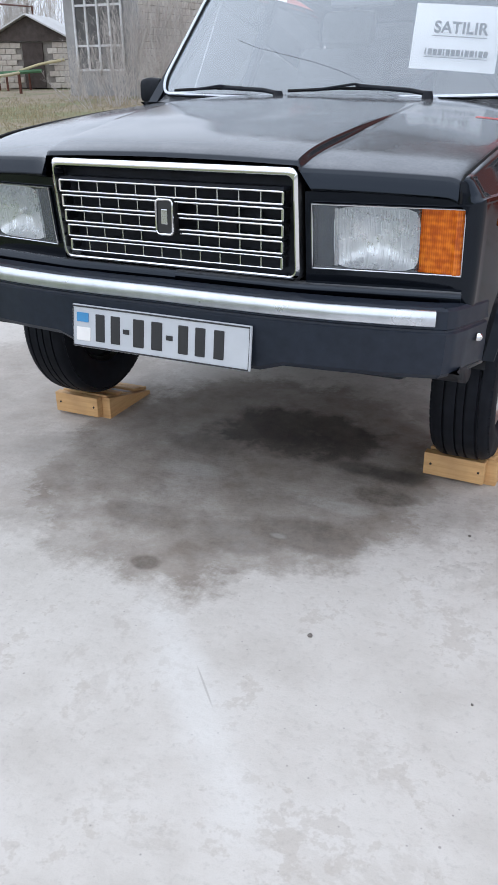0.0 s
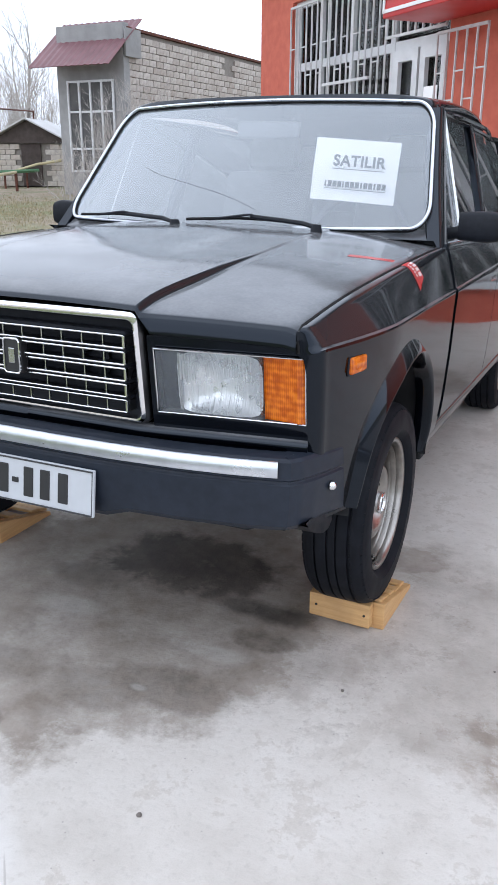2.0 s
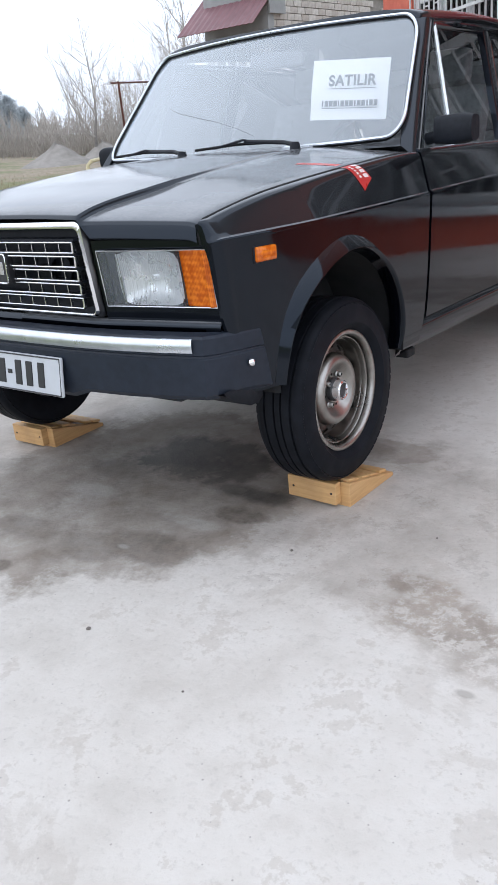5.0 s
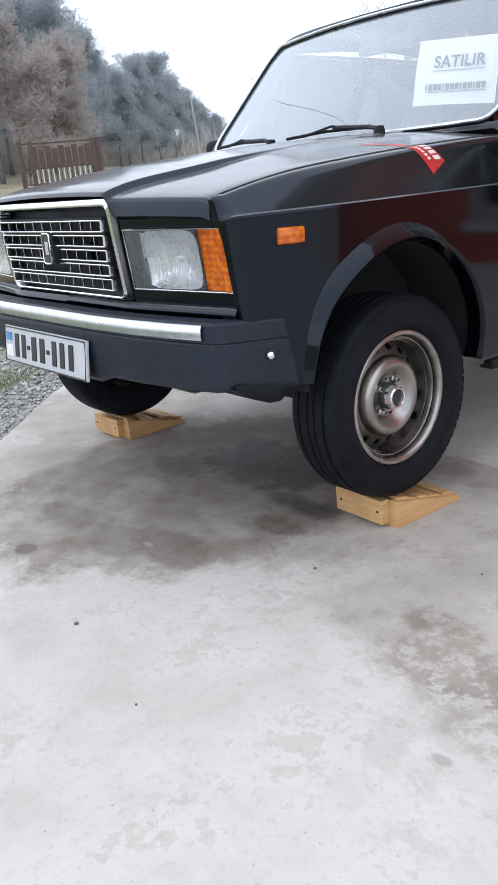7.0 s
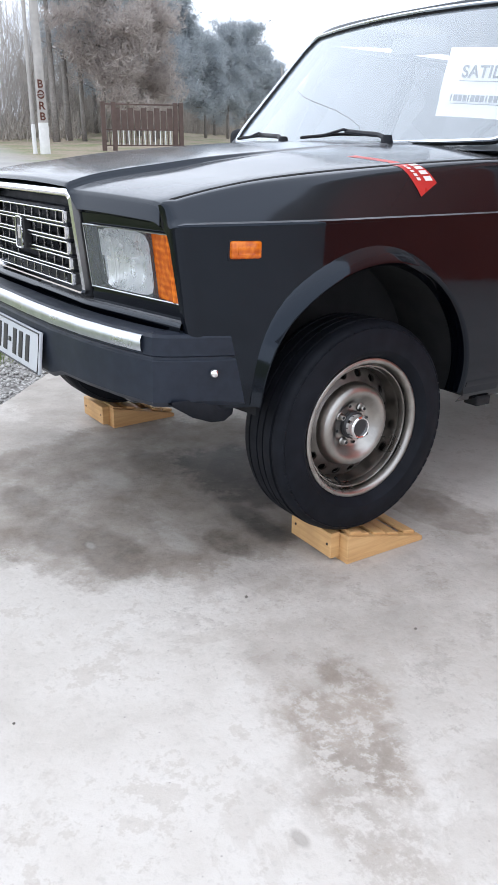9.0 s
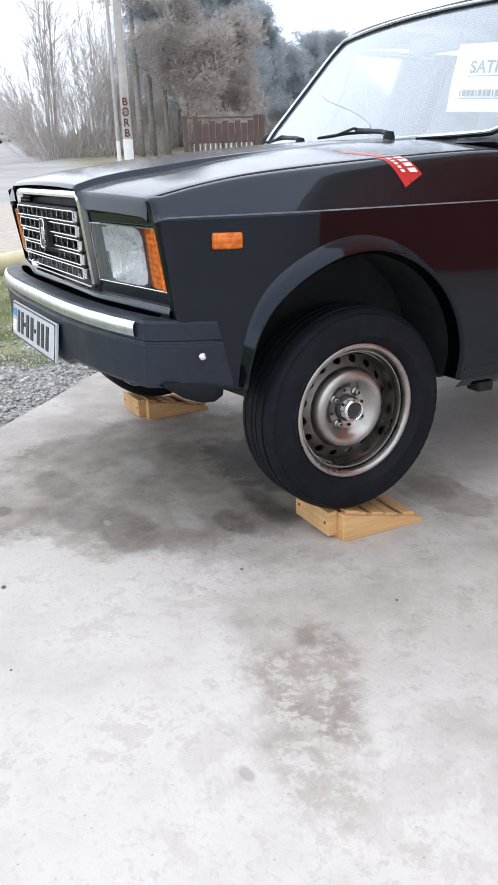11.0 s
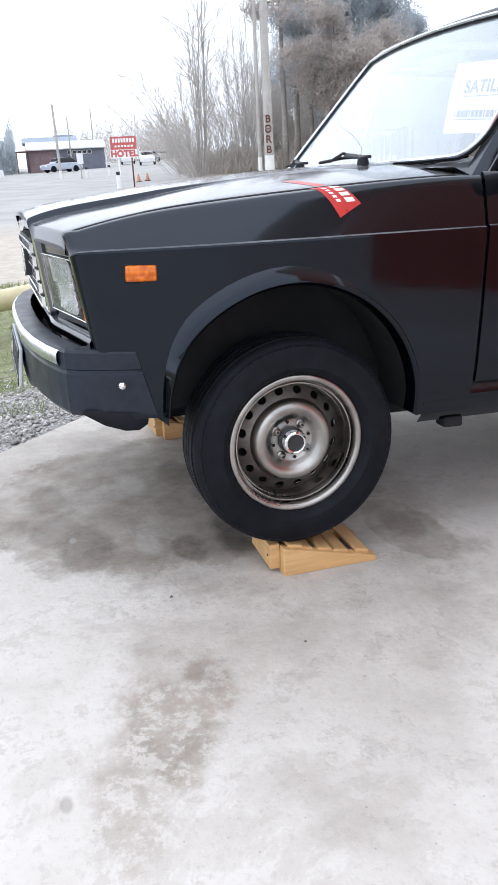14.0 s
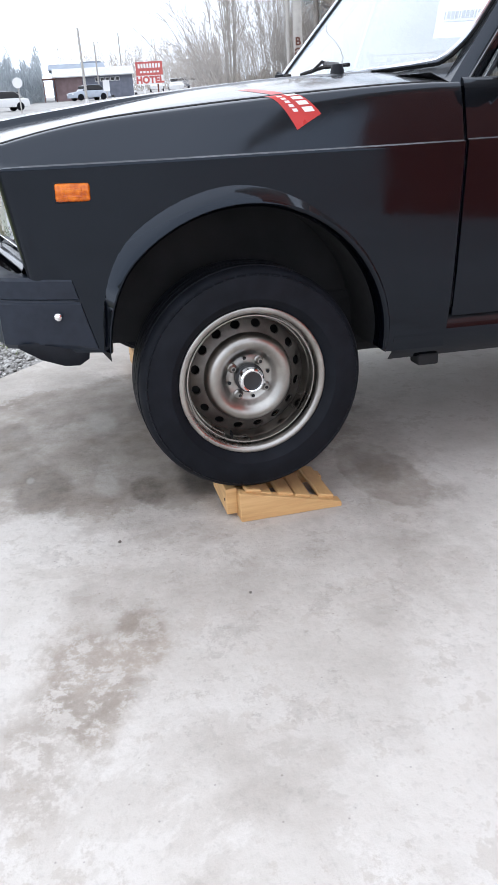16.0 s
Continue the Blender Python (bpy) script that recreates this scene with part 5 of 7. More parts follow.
def mirror_shell():
    rows = []
    for i in range(9):
        t = i / 8
        x = lerp(0.775, 0.915, t)
        h, d = lerp(0.044, 0.054, t) * (1 - 0.25 * t ** 4), lerp(0.030, 0.038, math.sin(math.pi * (0.2 + t * 0.6)))
        rows.append([(x, 0.66 + d * math.copysign(abs(math.cos(a)) ** 0.6, math.cos(a)) - 0.02 * t, 1.025 + h * math.copysign(abs(math.sin(a)) ** 0.6, math.sin(a))) for a in np.linspace(0, 2 * math.pi, 20, endpoint=False)])
    bm = grid(rows, closed=True)
    bm.verts.ensure_lookup_table()
    bm.faces.new(bm.verts[-20:])
    bm.faces.new(bm.verts[:20])
    bmesh.ops.recalc_face_normals(bm, faces=bm.faces)
    return bm


for s in (1, -1):
    m = pose(0, 0, 0) if s > 0 else Matrix.Diagonal((-1, 1, 1, 1)) @ pose(0.36, 0.0, 0) @ Matrix.Diagonal((0.5, 1, 1, 1))

    def placed(bm):
        bmesh.ops.transform(bm, matrix=m, verts=bm.verts)
        if s < 0:
            bmesh.ops.reverse_faces(bm, faces=bm.faces)
        return bm
    mh = part("wing_mirror", placed(mirror_shell()), BLACK_PLASTIC, car, "black plastic wing mirror", True, 50)
    part("mirror_arm", placed(tube([(0.735, 0.66, 1.0), (0.80, 0.66, 1.01)], 0.02, 10)), BLACK_PLASTIC, mh, "", True)
    part("mirror_glass", placed(box(0.79, 0.905, 0.685, 0.690, 0.985, 1.062, None, 0.002)), CHROME, mh)

part("dashboard", box(-0.66, 0.66, 0.60, 0.86, 0.74, 0.98, None, 0.04), CABIN, car, "", True)
part("cabin_floor", box(-0.66, 0.66, 0.5, 2.7, 0.40, 0.47), CABIN, car)
part("firewall", box(-0.66, 0.66, 0.48, 0.53, 0.40, 0.95), CABIN, car)
steer = part("steering_wheel", tube([(0.34 + 0.19 * math.cos(a), 0.93 + 0.19 * math.sin(a) * 0.45, 0.95 + 0.19 * math.sin(a) * 0.89) for a in np.linspace(0, 2 * math.pi, 32, endpoint=False)], 0.013, 8, True), CABIN, car, "", True)
part("steering_hub", tube([(0.34, 0.93, 0.95), (0.34, 0.82, 0.90)], 0.05, 12), CABIN, steer, "", True)
for x in (-0.34, 0.34):
    seat = part("front_seat", box(x - 0.24, x + 0.24, 1.02, 1.52, 0.55, 0.72, None, 0.05), SEAT, car, "", True)
    part("seat_back", box(-0.23, 0.23, -0.06, 0.06, 0.0, 0.56, pose(x, 1.52, 0.68, -18), 0.05), SEAT, seat, "", True)
    part("headrest", box(-0.13, 0.13, -0.045, 0.045, 0.0, 0.16, pose(x, 1.70, 1.22, -12), 0.04), SEAT, seat, "", True)
rs = part("rear_seat", box(-0.62, 0.62, 2.0, 2.45, 0.55, 0.74, None, 0.05), SEAT, car, "", True)
part("seat_back", box(-0.62, 0.62, -0.07, 0.07, 0.0, 0.42, pose(0, 2.45, 0.62, -20), 0.05), SEAT, rs, "", True)
part("parcel_shelf", box(-0.62, 0.62, 2.5, 2.8, 0.93, 0.96), CABIN, car)
part("rear_view_mirror", box(-0.12, 0.12, -0.015, 0.015, -0.03, 0.03, pose(0.0, 0.86, 1.34, -8, 0, 8), 0.012), CABIN, car, "", True)
both("inner_door", lambda: box(0.68, 0.725, 0.56, 2.6, 0.45, 0.955), CABIN, car)

# for-sale sheet behind the windscreen
sheet = thing("sale_notice", "white sheet with grey lettering taped inside the windscreen", "notice")
sheet.parent = None
TO_WORLD = pose(0, 0, 0.085, -2.0)
_tl, _tr, _bl = Vector((0.226, 0.772, 1.310)), Vector((0.518, 0.832, 1.291)), Vector((0.221, 0.731, 1.100))
_ex = (_tr - _tl).normalized()
_ez = _ex.cross(_bl - _tl).normalized() * -1
_ey = _ez.cross(_ex).normalized()
_mid = (_tr + _bl) / 2
sheet.matrix_basis = TO_WORLD @ Matrix(((_ex.x, _ey.x, _ez.x, _mid.x), (_ex.y, _ey.y, _ez.y, _mid.y), (_ex.z, _ey.z, _ez.z, _mid.z), (0, 0, 0, 1)))


def paper_sheet():
    rows = []
    for i in range(9):
        v = i / 8 - 0.5
        rows.append([(0.297 * u, 0.212 * v, 0.004 * math.sin(5 * u + 2) * (0.5 - v) + 0.003 * math.cos(7 * v)) for u in np.linspace(-0.5, 0.5, 11)])
    bm = grid(rows)
    bmesh.ops.recalc_face_normals(bm, faces=bm.faces)
    return solid(bm, 0.0006)


part("paper", paper_sheet(), PAPER, sheet, "", True)
lettering("heading", "SATILIR", 0.052, INK, sheet, pose(0.012, 0.028, 0.010), 0.0004, 1.06, 0.0014)
part("underline", box(-0.082, 0.104, 0.0005, 0.003, 0.009, 0.0096), INK, sheet)
part("second_underline", box(-0.100, 0.116, -0.068, -0.066, 0.009, 0.0096), INK, sheet)
for x, w in ((-0.098, 0.005), (-0.082, 0.014), (-0.065, 0.014), (-0.048, 0.014), (-0.035, 0.005), (-0.020, 0.014), (-0.003, 0.014), (0.014, 0.014), (0.029, 0.006), (0.044, 0.014), (0.061, 0.014), (0.076, 0.006), (0.091, 0.014), (0.108, 0.014)):
    part("number_bar", box(x - w / 2, x + w / 2, -0.060, -0.040, 0.009, 0.0096), INK, sheet)

# red sticker folded over the fender's shoulder
sticker = thing("sticker", "red and white sticker folded over the fender edge", "sticker", TO_WORLD)


def on_shoulder(s, y, out=0.006):
    """s 0 on the bonnet side, up to 1 down on the flank."""
    col = side_column(y, 0.5, seam_z(y) - 0.003, seam_x(y) + 0.006)
    want = col[0][2] + (swage_z(y) - col[0][2]) * (1 - math.cos(min(1.0, s * 9 / 8) * math.pi / 2))
    i = next(k for k in range(9) if col[k + 1][2] <= want + 1e-9 or k == 8)
    a, b = Vector(col[i]), Vector(col[i + 1])
    p = a.lerp(b, (a.z - want) / (a.z - b.z))
    n = Vector((math.sin(min(1, s) * math.pi / 2), 0, math.cos(min(1, s) * math.pi / 2) + 0.05)).normalized()
    return p + n * out


def band(y_top, y_bot, w, s0, s1, out=0.006, ns=14, skew=0.0):
    rows = []
    for i in range(ns + 1):
        t = i / ns
        s = lerp(s0, s1, t)
        yc = lerp(y_top, y_bot, t)
        rows.append([tuple(on_shoulder(min(1.0, max(0.0, s - skew * u * t)), yc + w * u, out)) for u in (-0.5, -0.17, 0.17, 0.5)])
    bm = grid(rows)
    bmesh.ops.recalc_face_normals(bm, faces=bm.faces)
    return bm


part("sticker_face", band(0.085, 0.150, 0.060, 0.0, 0.60, skew=0.16), STICKER_RED, sticker, "", True)
for k in range(4):
    s0 = 0.10 + 0.105 * k
    part("sticker_mark", band(0.112 + 0.0115 * k, 0.119 + 0.0115 * k, 0.024, s0, s0 + 0.072, 0.0075, 4), STICKER_WHITE, sticker)
for k in range(5):
    s0 = 0.14 + 0.072 * k
    part("sticker_digit", band(0.086 + 0.008 * k, 0.090 + 0.008 * k, 0.011, s0, s0 + 0.046, 0.0075, 3), STICKER_WHITE, sticker)


def hood_band():
    rows = []
    for i in range(6):
        x = lerp(0.60, 0.735, i / 5)
        row = []
        for u in (-0.5, 0, 0.5):
            y = lerp(0.03, 0.085, i / 5) + 0.030 * u
            row.append((x, y + 0.02, hood_point(min(0.999, x / (seam_x(y) - 0.003)), y)[1] + 0.0025))
        rows.append(row)
    bm = grid(rows)
    bmesh.ops.recalc_face_normals(bm, faces=bm.faces)
    return bm


part("sticker_tail", hood_band(), STICKER_RED, sticker, "", True)

# ---- wheel ramps ----


def make_ramp(m):
    r = thing("wheel_ramp", "small wedge ramp nailed from yellow pine boards", "ramp", m, "wheel ramps")

    def cheek(x0, x1):
        bm = bmesh.new()
        outline = [(-0.055, 0.0), (0.222, 0.0), (0.222, 0.014), (-0.055, 0.083)]
        a = [bm.verts.new((x0, y, z)) for y, z in outline]
        b = [bm.verts.new((x1, y, z)) for y, z in outline]
        bm.faces.new(a[::-1])
        bm.faces.new(b)
        for i in range(4):
            j = (i + 1) % 4
            bm.faces.new((a[i], a[j], b[j], b[i]))
        bmesh.ops.recalc_face_normals(bm, faces=bm.faces)
        bmesh.ops.bevel(bm, geom=bm.edges[:], offset=0.002, segments=1, affect="EDGES")
        return bm
    part("cheek", cheek(0.750, 0.785), WOOD, r)
    part("cheek", cheek(0.575, 0.612), WOOD, r)
    front = part("front_board", box(0.566, 0.752, -0.086, -0.056, 0.012, 0.086, pose(0, 0, 0), 0.002), WOOD, r)
    for x in (0.588, 0.735):
        part("screw_hole", tube([(x, -0.0875, 0.05), (x, -0.08, 0.05)], 0.004, 8), DARK, front)
    part("end_block", box(0.705, 0.752, -0.056, 0.0, 0.0, 0.070, None, 0.002), WOOD, r)
    for i in range(5):
        y = -0.050 + 0.052 * i
        z = 0.0765 - 0.0122 * i
        j = random.uniform(-0.004, 0.004)
        part("slat", box(0.570 + j, 0.768 + j, 0.0, 0.043, 0.0, 0.011, pose(0, y, z, -13.6, 0, random.uniform(-1.8, 1.8)), 0.003), WOOD, r)
    return r


make_ramp(pose(0.797, 0.014, 0, 0, 0, -2.2) @ pose(-0.785, 0, 0))
make_ramp(pose(-1.366, -0.026, 0))

# ---- red shop building behind the car ----
SHOP = pose(0.70, 5.31, 0, 0, 0, math.degrees(math.atan2(-0.64, 0.77)) - 0.8)
shop = thing("shop_building", "single-storey shop with red rendered walls and barred windows", "building", SHOP)
H = 4.05
OPEN = [(-4.88, -1.63, 0.35, 3.20), (-0.16, 3.0, 0.35, 3.0)]


def front_wall():
    """The front wall in pieces round the windows."""
    x = -5.81
    for x0, x1, z0, z1 in OPEN:
        part("wall_pier", box(x, x0, 0, 0.3, 0, H), STUCCO, shop)
        part("wall_below_window", box(x0, x1, 0, 0.3, 0, z0), STUCCO, shop)
        part("wall_above_window", box(x0, x1, 0, 0.3, z1, H), STUCCO, shop)
        x = x1
    part("wall_pier", box(x, 5.0, 0, 0.3, 0, H), STUCCO, shop)


front_wall()
part("side_wall", box(-5.81, -5.51, 0.3, 9, 0, H), STUCCO, shop)
part("far_wall", box(4.7, 5.0, 0.3, 9, 0, H), STUCCO, shop)
part("back_wall", box(-5.81, 5, 9, 9.3, 0, H), STUCCO, shop)
part("roof_slab", box(-6.5, 5.5, -0.55, 9.5, H, H + 0.28, None, 0.01), SLAB_GREY, shop, "grey concrete roof slab with an overhang")
part("shop_floor", box(-5.5, 4.7, 0.3, 9, 0.25, 0.34), INSIDE, shop)
part("inner_wall", box(-5.5, 4.7, 2.6, 2.7, 0.34, H), INSIDE, shop)


def shop_window(x0, x1, z0, z1, cols, transom, doors=()):
    w = part("shop_window", box(x0, x1, 0.06, 0.12, z0, z0 + 0.07), WHITE_PVC, shop, "white framed shop window behind a steel grille")
    part("sill", box(x0 - 0.05, x1 + 0.05, -0.07, 0.06, z0 - 0.06, z0, None, 0.006), WHITE_PVC, w)
    part("window_frame", box(x0, x1, 0.06, 0.12, z1 - 0.07, z1), WHITE_PVC, w)
    part("window_frame", box(x0, x1, 0.06, 0.12, transom - 0.045, transom + 0.045), WHITE_PVC, w)
    for c in cols:
        part("mullion", box(c - 0.04, c + 0.04, 0.055, 0.125, z0 + 0.07, z1 - 0.07), WHITE_PVC, w)
    for a, b in zip(cols, cols[1:]):
        for u, v in ((z0 + 0.07, transom - 0.045), (transom + 0.045, z1 - 0.07)):
            p = part("pane", box(a + 0.04, b - 0.04, 0.088, 0.094, u, v), PANE, w)
            p.visible_shadow = False
    for a, b in doors:
        leaf = part("door_leaf", box(a + 0.02, a + 0.11, 0.03, 0.08, z0, transom - 0.05), WHITE_PVC, w)
        part("door_stile", box(b - 0.11, b - 0.02, 0.03, 0.08, z0, transom - 0.05), WHITE_PVC, leaf)
        part("door_rail", box(a + 0.11, b - 0.11, 0.03, 0.08, transom - 0.16, transom - 0.05), WHITE_PVC, leaf)
        part("door_rail", box(a + 0.11, b - 0.11, 0.03, 0.08, z0, z0 + 0.75), WHITE_PVC, leaf)
    return w


def bars(x0, x1, z0, z1, y, step, parent):
    """A welded grille with short staggered ties between the uprights."""
    g = part("steel_grille", box(x0, x1, y - 0.012, y + 0.012, z0, z0 + 0.025), GRILLE_STEEL, parent)
    part("grille_rail", box(x0, x1, y - 0.012, y + 0.012, z1 - 0.025, z1), GRILLE_STEEL, g)
    n = max(2, round((x1 - x0) / step))
    for i in range(n + 1):
        x = lerp(x0, x1, i / n)
        part("grille_bar", box(x - 0.008, x + 0.008, y - 0.008, y + 0.008, z0 + 0.025, z1 - 0.025), GRILLE_STEEL, g)
        if i < n:
            for k in range(2):
                z = lerp(z0, z1, 0.3 + 0.4 * k + 0.12 * ((i + k) % 2))
                part("grille_tie", box(x + 0.008, lerp(x0, x1, (i + 1) / n) - 0.008, y - 0.006, y + 0.006, z, z + 0.014), GRILLE_STEEL, g)
    return g


win = shop_window(-4.88, -1.63, 0.35, 3.20, [-4.84, -4.22, -3.50, -2.66, -1.67], 2.45, [(-2.62, -2.15), (-2.15, -1.67)])
bars(-4.86, -3.9, 0.42, 3.14, -0.03, 0.13, win)
bars(-3.86, -2.68, 0.42, 3.14, -0.03, 0.13, win)
bars(-2.66, -1.65, 2.52, 3.14, -0.03, 0.13, win)
part("door_notice", box(-2.02, -1.80, 0.02, 0.028, 1.72, 2.02), PAPER, win)
part("hanging_rail", box(-3.9, -2.9, -0.10, -0.07, 2.16, 2.19), GRILLE_STEEL, win)
win2 = shop_window(-0.16, 3.0, 0.35, 3.0, [-0.12, 0.68, 1.5, 2.2, 2.96], 2.3)
bars(0.02, 2.9, 0.42, 2.9, -0.03, 0.16, win2)
door_grille = bars(-1.60, -0.89, 0.42, 2.45, -0.16, 0.14, shop)
sign = part("sign_board", box(-1.85, 1.2, -0.62, -0.02, 2.56, 3.12, None, 0.01), SIGN_RED, shop, "red shop sign with white capitals")
part("sign_line", box(-1.83, 1.1, -0.632, -0.622, 2.60, 2.63), SIGN_WHITE, sign)
part("sign_line", box(-1.84, -1.81, -0.632, -0.622, 2.60, 3.10), SIGN_WHITE, sign)
lettering("sign_letters", "UCUZLUQ", 0.46, SIGN_WHITE, sign, pose(-0.85, -0.632, 2.855, 90, 0, 0), 0.006, 1.0, 0.004)

# ---- surroundings ----


def terrain(x, y):
    return rise(x, y) - 0.06


def bearing(az):
    """The surroundings stand a little to the east of the bearings they were paced out by."""
    return az + 1.55


def polar(az, d, ex=2.2, ey=-1.3):
    """A place at a bearing (degrees from +y, to the right) and distance."""
    az = bearing(az)
    return ex + d * math.sin(radians(az)), ey + d * math.cos(radians(az))


def make_pole(az, d, height, r, lean_x=0.0, white=1.0, letters="", name="utility_pole"):
    x, y = polar(az, d)
    z = terrain(x, y)
    p = thing(name, "grey concrete utility pole whitewashed at the foot", "pole", pose(x, y, z - 0.1))
    part("shaft", tube([(0, 0, white + 0.1), (lean_x * 0.5, 0, (height + white) / 2), (lean_x, 0, height)], r, 10, False, r * 0.7), CONCRETE_POLE, p, "", True)
    part("painted_foot", tube([(0, 0, 0), (0, 0, white + 0.1)], r * 1.03, 10), WHITEWASH, p, "", True)
    for i, ch in enumerate(letters):
        lettering("painted_letter", ch, 0.38, RUST, p, pose(0.0, 0, white + 0.30 + 0.37 * (len(letters) - 1 - i)) @ pose(0, 0, 0, 90, 0, -az) @ pose(0, 0, r * 1.02), 0.004, 1.0, 0.008)
    return p


def branch_tree(name, label, x, y, height, spread, seed, material, depth=5, trunk_r=0.14, kids=3, lean_to=(0, 0), fork=0.35):
    """A bare tree: a tapered trunk with limbs that fork into twigs."""
    rnd = random.Random(seed)
    t = thing(name, label, "tree", pose(x, y, terrain(x, y) - 0.1))
    trunk, crown = bmesh.new(), bmesh.new()

    def grow(p, d, length, r, level):
        bm = trunk if level == 0 else crown
        pts, q, dd = [p], p, d.copy()
        n = 4 if level < 2 else 3
        for i in range(n):
            dd = (dd + Vector((rnd.gauss(0, 0.10), rnd.gauss(0, 0.10), 0.06))).normalized()
            q = q + dd * length / n
            pts.append(q)
        add_tube(bm, pts, r, 7 if level == 0 else (5 if level < 2 else 3), False, r * 0.55)
        if level >= depth:
            return
        for i in range(kids + (1 if level == 0 else 0)):
            at = rnd.uniform(fork, 1.0)
            k = min(n - 1, int(at * n))
            base = pts[k].lerp(pts[k + 1], at * n - k)
            side = Vector((rnd.gauss(0, 1), rnd.gauss(0, 1), rnd.gauss(0.15, 0.4))).normalized()
            nd = (dd * (1.0 - spread * 0.45) + side * spread).normalized()
            grow(base, nd, length * rnd.uniform(0.5, 0.72), max(0.006, r * 0.5), level + 1)
        grow(pts[-1], dd, length * 0.6, max(0.006, r * 0.55), level + 1)
    grow(Vector((0, 0, 0)), Vector((lean_to[0], lean_to[1], 1)).normalized(), height * 0.42, trunk_r, 0)
    part("trunk", trunk, BARK, t, "", True)
    part("crown", crown, material, t)
    return t


def blade_mesh(p, u, w, name="crown"):
    """Four-cornered blades at p, along u and across w, as one mesh."""
    n = len(p)
    v = np.stack([p - u, p + w - u * 0.1, p + u, p - w - u * 0.1], axis=1).reshape(-1, 3)
    me = bpy.data.meshes.new(name)
    me.vertices.add(4 * n)
    me.vertices.foreach_set("co", v.ravel())
    me.loops.add(4 * n)
    me.loops.foreach_set("vertex_index", np.arange(4 * n, dtype=np.int32))
    me.polygons.add(n)
    me.polygons.foreach_set("loop_start", np.arange(0, 4 * n, 4, dtype=np.int32))
    me.update(calc_edges=True)
    return me


def unit(v):
    return v / np.linalg.norm(v, axis=1)[:, None]


def needle_cloud(centres, sizes, per, seed, long=0.17, wide=0.026):
    """Rounded tufts: blades that point outwards from the given centres."""
    g = np.random.default_rng(seed)
    c = np.repeat(np.array(centres), per, axis=0)
    s = np.repeat(np.array(sizes), per)[:, None]
    n = len(c)
    way = unit(g.normal(size=(n, 3)))
    p = c + way * g.random((n, 1)) ** 0.45 * np.array([0.62, 0.62, 0.5]) * s
    u = unit(way + g.normal(size=(n, 3)) * 0.7 + np.array([0, 0, 0.3]))
    w = unit(np.cross(u, g.normal(size=(n, 3))))
    return blade_mesh(p, u * long * (0.7 + 0.6 * g.random((n, 1))), w * wide)


def pine(x, y, height, seed, brown=False, bare=0.35, full=1.0):
    """A pine: a straight trunk, whorls of limbs, and ragged masses of needle tufts."""
    rnd = random.Random(seed)
    t = thing("pine_tree", "tall pine with a ragged crown, distance haze in its colour", "tree", pose(x, y, terrain(x, y) - 0.1), "row of pines")
    trunk = bmesh.new()
    bend = rnd.uniform(-0.4, 0.4)
    add_tube(trunk, [(bend * (i / 6) ** 2, 0, height * 0.97 * i / 6) for i in range(7)], height * 0.016, 8, False, 0.03)
    centres, sizes = [], []
    for i in range(int(46 * full)):
        f = bare + (1 - bare) * rnd.random() ** 0.9
        reach = height * 0.23 * (1 - ((f - bare) / (1 - bare)) ** 2.0 * 0.75) * rnd.uniform(0.5, 1.1)
        a = rnd.uniform(0, 2 * math.pi)
        d = Vector((math.cos(a), math.sin(a), rnd.uniform(-0.05, 0.35)))
        base = Vector((bend * f * f, 0, height * f))
        add_tube(trunk, [base, base + d * reach * 0.6, base + d * reach + Vector((0, 0, 0.15))], 0.05, 4, False, 0.015)
        for k in range(5):
            c = base + d * reach * rnd.uniform(0.35, 1.1) + Vector((rnd.gauss(0, 0.35), rnd.gauss(0, 0.35), rnd.gauss(0.1, 0.25)))
            centres.append(tuple(c))
            sizes.append(rnd.uniform(0.75, 1.5))
    part("trunk", trunk, BARK, t, "", True)
    me = needle_cloud(centres, sizes, 84, seed)
    me.materials.append(HAZED_NEEDLES_BROWN if brown else HAZED_NEEDLES)
    new("crown", me).parent = t
    return t


# the row of pines, receding to the north
for i, (az, d, h, brown, bare, full) in enumerate([(-70.0, 45, 12.5, True, 0.42, 0.25), (-69.2, 47, 12.5, False, 0.4, 0.3), (-68.2, 46, 9.6, False, 0.36, 0.4), (-66.8, 45, 7.6, True, 0.22, 0.42), (-65.4, 44, 5.8, True, 0.22, 0.42), (-66.2, 54, 9.9, False, 0.25, 1.0), (-63.4, 54, 9.8, False, 0.24, 1.0), (-64.6, 58, 10.2, False, 0.25, 1.0),
                                                   (-61.8, 60, 8.7, False, 0.25, 1.0), (-60.2, 66, 7.4, False, 0.25, 1.0), (-58.7, 72, 8.6, False, 0.22, 1.0), (-57.5, 78, 9.0, False, 0.2, 1.0), (-56.4, 86, 8.2, False, 0.2, 1.0), (-55.4, 95, 7.6, False, 0.2, 1.0), (-54.5, 106, 7.0, False, 0.2, 0.9),
                                                   (-53.6, 118, 6.2, False, 0.2, 0.9), (-52.8, 130, 5.4, False, 0.2, 0.8), (-67.4, 62, 10.8, False, 0.25, 1.0), (-63.6, 47, 6.6, True, 0.25, 0.7), (-59.6, 84, 8.2, False, 0.2, 0.9), (-69.2, 66, 12, False, 0.3, 0.8)]):
    x, y = polar(az, d)
    pine(x, y, h, 100 + i, brown, bare, full)



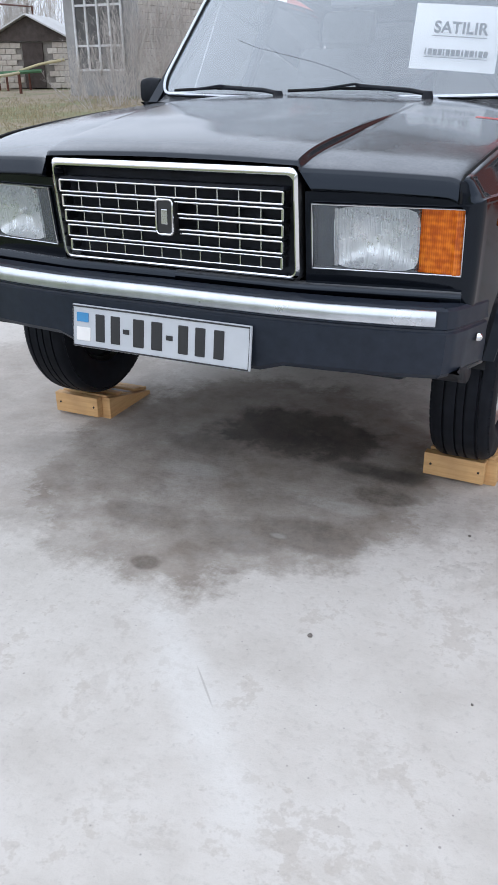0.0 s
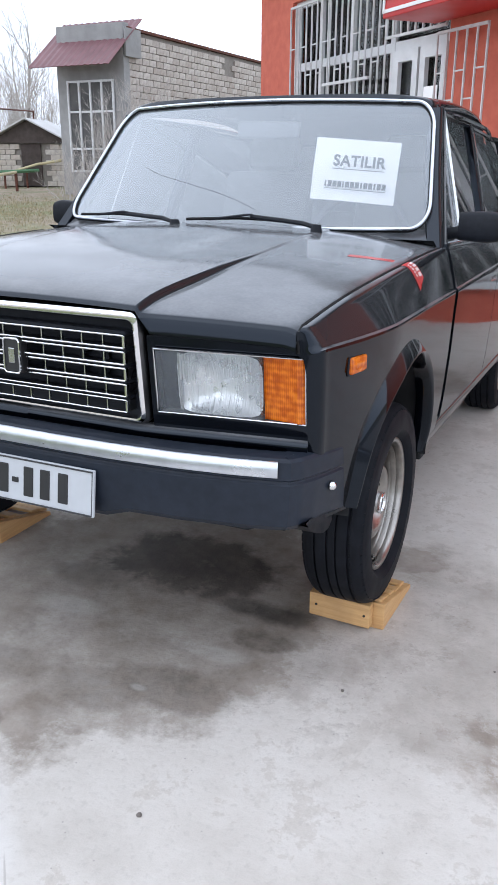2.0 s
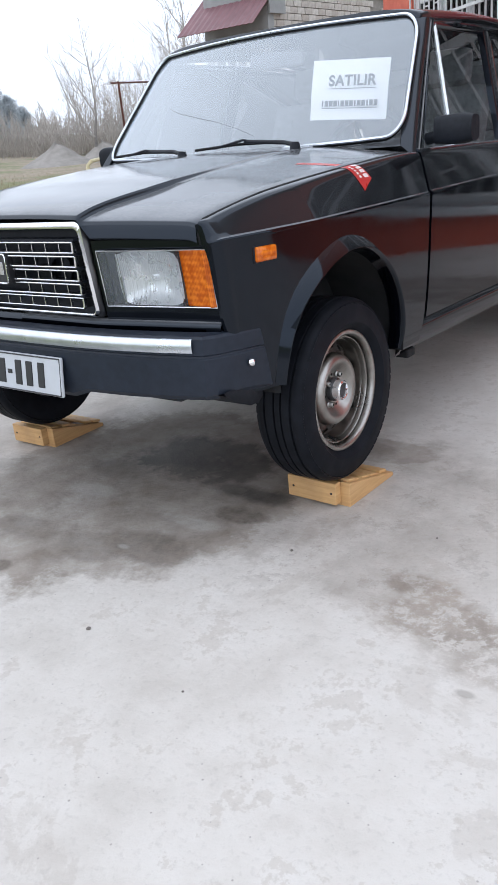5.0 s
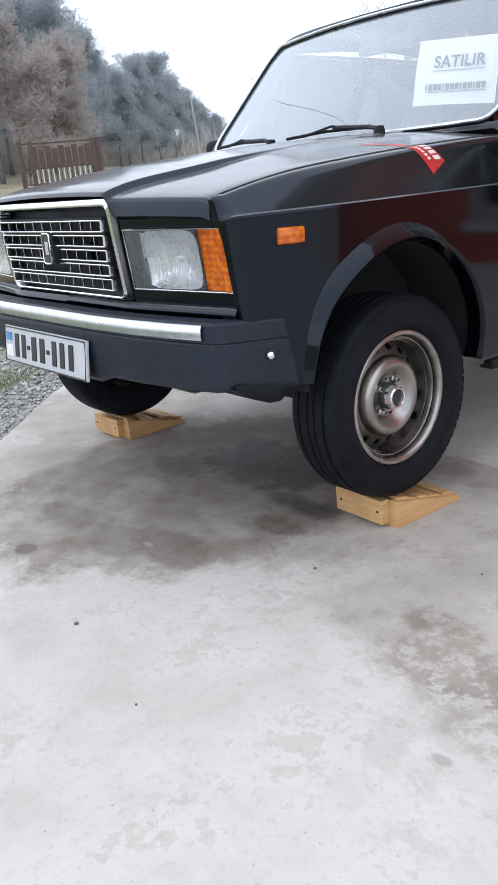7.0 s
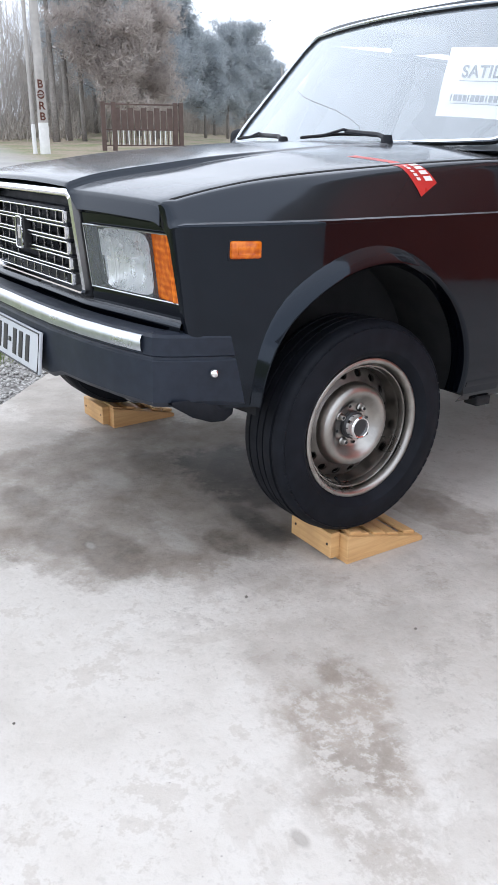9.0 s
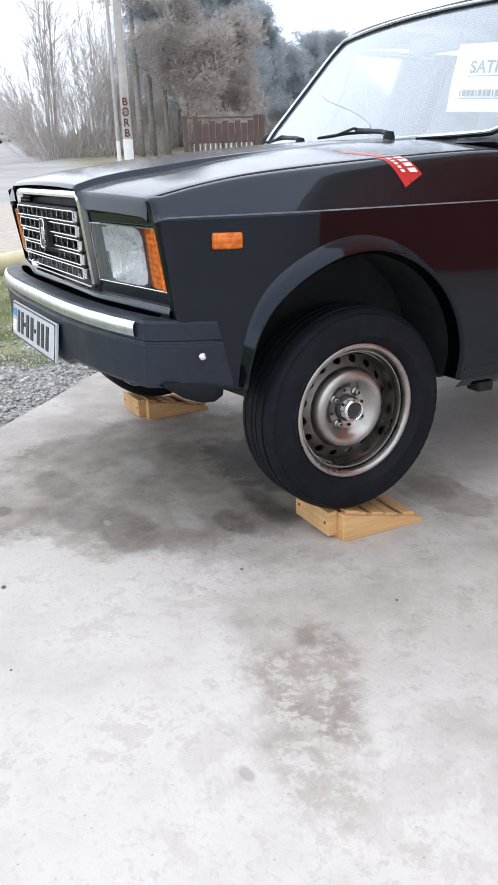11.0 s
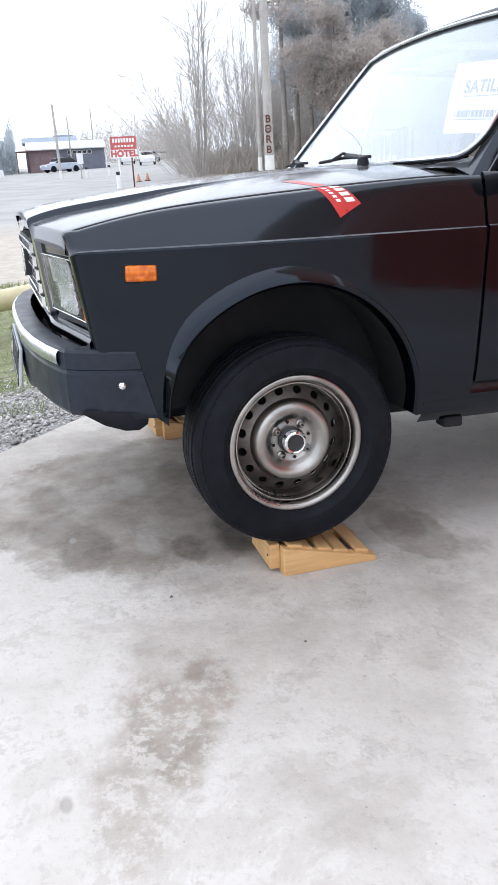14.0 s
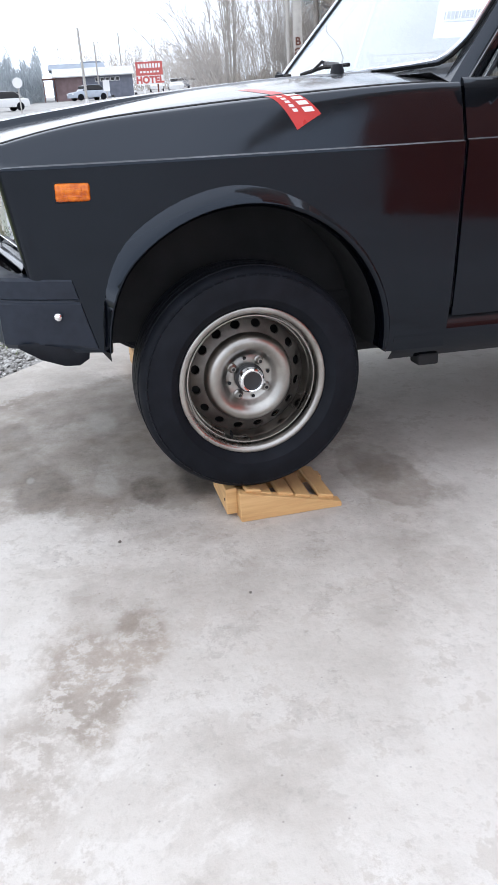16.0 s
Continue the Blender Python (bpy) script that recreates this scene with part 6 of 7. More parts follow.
def scrub(name, label, stops, height, seed, count, material, depth=5.0, fine=1.0):
    """A belt of dry undergrowth: upright stalks and slanting twigs along a line of bearings."""
    g = np.random.default_rng(seed)
    k = np.sort(g.random(count))
    az = np.interp(k, np.linspace(0, 1, len(stops)), [s[0] for s in stops])
    d = np.interp(k, np.linspace(0, 1, len(stops)), [s[1] for s in stops]) + g.normal(size=count) * depth
    x, y = 2.2 + d * np.sin(np.radians(bearing(az))), -1.3 + d * np.cos(np.radians(bearing(az)))
    lump = 0.75 + 0.25 * np.sin(az * 5.1 + seed) * np.cos(az * 2.3)
    h = height * lump * (0.35 + 0.65 * g.random(count))
    z0 = np.array([terrain(a, b) for a, b in zip(x, y)])
    z = z0 + h * g.random(count)
    p = np.stack([x, y, z], axis=1)
    u = unit(g.normal(size=(count, 3)) * 0.45 + np.array([0, 0, 1.0]))
    w = unit(np.cross(u, g.normal(size=(count, 3))))
    me = blade_mesh(p, u * fine * (0.22 + 0.25 * g.random((count, 1))), w * 0.03 * fine, name)
    me.materials.append(material)
    return tagged(new(name, me), label, "scrub", kind="stuff")


scrub("scrub", "belt of dry brown undergrowth behind the pine trunks", [(-72, 60), (-66, 74), (-60, 92), (-54, 125), (-50, 150)], 6.5, 31, 90000, HAZED_SCRUB, 4.0)
scrub("scrub", "low dry brush along the roadside trees", [(-77.5, 60), (-75, 56), (-72.5, 54), (-68.5, 56)], 1.9, 32, 15000, HAZED_SCRUB, 3.0)
scrub("scrub", "hazy far trees at the end of the road", [(-88, 190), (-84, 170), (-80, 150), (-77, 130)], 11.0, 33, 26000, HAZED_SCRUB, 8.0)
scrub("scrub", "dry brush in the yard behind the hut", [(-56, 62), (-48, 56), (-42, 52), (-34, 48)], 3.6, 34, 16000, HAZED_SCRUB, 3.0)
scrub("scrub", "low dry grass in the yard", [(-62, 22), (-52, 19), (-44, 20), (-30, 16)], 0.09, 35, 14000, DEAD_GRASS, 4.0, 0.2)

# concrete poles by the road
make_pole(-70.8, 33, 8.0, 0.19, 0.0, 1.1, "BƏRB")
make_pole(-71.45, 33.1, 8.0, 0.08, 0.12, 1.05)
make_pole(-85.5, 62, 5.2, 0.10, -0.5, 0.6)
make_pole(-84.9, 95, 5.6, 0.09, 0, 0.4)
make_pole(-83.4, 110, 7.0, 0.10, 0, 0.4)
make_pole(-54.8, 70, 6.0, 0.10, -0.75, 0.3)



def thicket(x, y, height, wide, stems, seed, label="thicket of thin leafless stems", lean_to=(0.0, 0.0), name="bare_bush", category="bush", stout=1.0):
    """Many thin stems from one foot, each with finer twigs."""
    rnd = random.Random(seed)
    t = thing(name, label, category, pose(x, y, terrain(x, y) - 0.1))
    thick, thin = bmesh.new(), bmesh.new()

    def rod(bm, pts, r0, r1):
        add_tube(bm, pts, r0, 3, False, r1, False)
    for i in range(stems):
        a = rnd.uniform(0, 2 * math.pi)
        out = rnd.random() ** 0.7 * wide
        foot = Vector((math.cos(a), math.sin(a), 0)) * out * 0.35
        h = height * rnd.uniform(0.55, 1.0) * (1 - 0.25 * out / max(wide, 0.01))
        tip = foot + Vector((math.cos(a) * out * 0.8 + lean_to[0] * h, math.sin(a) * out * 0.8 + lean_to[1] * h, h))
        pts = [foot.lerp(tip, k / 4) + Vector((rnd.gauss(0, 0.06), rnd.gauss(0, 0.06), 0)) * h * 0.12 * (k > 0) for k in range(5)]
        r = (0.006 + 0.0028 * h) * stout
        rod(thick, pts, r, r * 0.35)
        for k in range(14):
            f = rnd.uniform(0.2, 0.98)
            j = min(3, int(f * 4))
            b = pts[j].lerp(pts[j + 1], f * 4 - j)
            d = (tip - foot).normalized() * 0.9 + Vector((rnd.gauss(0, 0.5), rnd.gauss(0, 0.5), rnd.gauss(0.1, 0.25)))
            ln = h * rnd.uniform(0.12, 0.3)
            e = b + d.normalized() * ln
            m = b.lerp(e, 0.5) + Vector((rnd.gauss(0, 0.04), rnd.gauss(0, 0.04), 0.03)) * ln
            rod(thin, [b, m, e], r * 0.42, r * 0.15)
            for q in range(4):
                s = m.lerp(e, rnd.random())
                d2 = d.normalized() + Vector((rnd.gauss(0, 0.55), rnd.gauss(0, 0.55), rnd.gauss(0.1, 0.3)))
                rod(thin, [s, s + d2.normalized() * ln * rnd.uniform(0.3, 0.6)], r * 0.22, r * 0.1)
    tagged(part("branchwork", thick, TWIG, t), kind="stuff")
    tagged(part("brushwood", thin, TWIG, t), kind="stuff")
    return t


# bare trees and bushes along the road
for i, (az, d, h, w, n, ln) in enumerate([(-76.5, 46, 5.6, 2.6, 9, (-0.05, -0.62)), (-76.3, 48, 3.4, 2.2, 12, (-0.1, -0.5)), (-75.8, 48, 5.0, 2.6, 26, (0, -0.30)), (-74.4, 50, 7.0, 2.8, 24, (0, -0.1)), (-77.4, 52, 2.6, 2.0, 16, (0, -0.3)), (-72.8, 52, 9.5, 2.6, 30, (0, 0)), (-71.8, 56, 9.5, 2.8, 30, (0, 0)), (-70.4, 58, 9.0, 2.8, 26, (0, 0)), (-73.4, 60, 9.0, 3.2, 28, (0, 0)),
                                          (-71.8, 58, 6.0, 3.0, 26, (0, 0)), (-70.6, 54, 4.0, 3.0, 26, (0, 0)), (-69.0, 56, 3.4, 3.0, 24, (0, 0)), (-76.8, 66, 6.0, 3.0, 24, (0, 0)), (-80.6, 130, 7.0, 6.0, 22, (0, 0)), (-82.8, 150, 9.0, 6.0, 22, (0, 0)), (-84.0, 140, 8, 6, 18, (0, 0))]):
    x, y = polar(az, d)
    thicket(x, y, h, w, n, 200 + i, lean_to=ln, stout=2.0 if ln[1] < -0.6 else 1.0)
tx, ty = polar(-75.9, 47)
thicket(tx, ty, 13.5, 0.9, 9, 255, "tall leafless poplar with upright branches", (0.0, 0.0), "bare_tree", "tree", 1.8)
for i, (az, d, h, w, n) in enumerate([(-49.6, 62, 5, 3, 22), (-47.8, 56, 6, 2.5, 24), (-46.2, 48, 5.5, 2.0, 24), (-44.6, 52, 6.0, 2.6, 26), (-43.0, 46, 5.5, 2.4, 26), (-41.4, 48, 7.0, 2.6, 30), (-39.8, 46, 6.0, 2.6, 28), (-51.5, 90, 5, 5, 20), (-45.4, 70, 6, 4, 24), (-42.2, 66, 7, 4, 24)]):
    x, y = polar(az, d, 1.67, -2.1)
    thicket(x, y, h, w, n, 300 + i)
for i, (az, d, h, w, n) in enumerate([(-34.6, 24.5, 3.2, 1.0, 18), (-33.4, 25, 3.6, 1.0, 18), (-35.6, 22, 2.4, 1.2, 20), (-32.2, 24, 3.4, 1.0, 16), (-37.0, 21, 1.5, 1.2, 18), (-30.8, 24, 3.0, 1.0, 16), (-33.0, 20, 1.5, 1.5, 20), (-38.4, 24, 1.6, 1.0, 14)]):
    x, y = polar(az, d, 1.2, -2.2)
    thicket(x, y, h, w, n, 400 + i)
ux_, uy_ = polar(-47.6, 38, 1.67, -2.1)
branch_tree("bare_tree", "slender leafless tree in the yard", ux_, uy_, 6.5, 0.7, 77, TWIG, 4, 0.08)
ux_, uy_ = polar(-41.6, 38, 1.67, -2.1)
branch_tree("bare_tree", "leafless tree behind the hut", ux_, uy_, 7.5, 0.6, 78, TWIG, 4, 0.10)


# ---- loose gravel and grass beside the slab ----
def beyond_slab(x, y):
    """How far a place lies outside the slab's slanting edge."""
    edge = np.interp(y, [-5.2, -2.4, -0.86, 0.08, 3.6], [2.5, 0.6, -0.66, -1.62, -3.9])
    return edge - x


def loose_gravel(count, seed):
    g = np.random.default_rng(seed)
    x, y = g.uniform(-4.6, 1.2, count * 3), g.uniform(-3.2, 1.6, count * 3)
    out = beyond_slab(x, y)
    keep = (out > 0.02) & (out < 2.0) & (g.random(count * 3) < np.exp(-out * 0.7) + 0.12)
    x, y = x[keep][:count], y[keep][:count]
    n = len(x)
    s = 0.007 + 0.012 * g.random(n) ** 2
    corners = np.array([(1, 0, 0), (0, 1, 0), (-1, 0, 0), (0, -1, 0), (0, 0, 0.75), (0, 0, -0.75)])
    v = corners[None] * s[:, None, None] * g.uniform(0.7, 1.4, (n, 6, 1)) + g.normal(size=(n, 6, 3)) * 0.12 * s[:, None, None]
    a = g.random(n) * 2 * math.pi
    c, q = np.cos(a)[:, None], np.sin(a)[:, None]
    v = np.stack([v[:, :, 0] * c - v[:, :, 1] * q, v[:, :, 0] * q + v[:, :, 1] * c, v[:, :, 2]], axis=2)
    z = np.array([rise(i, j) - 0.06 + 0.04 * noise.noise((i * 0.9, j * 0.9, 0.3)) * (i < -1.0) for i, j in zip(x, y)])
    v += np.stack([x, y, z + 0.3 * s], axis=1)[:, None, :]
    tri = np.array([(0, 1, 4), (1, 2, 4), (2, 3, 4), (3, 0, 4), (1, 0, 5), (2, 1, 5), (3, 2, 5), (0, 3, 5)])
    f = (tri[None] + 6 * np.arange(n)[:, None, None]).reshape(-1)
    me = bpy.data.meshes.new("gravel")
    me.vertices.add(6 * n)
    me.vertices.foreach_set("co", v.ravel())
    me.loops.add(len(f))
    me.loops.foreach_set("vertex_index", f.astype(np.int32))
    me.polygons.add(len(f) // 3)
    me.polygons.foreach_set("loop_start", np.arange(0, len(f), 3, dtype=np.int32))
    me.update(calc_edges=True)
    me.materials.append(STONES)
    return tagged(new("gravel", me), "loose grey gravel along the slab edge", "gravel", kind="stuff")


def grass_patch(count, seed):
    g = np.random.default_rng(seed)
    foot = np.stack([g.uniform(-7.5, 0.4, 420), g.uniform(-4.0, 2.5, 420)], axis=1)
    out = beyond_slab(foot[:, 0], foot[:, 1])
    foot = foot[(out > 0.55)]
    f = foot[g.integers(0, len(foot), count)] + g.normal(size=(count, 2)) * 0.09
    z = np.array([rise(i, j) - 0.06 + 0.04 * noise.noise((i * 0.9, j * 0.9, 0.3)) * (i < -1.0) for i, j in f])
    long = 0.018 + 0.03 * g.random((count, 1))
    u = unit(g.normal(size=(count, 3)) * 0.55 + np.array([0, 0, 1.0]))
    w = unit(np.cross(u, g.normal(size=(count, 3))))
    p = np.column_stack([f, z]) + u * long * 0.9
    me = blade_mesh(p, u * long, w * 0.0022, "grass")
    me.materials.append(GRASS)
    return tagged(new("grass", me), "thin dry grass tufts beyond the gravel", "grass", kind="stuff")


loose_gravel(9000, 41)
grass_patch(26000, 42)


def pebble(x, y, r, seed):
    rnd = random.Random(seed)
    bm = bmesh.new()
    bmesh.ops.create_icosphere(bm, subdivisions=2, radius=r)
    for v in bm.verts:
        v.co *= 1 + 0.25 * noise.noise(v.co * (1.2 / r) + Vector((seed, 0, 0)))
        v.co.z *= 0.7
    ob = part("pebble", bm, PEBBLE, None, "", True)
    ob.matrix_basis = pose(x, y, r * 0.45, 0, 0, rnd.uniform(0, 360))
    return tagged(ob, "small dark stone chip lying on the concrete", "pebble", "stone chips")


PEBBLE = simple("dark_stone", (0.17, 0.15, 0.135), 0.85, 0.0, 0.25, 60, 0.3, 0.002)
for i, (x, y, r) in enumerate([(0.533, -0.934, 0.006), (0.91, -1.0, 0.003), (0.78, -0.36, 0.0045), (1.12, -0.11, 0.0035)]):
    pebble(x, y, r, 500 + i)


def block_wall(parent, x0, x1, y, z0, z1, material, bw=0.39, bh=0.19, depth=0.2, skip=(), slope=None):
    """Courses of single blocks with recessed joints, in the parent's xz plane, facing -y."""
    shared = {}

    def mesh(w):
        key = round(w, 2)
        if key not in shared:
            bm = box(0, w - 0.018, 0, 0.06, 0, bh - 0.018, None, 0.006)
            me = bpy.data.meshes.new("block")
            bm.to_mesh(me)
            bm.free()
            me.materials.append(material)
            shared[key] = me
        return shared[key]
    for r in range(int((z1 - z0) / bh)):
        z = z0 + r * bh
        x = x0 - (bw / 2 if r % 2 else 0)
        while x < x1 - 0.05:
            a, b = max(x, x0), min(x + bw, x1)
            x += bw
            if slope and z + bh > slope(0.5 * (a + b)):
                continue
            if any(a < s1 and b > s0 and z < t1 and z + bh > t0 for s0, s1, t0, t1 in skip):
                continue
            if b - a < 0.1:
                continue
            o = new("block", mesh(b - a))
            o.parent = parent
            o.location = (a, y + random.uniform(-0.008, 0.008), z)


# ---- unfinished block house with a maroon lean-to roof ----
hx, hy = -12.81, 19.83
house = thing("block_house", "unfinished pale block building with a maroon metal canopy", "building", pose(hx, hy, 0.68, 0, 0, 88.7))
part("core_wall", box(0.02, 9.4, 0.08, 2.4, -0.5, 4.28), MORTAR, house)
part("coping", box(-0.05, 9.5, -0.03, 2.45, 4.29, 4.36), RUST, house)
block_wall(house, 0.0, 9.4, 0.02, 0.0, 4.28, BLOCK_MATERIAL, skip=[(6.2, 6.6, 3.7, 4.3)])
part("front_bay", box(-0.30, 0.0, -0.02, 2.42, -0.5, 3.75), SLAB_GREY, house, "grey rendered front bay")
part("gable_board", box(-0.25, 0.05, 0.0, 2.4, 3.76, 4.45), SLAB_GREY, house)


def ribbed_roof():
    rows = []
    for u in np.linspace(0, 1, 5):
        rows.append([(lerp(-1.25, 0.55, u), lerp(-0.15, 2.72, v), lerp(3.25, 4.62, u) + (0.02 if k % 2 else 0.0)) for k, v in enumerate(np.linspace(0, 1, 26))])
    bm = grid(rows)
    bmesh.ops.recalc_face_normals(bm, faces=bm.faces)
    return solid(bm, 0.02)


part("canopy_roof", ribbed_roof(), ROOF_PURPLE, house, "maroon ribbed metal canopy")
part("canopy_side", box(-0.3, 0.5, -0.12, -0.06, 3.55, 4.3), SLAB_GREY, house)
lamp_bulb = part("yard_lamp", lathe([(0.0, 0.07), (0.06, 0.03), (0.07, 0.0), (0.04, -0.05), (0.0, -0.06)], 12), SIGN_WHITE, house, "", True)
lamp_bulb.matrix_basis = pose(-0.5, 2.3, 3.45)
fr = part("bay_window", box(-0.34, -0.30, 0.35, 2.0, 0.35, 2.95), INSIDE, house, "tall dark window with pale bars")
for k in range(5):
    y0 = 0.35 + 1.65 * k / 4
    part("window_bar", box(-0.39, -0.345, y0 - 0.03, y0 + 0.03, 0.35, 2.95), WHITE_PVC, fr)
for z in (0.35, 1.0, 2.05, 2.89):
    part("window_rail", box(-0.38, -0.345, 0.35, 2.0, z, z + 0.06), WHITE_PVC, fr)

# ---- small block hut ----
ux, uy = polar(-43.6, 34, 1.67, -2.1)
hut = thing("block_hut", "small hut of pale blocks under a low pitched roof", "hut", pose(ux, uy, terrain(ux, uy) + 0.05, 0, 0, 20))
part("hut_core", box(0.06, 2.6, 0.08, 2.2, 0, 1.55), MORTAR, hut)
block_wall(hut, 0.0, 2.7, 0.02, 0.0, 1.55, BRICK_LIGHT, skip=[(1.0, 1.8, 0, 1.55)])
part("hut_door", box(1.02, 1.78, 0.0, 0.06, 0.0, 1.5), DARK_WOOD, hut)


def hut_gable():
    bm = bmesh.new()
    pts = [(-0.25, 1.55), (2.95, 1.55), (1.35, 2.35)]
    a = [bm.verts.new((x, -0.1, z)) for x, z in pts]
    b = [bm.verts.new((x, 0.0, z)) for x, z in pts]
    bm.faces.new(a)
    bm.faces.new(b[::-1])
    for i in range(3):
        j = (i + 1) % 3
        bm.faces.new((a[i], b[i], b[j], a[j]))
    bmesh.ops.recalc_face_normals(bm, faces=bm.faces)
    return bm


PALE_SHEET = simple("pale_roof_sheet", (0.55, 0.55, 0.55), 0.6, 0.0, 0.12, 4, 0.1, 0.005)
part("gable", hut_gable(), DARK_WOOD, hut)
for s in (-1, 1):
    bm = bmesh.new()
    add_box(bm, 0, 1.95, -0.35, 2.6, 0, 0.05, pose(1.35, 0, 2.38, 0, 0, 0) @ Matrix.Diagonal((s, 1, 1, 1)) @ pose(0, 0, 0, 0, 26.5, 0))
    bmesh.ops.recalc_face_normals(bm, faces=bm.faces)
    part("roof_side", bm, PALE_SHEET, hut)

# ---- yard clutter: frame, pipes, bench, gas box, mounds ----


def yard(az, d):
    x, y = polar(az, d, 1.67, -2.1)
    return x, y, terrain(x, y)


a, b = yard(-45.4, 26), yard(-41.0, 38)
fr = thing("steel_frame", "rusty steel goal-like frame in the yard", "frame", pose(0, 0, 0))
part("post", tube([(a[0], a[1], a[2] - 0.2), (a[0], a[1], 2.85)], 0.032, 8), RUST, fr)
part("post", tube([(b[0], b[1], b[2] - 0.2), (b[0], b[1], 3.4)], 0.035, 8), RUST, fr)
part("crossbar", tube([(a[0] - 0.3, a[1], 2.82), (b[0], b[1], 3.37)], 0.028, 8), RUST, fr)

p0, p1 = yard(-48.1, 22), yard(-42.5, 30)
gp = thing("gas_pipe", "pale yellow gas pipe on low supports", "pipe", pose(0, 0, 0))
part("pipe_run", tube([(p0[0], p0[1], p0[2] - 0.2), (p0[0], p0[1], p0[2] + 0.42), (p0[0] + 0.08, p0[1] + 0.06, p0[2] + 0.52), (p1[0], p1[1], p1[2] + 0.62)], 0.048, 10), YELLOW_PIPE, gp, "", True)
part("support", tube([(p1[0], p1[1], p1[2] - 0.1), (p1[0], p1[1], p1[2] + 0.58)], 0.05, 8), RUST, gp)
b0, b1 = yard(-45.0, 32), yard(-41.0, 33)
bench = thing("bench", "long low bench with a green plank", "bench", pose(0, 0, 0))
part("seat", tube([(b0[0], b0[1], b0[2] + 0.55), (b1[0], b1[1], b1[2] + 0.62)], 0.07, 6), GREEN_PAINT, bench)
for t in (0.1, 0.45, 0.8):
    x, y = lerp(b0[0], b1[0], t), lerp(b0[1], b1[1], t)
    part("leg", tube([(x, y, terrain(x, y) - 0.1), (x, y, terrain(x, y) + 0.56)], 0.04, 6), RUST, bench)
gx, gy_, gz = yard(-44.1, 33)
cab = thing("gas_cabinet", "pale yellow metal gas cabinet on legs", "cabinet", pose(gx, gy_, gz, 0, 0, 30))
part("body", box(-0.28, 0.28, -0.2, 0.2, 0.25, 0.95, None, 0.02), YELLOW_PIPE, cab)
part("lid", box(-0.32, 0.32, -0.24, 0.24, 0.95, 1.0, None, 0.01), YELLOW_PIPE, cab)
for x in (-0.28, 0.28):
    part("leg", box(x - 0.03, x + 0.03, -0.03, 0.03, -0.1, 0.25), RUST, cab)
part("riser", tube([(0.55, 0, -0.1), (0.55, 0, 0.5), (1.7, 0.4, 0.85), (2.6, 0.6, 1.0)], 0.05, 8), YELLOW_PIPE, cab, "", True)
EARTH = simple("heaped_earth", (0.27, 0.25, 0.23), 0.95, 0.0, 0.2, 3, 0.5, 0.03)
for az, d, r, h in ((-47.2, 38, 1.9, 0.95), (-50.2, 36, 2.2, 1.0), (-56.4, 44, 1.8, 0.45)):
    x, y, z = yard(az, d)
    rows = []
    for i in range(8):
        t = i / 7
        rows.append([(r * t * math.cos(a) * (1 + 0.12 * noise.noise((3 * math.cos(a), 3 * math.sin(a), az))), r * t * math.sin(a), h * (1 - t) ** 1.3 * (1 + 0.2 * noise.noise((t * 3, a, d))) - 0.1) for a in np.linspace(0, 2 * math.pi, 24, endpoint=False)])
    bm = grid(rows, closed=True)
    bmesh.ops.remove_doubles(bm, verts=bm.verts, dist=1e-4)
    bmesh.ops.recalc_face_normals(bm, faces=bm.faces)
    md = tagged(part("earth_mound", bm, EARTH, None, "", True), "low heap of grey earth in the yard", "mound")
    md.matrix_basis = pose(x, y, z)
# pipe nearer the road, beside the grass
np_ = thing("ground_pipe", "thick pale yellow pipe lying beside the grass", "pipe", pose(0, 0, 0))
part("pipe_run", tube([(-3.6, -1.7, 0.22), (-3.9, -0.6, 0.26), (-4.4, 0.6, 0.33), (-4.75, 1.5, 0.38)], 0.085, 14), YELLOW_PIPE, np_, "", True)
for x, y in ((-3.62, -1.55), (-4.6, 1.1)):
    part("support", tube([(x, y, -0.1), (x, y, 0.25)], 0.04, 8), RUST, np_)

# ---- brown gate panel by the pines ----
f0, f1 = polar(-66.9, 36, 2.22, -1.33), polar(-61.8, 37, 2.22, -1.33)
ang = math.degrees(math.atan2(f1[1] - f0[1], f1[0] - f0[0]))
L = math.hypot(f1[0] - f0[0], f1[1] - f0[1])
gate = thing("metal_gate", "brown welded gate panel standing by the road", "gate", pose(f0[0], f0[1], terrain(*f0) + 0.14, 0, 0, ang))
for x in (0.0, 0.45, L - 0.25, L):
    part("post", box(x - 0.09, x + 0.09, -0.05, 0.05, -0.3, 1.72), FENCE_BROWN, gate)
for z in (0.0, 0.62, 1.6):
    part("rail", box(0, L, -0.025, 0.025, z, z + 0.06), FENCE_BROWN, gate)
for k in range(26):
    x = 0.25 + (L - 0.5) * k / 25
    part("slat", box(x - 0.018, x + 0.018, -0.015, 0.015, 0.06, 0.62), WHITEWASH if k % 2 else FENCE_BROWN, gate)
for k in range(9):
    x = 0.6 + (L - 1.1) * k / 8
    part("upper_slat", box(x - 0.12, x + 0.12, -0.012, 0.012, 0.68, 1.5 - 0.1 * (k % 2)), FENCE_BROWN, gate)

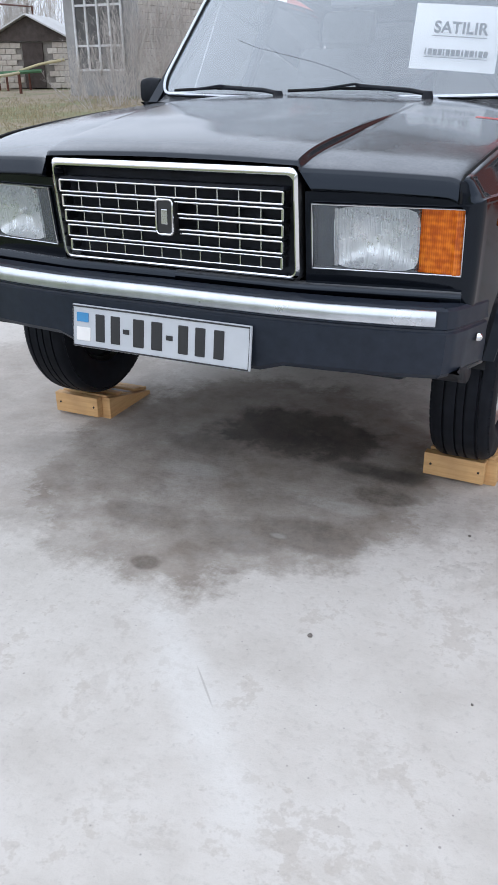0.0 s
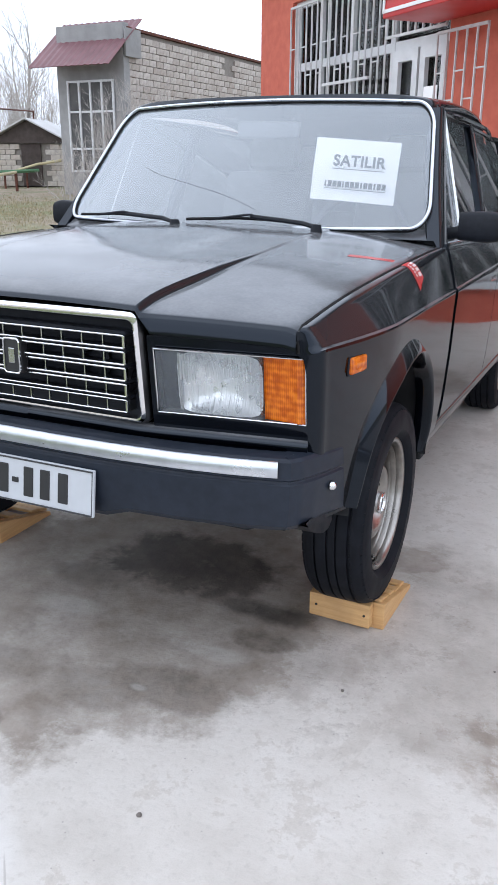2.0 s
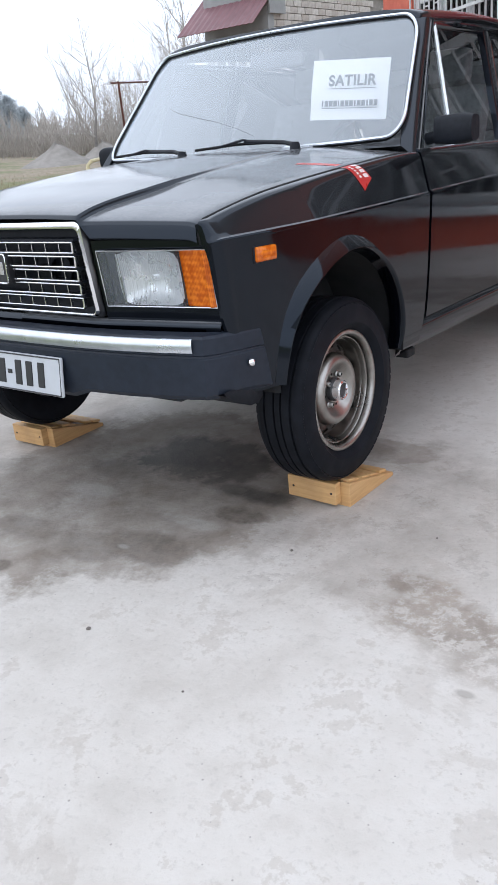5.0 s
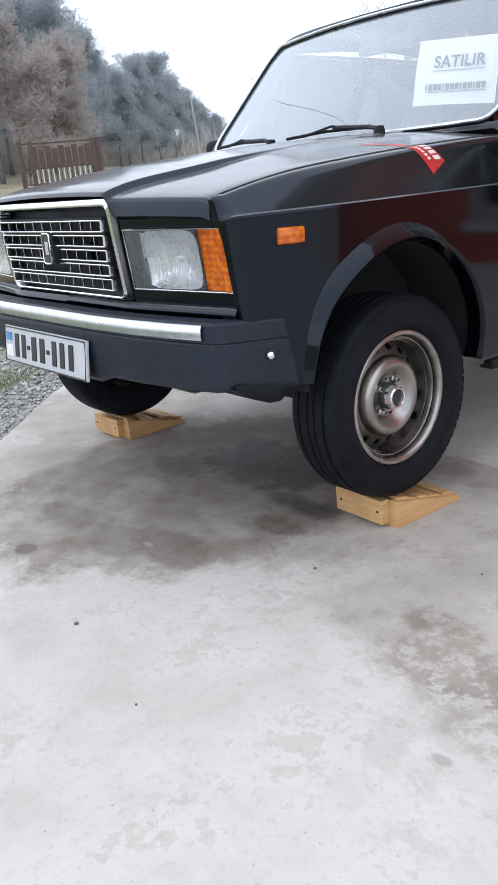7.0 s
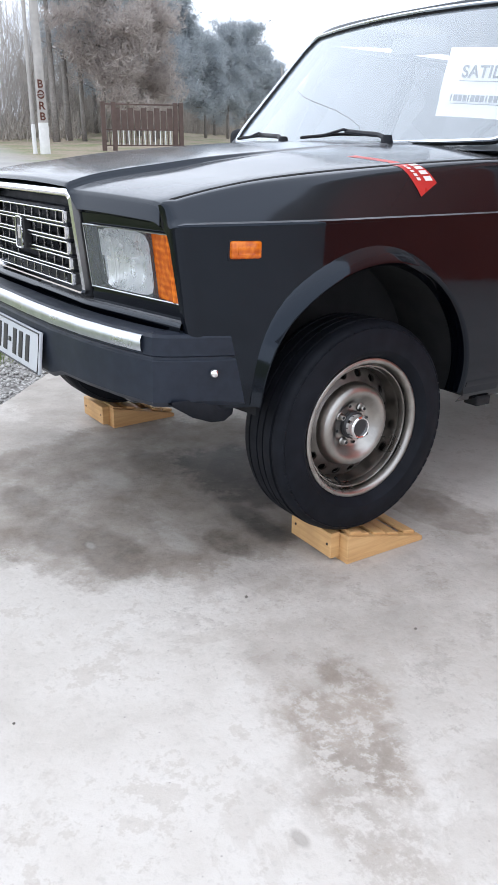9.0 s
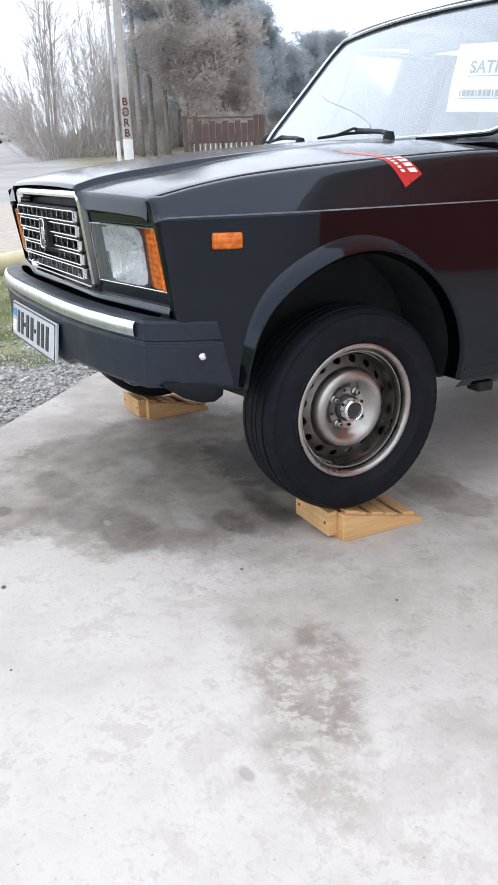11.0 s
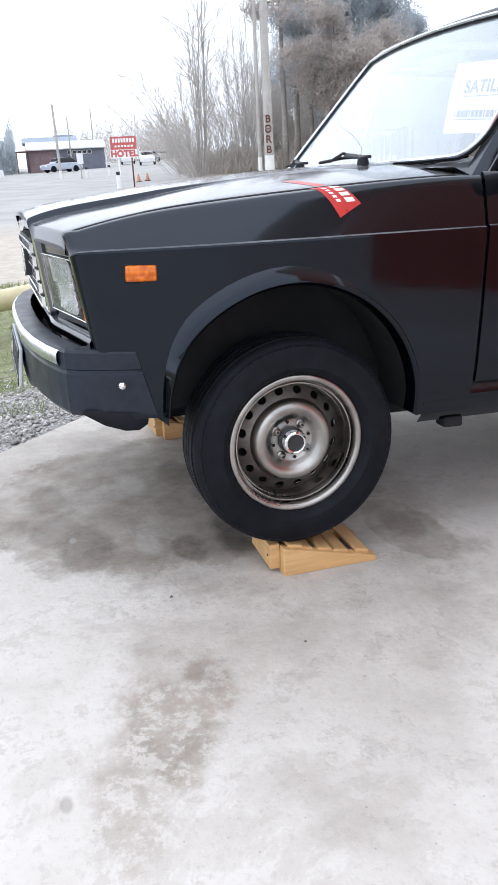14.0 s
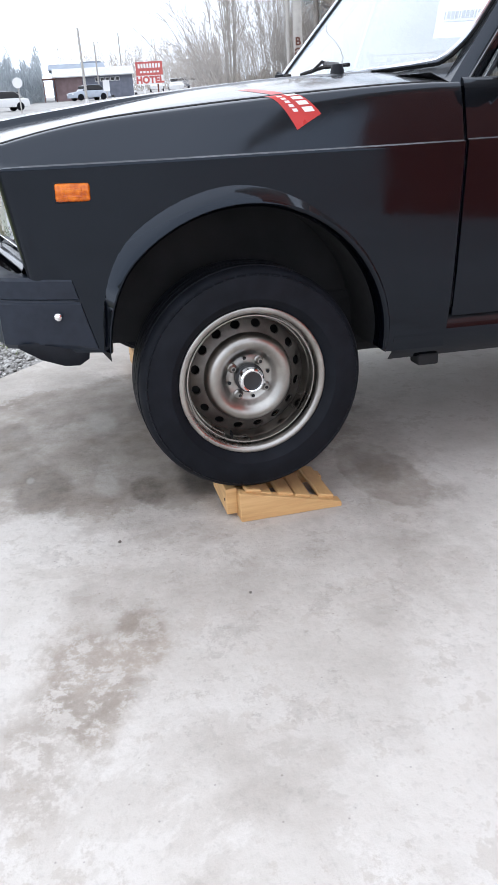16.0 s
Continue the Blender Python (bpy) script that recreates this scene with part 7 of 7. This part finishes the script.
# ---- hotel sign ----
sx, sy = polar(-81.8, 40, 2.59, -0.68)
hs = thing("hotel_sign", "red and white roadside hotel sign on two posts", "sign", pose(sx, sy, terrain(sx, sy), 0, 0, 82))
for x in (-0.28, 0.34):
    part("post", tube([(x, 0, -0.2), (x, 0, 1.35)], 0.035, 8), SIGN_WHITE if x < 0 else RUST, hs)
part("red_board", box(-0.6, 0.6, -0.03, 0.03, 1.72, 2.28), HAZED_RED, hs)
part("white_board", box(-0.62, 0.62, -0.03, 0.03, 1.34, 1.70), SIGN_WHITE, hs)
lettering("hotel_letters", "HOTEL", 0.38, HAZED_RED, hs, pose(0, -0.034, 1.52, 90, 0, 0), 0.004, 1.05, 0.022)
for k in range(8):
    part("name_bar", box(-0.5 + 0.13 * k, -0.41 + 0.13 * k, -0.036, -0.03, 2.02, 2.2), SIGN_WHITE, hs)
for k in range(6):
    part("small_bar", box(-0.42 + 0.15 * k, -0.32 + 0.15 * k, -0.036, -0.03, 1.82, 1.9), SIGN_WHITE, hs)

# ---- roadside building and parked cars ----
bx, by = polar(-85.0, 96, 2.59, -0.68)
shed = thing("roadside_building", "low dark roadside building with a pale roof", "building", pose(bx, by, terrain(bx, by) + 0.06, 0, 0, 86))
SHED_WALL = simple("slate_blue_boards", (0.15, 0.16, 0.20), 0.8, 0.0, 0.2, 2, 0.1, 0.01)
MAROON_BOARD = simple("maroon_boards", (0.20, 0.14, 0.145), 0.8, 0.0, 0.2, 2, 0.1, 0.01)
BLUE_SHEET = simple("blue_roof_sheet", (0.24, 0.28, 0.34), 0.6, 0.0, 0.15, 1.5, 0.1, 0.01)


def gabled(x0, x1, y0, y1, z0, z1, z2):
    """A block under a pitched roof whose ridge runs along x."""
    bm = bmesh.new()
    ym = (y0 + y1) / 2
    ends = [[bm.verts.new((x, y, z)) for y, z in ((y0, z0), (y1, z0), (y1, z1), (ym, z2), (y0, z1))] for x in (x0, x1)]
    for e in ends:
        bm.faces.new(e)
    for k in range(5):
        j = (k + 1) % 5
        bm.faces.new((ends[0][k], ends[0][j], ends[1][j], ends[1][k]))
    bmesh.ops.recalc_face_normals(bm, faces=bm.faces)
    return bm


def pitched_sheet(x0, x1, y0, y1, z1, z2):
    bm = grid([[(x, y0, z1), (x, (y0 + y1) / 2, z2), (x, y1, z1)] for x in (x0, x1)])
    bmesh.ops.recalc_face_normals(bm, faces=bm.faces)
    return solid(bm, 0.10)


part("wall", gabled(-5.0, 3.2, 0, 4, -0.2, 2.25, 3.0), SHED_WALL, shed)
part("brown_boarding", box(-4.98, -2.2, -0.03, 0.0, -0.2, 2.2), MAROON_BOARD, shed, "maroon boarded stretch of the front")
part("roof", pitched_sheet(-5.3, 3.4, -0.5, 4.5, 2.22, 3.12), PALE_SHEET, shed, "whitish sheet roof")
part("rear_block", gabled(-5.4, 0.4, 4.6, 9.0, -0.2, 3.2, 3.75), SHED_WALL, shed)
part("rear_roof", pitched_sheet(-5.7, 0.6, 4.3, 9.3, 3.2, 3.85), BLUE_SHEET, shed, "blue sheet roof")
part("parapet", box(-2.0, 0.35, 9.1, 9.5, 3.0, 4.15), BLUE_SHEET, shed)
for k in range(5):
    w = part("window", box(-0.85 + 0.55 * k, -0.40 + 0.55 * k, -0.05, 0.0, 1.60, 2.0), PALE_SHEET, shed)
    part("pane", box(-0.79 + 0.55 * k, -0.46 + 0.55 * k, -0.056, -0.05, 1.66, 1.94), PLATE_BLACK, w)
part("awning", box(-6.4, -5.0, -1.6, 0.6, 2.0, 2.08), RUST, shed)
for x in (-6.3, -5.1):
    part("awning_post", tube([(x, -1.5, -0.3), (x, -1.5, 2.0)], 0.05, 6), RUST, shed)


def bollard(az, d, h=0.75):
    x, y = polar(az, d, 2.59, -0.68)
    b = thing("bollard", "short whitewashed roadside post with a dark cap", "bollard", pose(x, y, terrain(x, y)), "roadside posts")
    part("post", tube([(0, 0, -0.1), (0, 0, h * 0.8)], 0.10, 8), WHITEWASH, b, "", True)
    part("cap", tube([(0, 0, h * 0.8), (0, 0, h)], 0.10, 8), PLATE_BLACK, b, "", True)


for az, d in ((-84.4, 60), (-82.9, 62), (-82.35, 40)):
    bollard(az, d)


def post_sign(name, label, az, d, h, board):
    x, y = polar(az, d, 2.59, -0.68)
    b = thing(name, label, "sign", pose(x, y, terrain(x, y), 0, 0, 84))
    part("post", tube([(0, 0, -0.1), (0, 0, h)], 0.045, 8), CONCRETE_POLE, b, "", True)
    part("board", board, SIGN_WHITE, b)


post_sign("notice_board", "small white notice board on a thin post", -84.75, 60, 1.1, box(-0.22, 0.22, -0.07, -0.045, 1.0, 1.7))
post_sign("road_sign", "round pale road sign on a grey post", -90.3, 62, 2.0, tube([(0, -0.05, 1.95), (0, -0.075, 1.95)], 0.34, 20))


def traffic_cone(az, d):
    x, y = polar(az, d, 2.59, -0.68)
    c = thing("traffic_cone", "faded orange traffic cone on the road edge", "cone", pose(x, y, terrain(x, y)), "traffic cones")
    part("cone", tube([(0, 0, 0.03), (0, 0, 0.42)], 0.13, 12, False, 0.03), CONE_ORANGE, c, "", True)
    part("base", box(-0.17, 0.17, -0.17, 0.17, -0.02, 0.03, None, 0.01), PLATE_BLACK, c)


CONE_ORANGE = simple("faded_orange", (0.50, 0.24, 0.15), 0.6, 0.0, 0.2, 6, 0.0)
traffic_cone(-81.0, 46)
traffic_cone(-80.4, 47)
scrub("scrub", "hazy green trees beyond the roadside building", [(-100, 100), (-96, 96), (-92, 100), (-88.5, 110)], 6.5, 36, 26000, HAZED_NEEDLES, 5.0, 1.6)
CAR_WHITE = simple("white_car_paint", (0.7, 0.7, 0.7), 0.2, 0.0, 0.05, 3, 0.0, 0.001, 0.5)
CAR_BLUE = simple("blue_car_paint", (0.36, 0.40, 0.47), 0.3, 0.0, 0.05, 3, 0.0, 0.001, 0.3)
CAR_GREY = simple("grey_car_paint", (0.2, 0.21, 0.23), 0.2, 0.0, 0.05, 3, 0.0, 0.001, 0.5)


def far_car(az, d, turn, paint, label):
    x, y = polar(az, d, 2.59, -0.68)
    c = thing("parked_car", label, "car", pose(x, y, terrain(x, y) + 0.05, 0, 0, turn), "cars on the road")
    rows = []
    for yy, w, h in ((-2.0, 0.72, 0.62), (-1.9, 0.8, 0.72), (-0.9, 0.84, 0.86), (1.6, 0.84, 0.88), (1.95, 0.8, 0.82), (2.05, 0.7, 0.6)):
        rows.append([(-w, yy, 0.25), (-w, yy, h - 0.12), (-w * 0.9, yy, h), (w * 0.9, yy, h), (w, yy, h - 0.12), (w, yy, 0.25)])
    bm = grid(rows, closed=True)
    bmesh.ops.holes_fill(bm, edges=bm.edges)
    bmesh.ops.recalc_face_normals(bm, faces=bm.faces)
    body = part("body", bm, paint, c, "", True)
    rows = [[(-w, yy, z), (w, yy, z)] for yy, w, z in ((-1.0, 0.72, 0.86), (-0.35, 0.6, 1.38), (0.9, 0.6, 1.4), (1.6, 0.7, 0.88))]
    bm = grid(rows)
    bmesh.ops.recalc_face_normals(bm, faces=bm.faces)
    part("roof", solid(bm, 0.03), paint, body)
    part("glasshouse", box(-0.62, 0.62, -0.8, 1.35, 0.86, 1.33, None, 0.1), PLATE_BLACK, body)
    for sx_ in (-0.78, 0.78):
        for yy in (-1.25, 1.2):
            w = part("wheel", lathe([(0.0, 0.1), (0.18, 0.1), (0.3, 0.09), (0.31, 0.0), (0.3, -0.09)], 20), TYRE, c)
            w.matrix_basis = pose(sx_, yy, 0.28)
    for sx_ in (-0.6, 0.6):
        part("headlight", box(sx_ - 0.14, sx_ + 0.14, -2.02, -1.96, 0.52, 0.66), SIGN_WHITE, body)
    return c


far_car(-80.3, 95, 80, CAR_WHITE, "white car parked on the roadside")
far_car(-79.9, 118, 80, CAR_GREY, "grey car on the road")
far_car(-79.3, 140, 80, CAR_WHITE, "white car far along the road")
far_car(-81.6, 110, 80, CAR_WHITE, "pale car beside the hotel sign")
far_car(-86.0, 88, 20, CAR_BLUE, "blue-grey car by the low building")
far_car(-91.5, 70, 20, CAR_WHITE, "white car parked by the road")
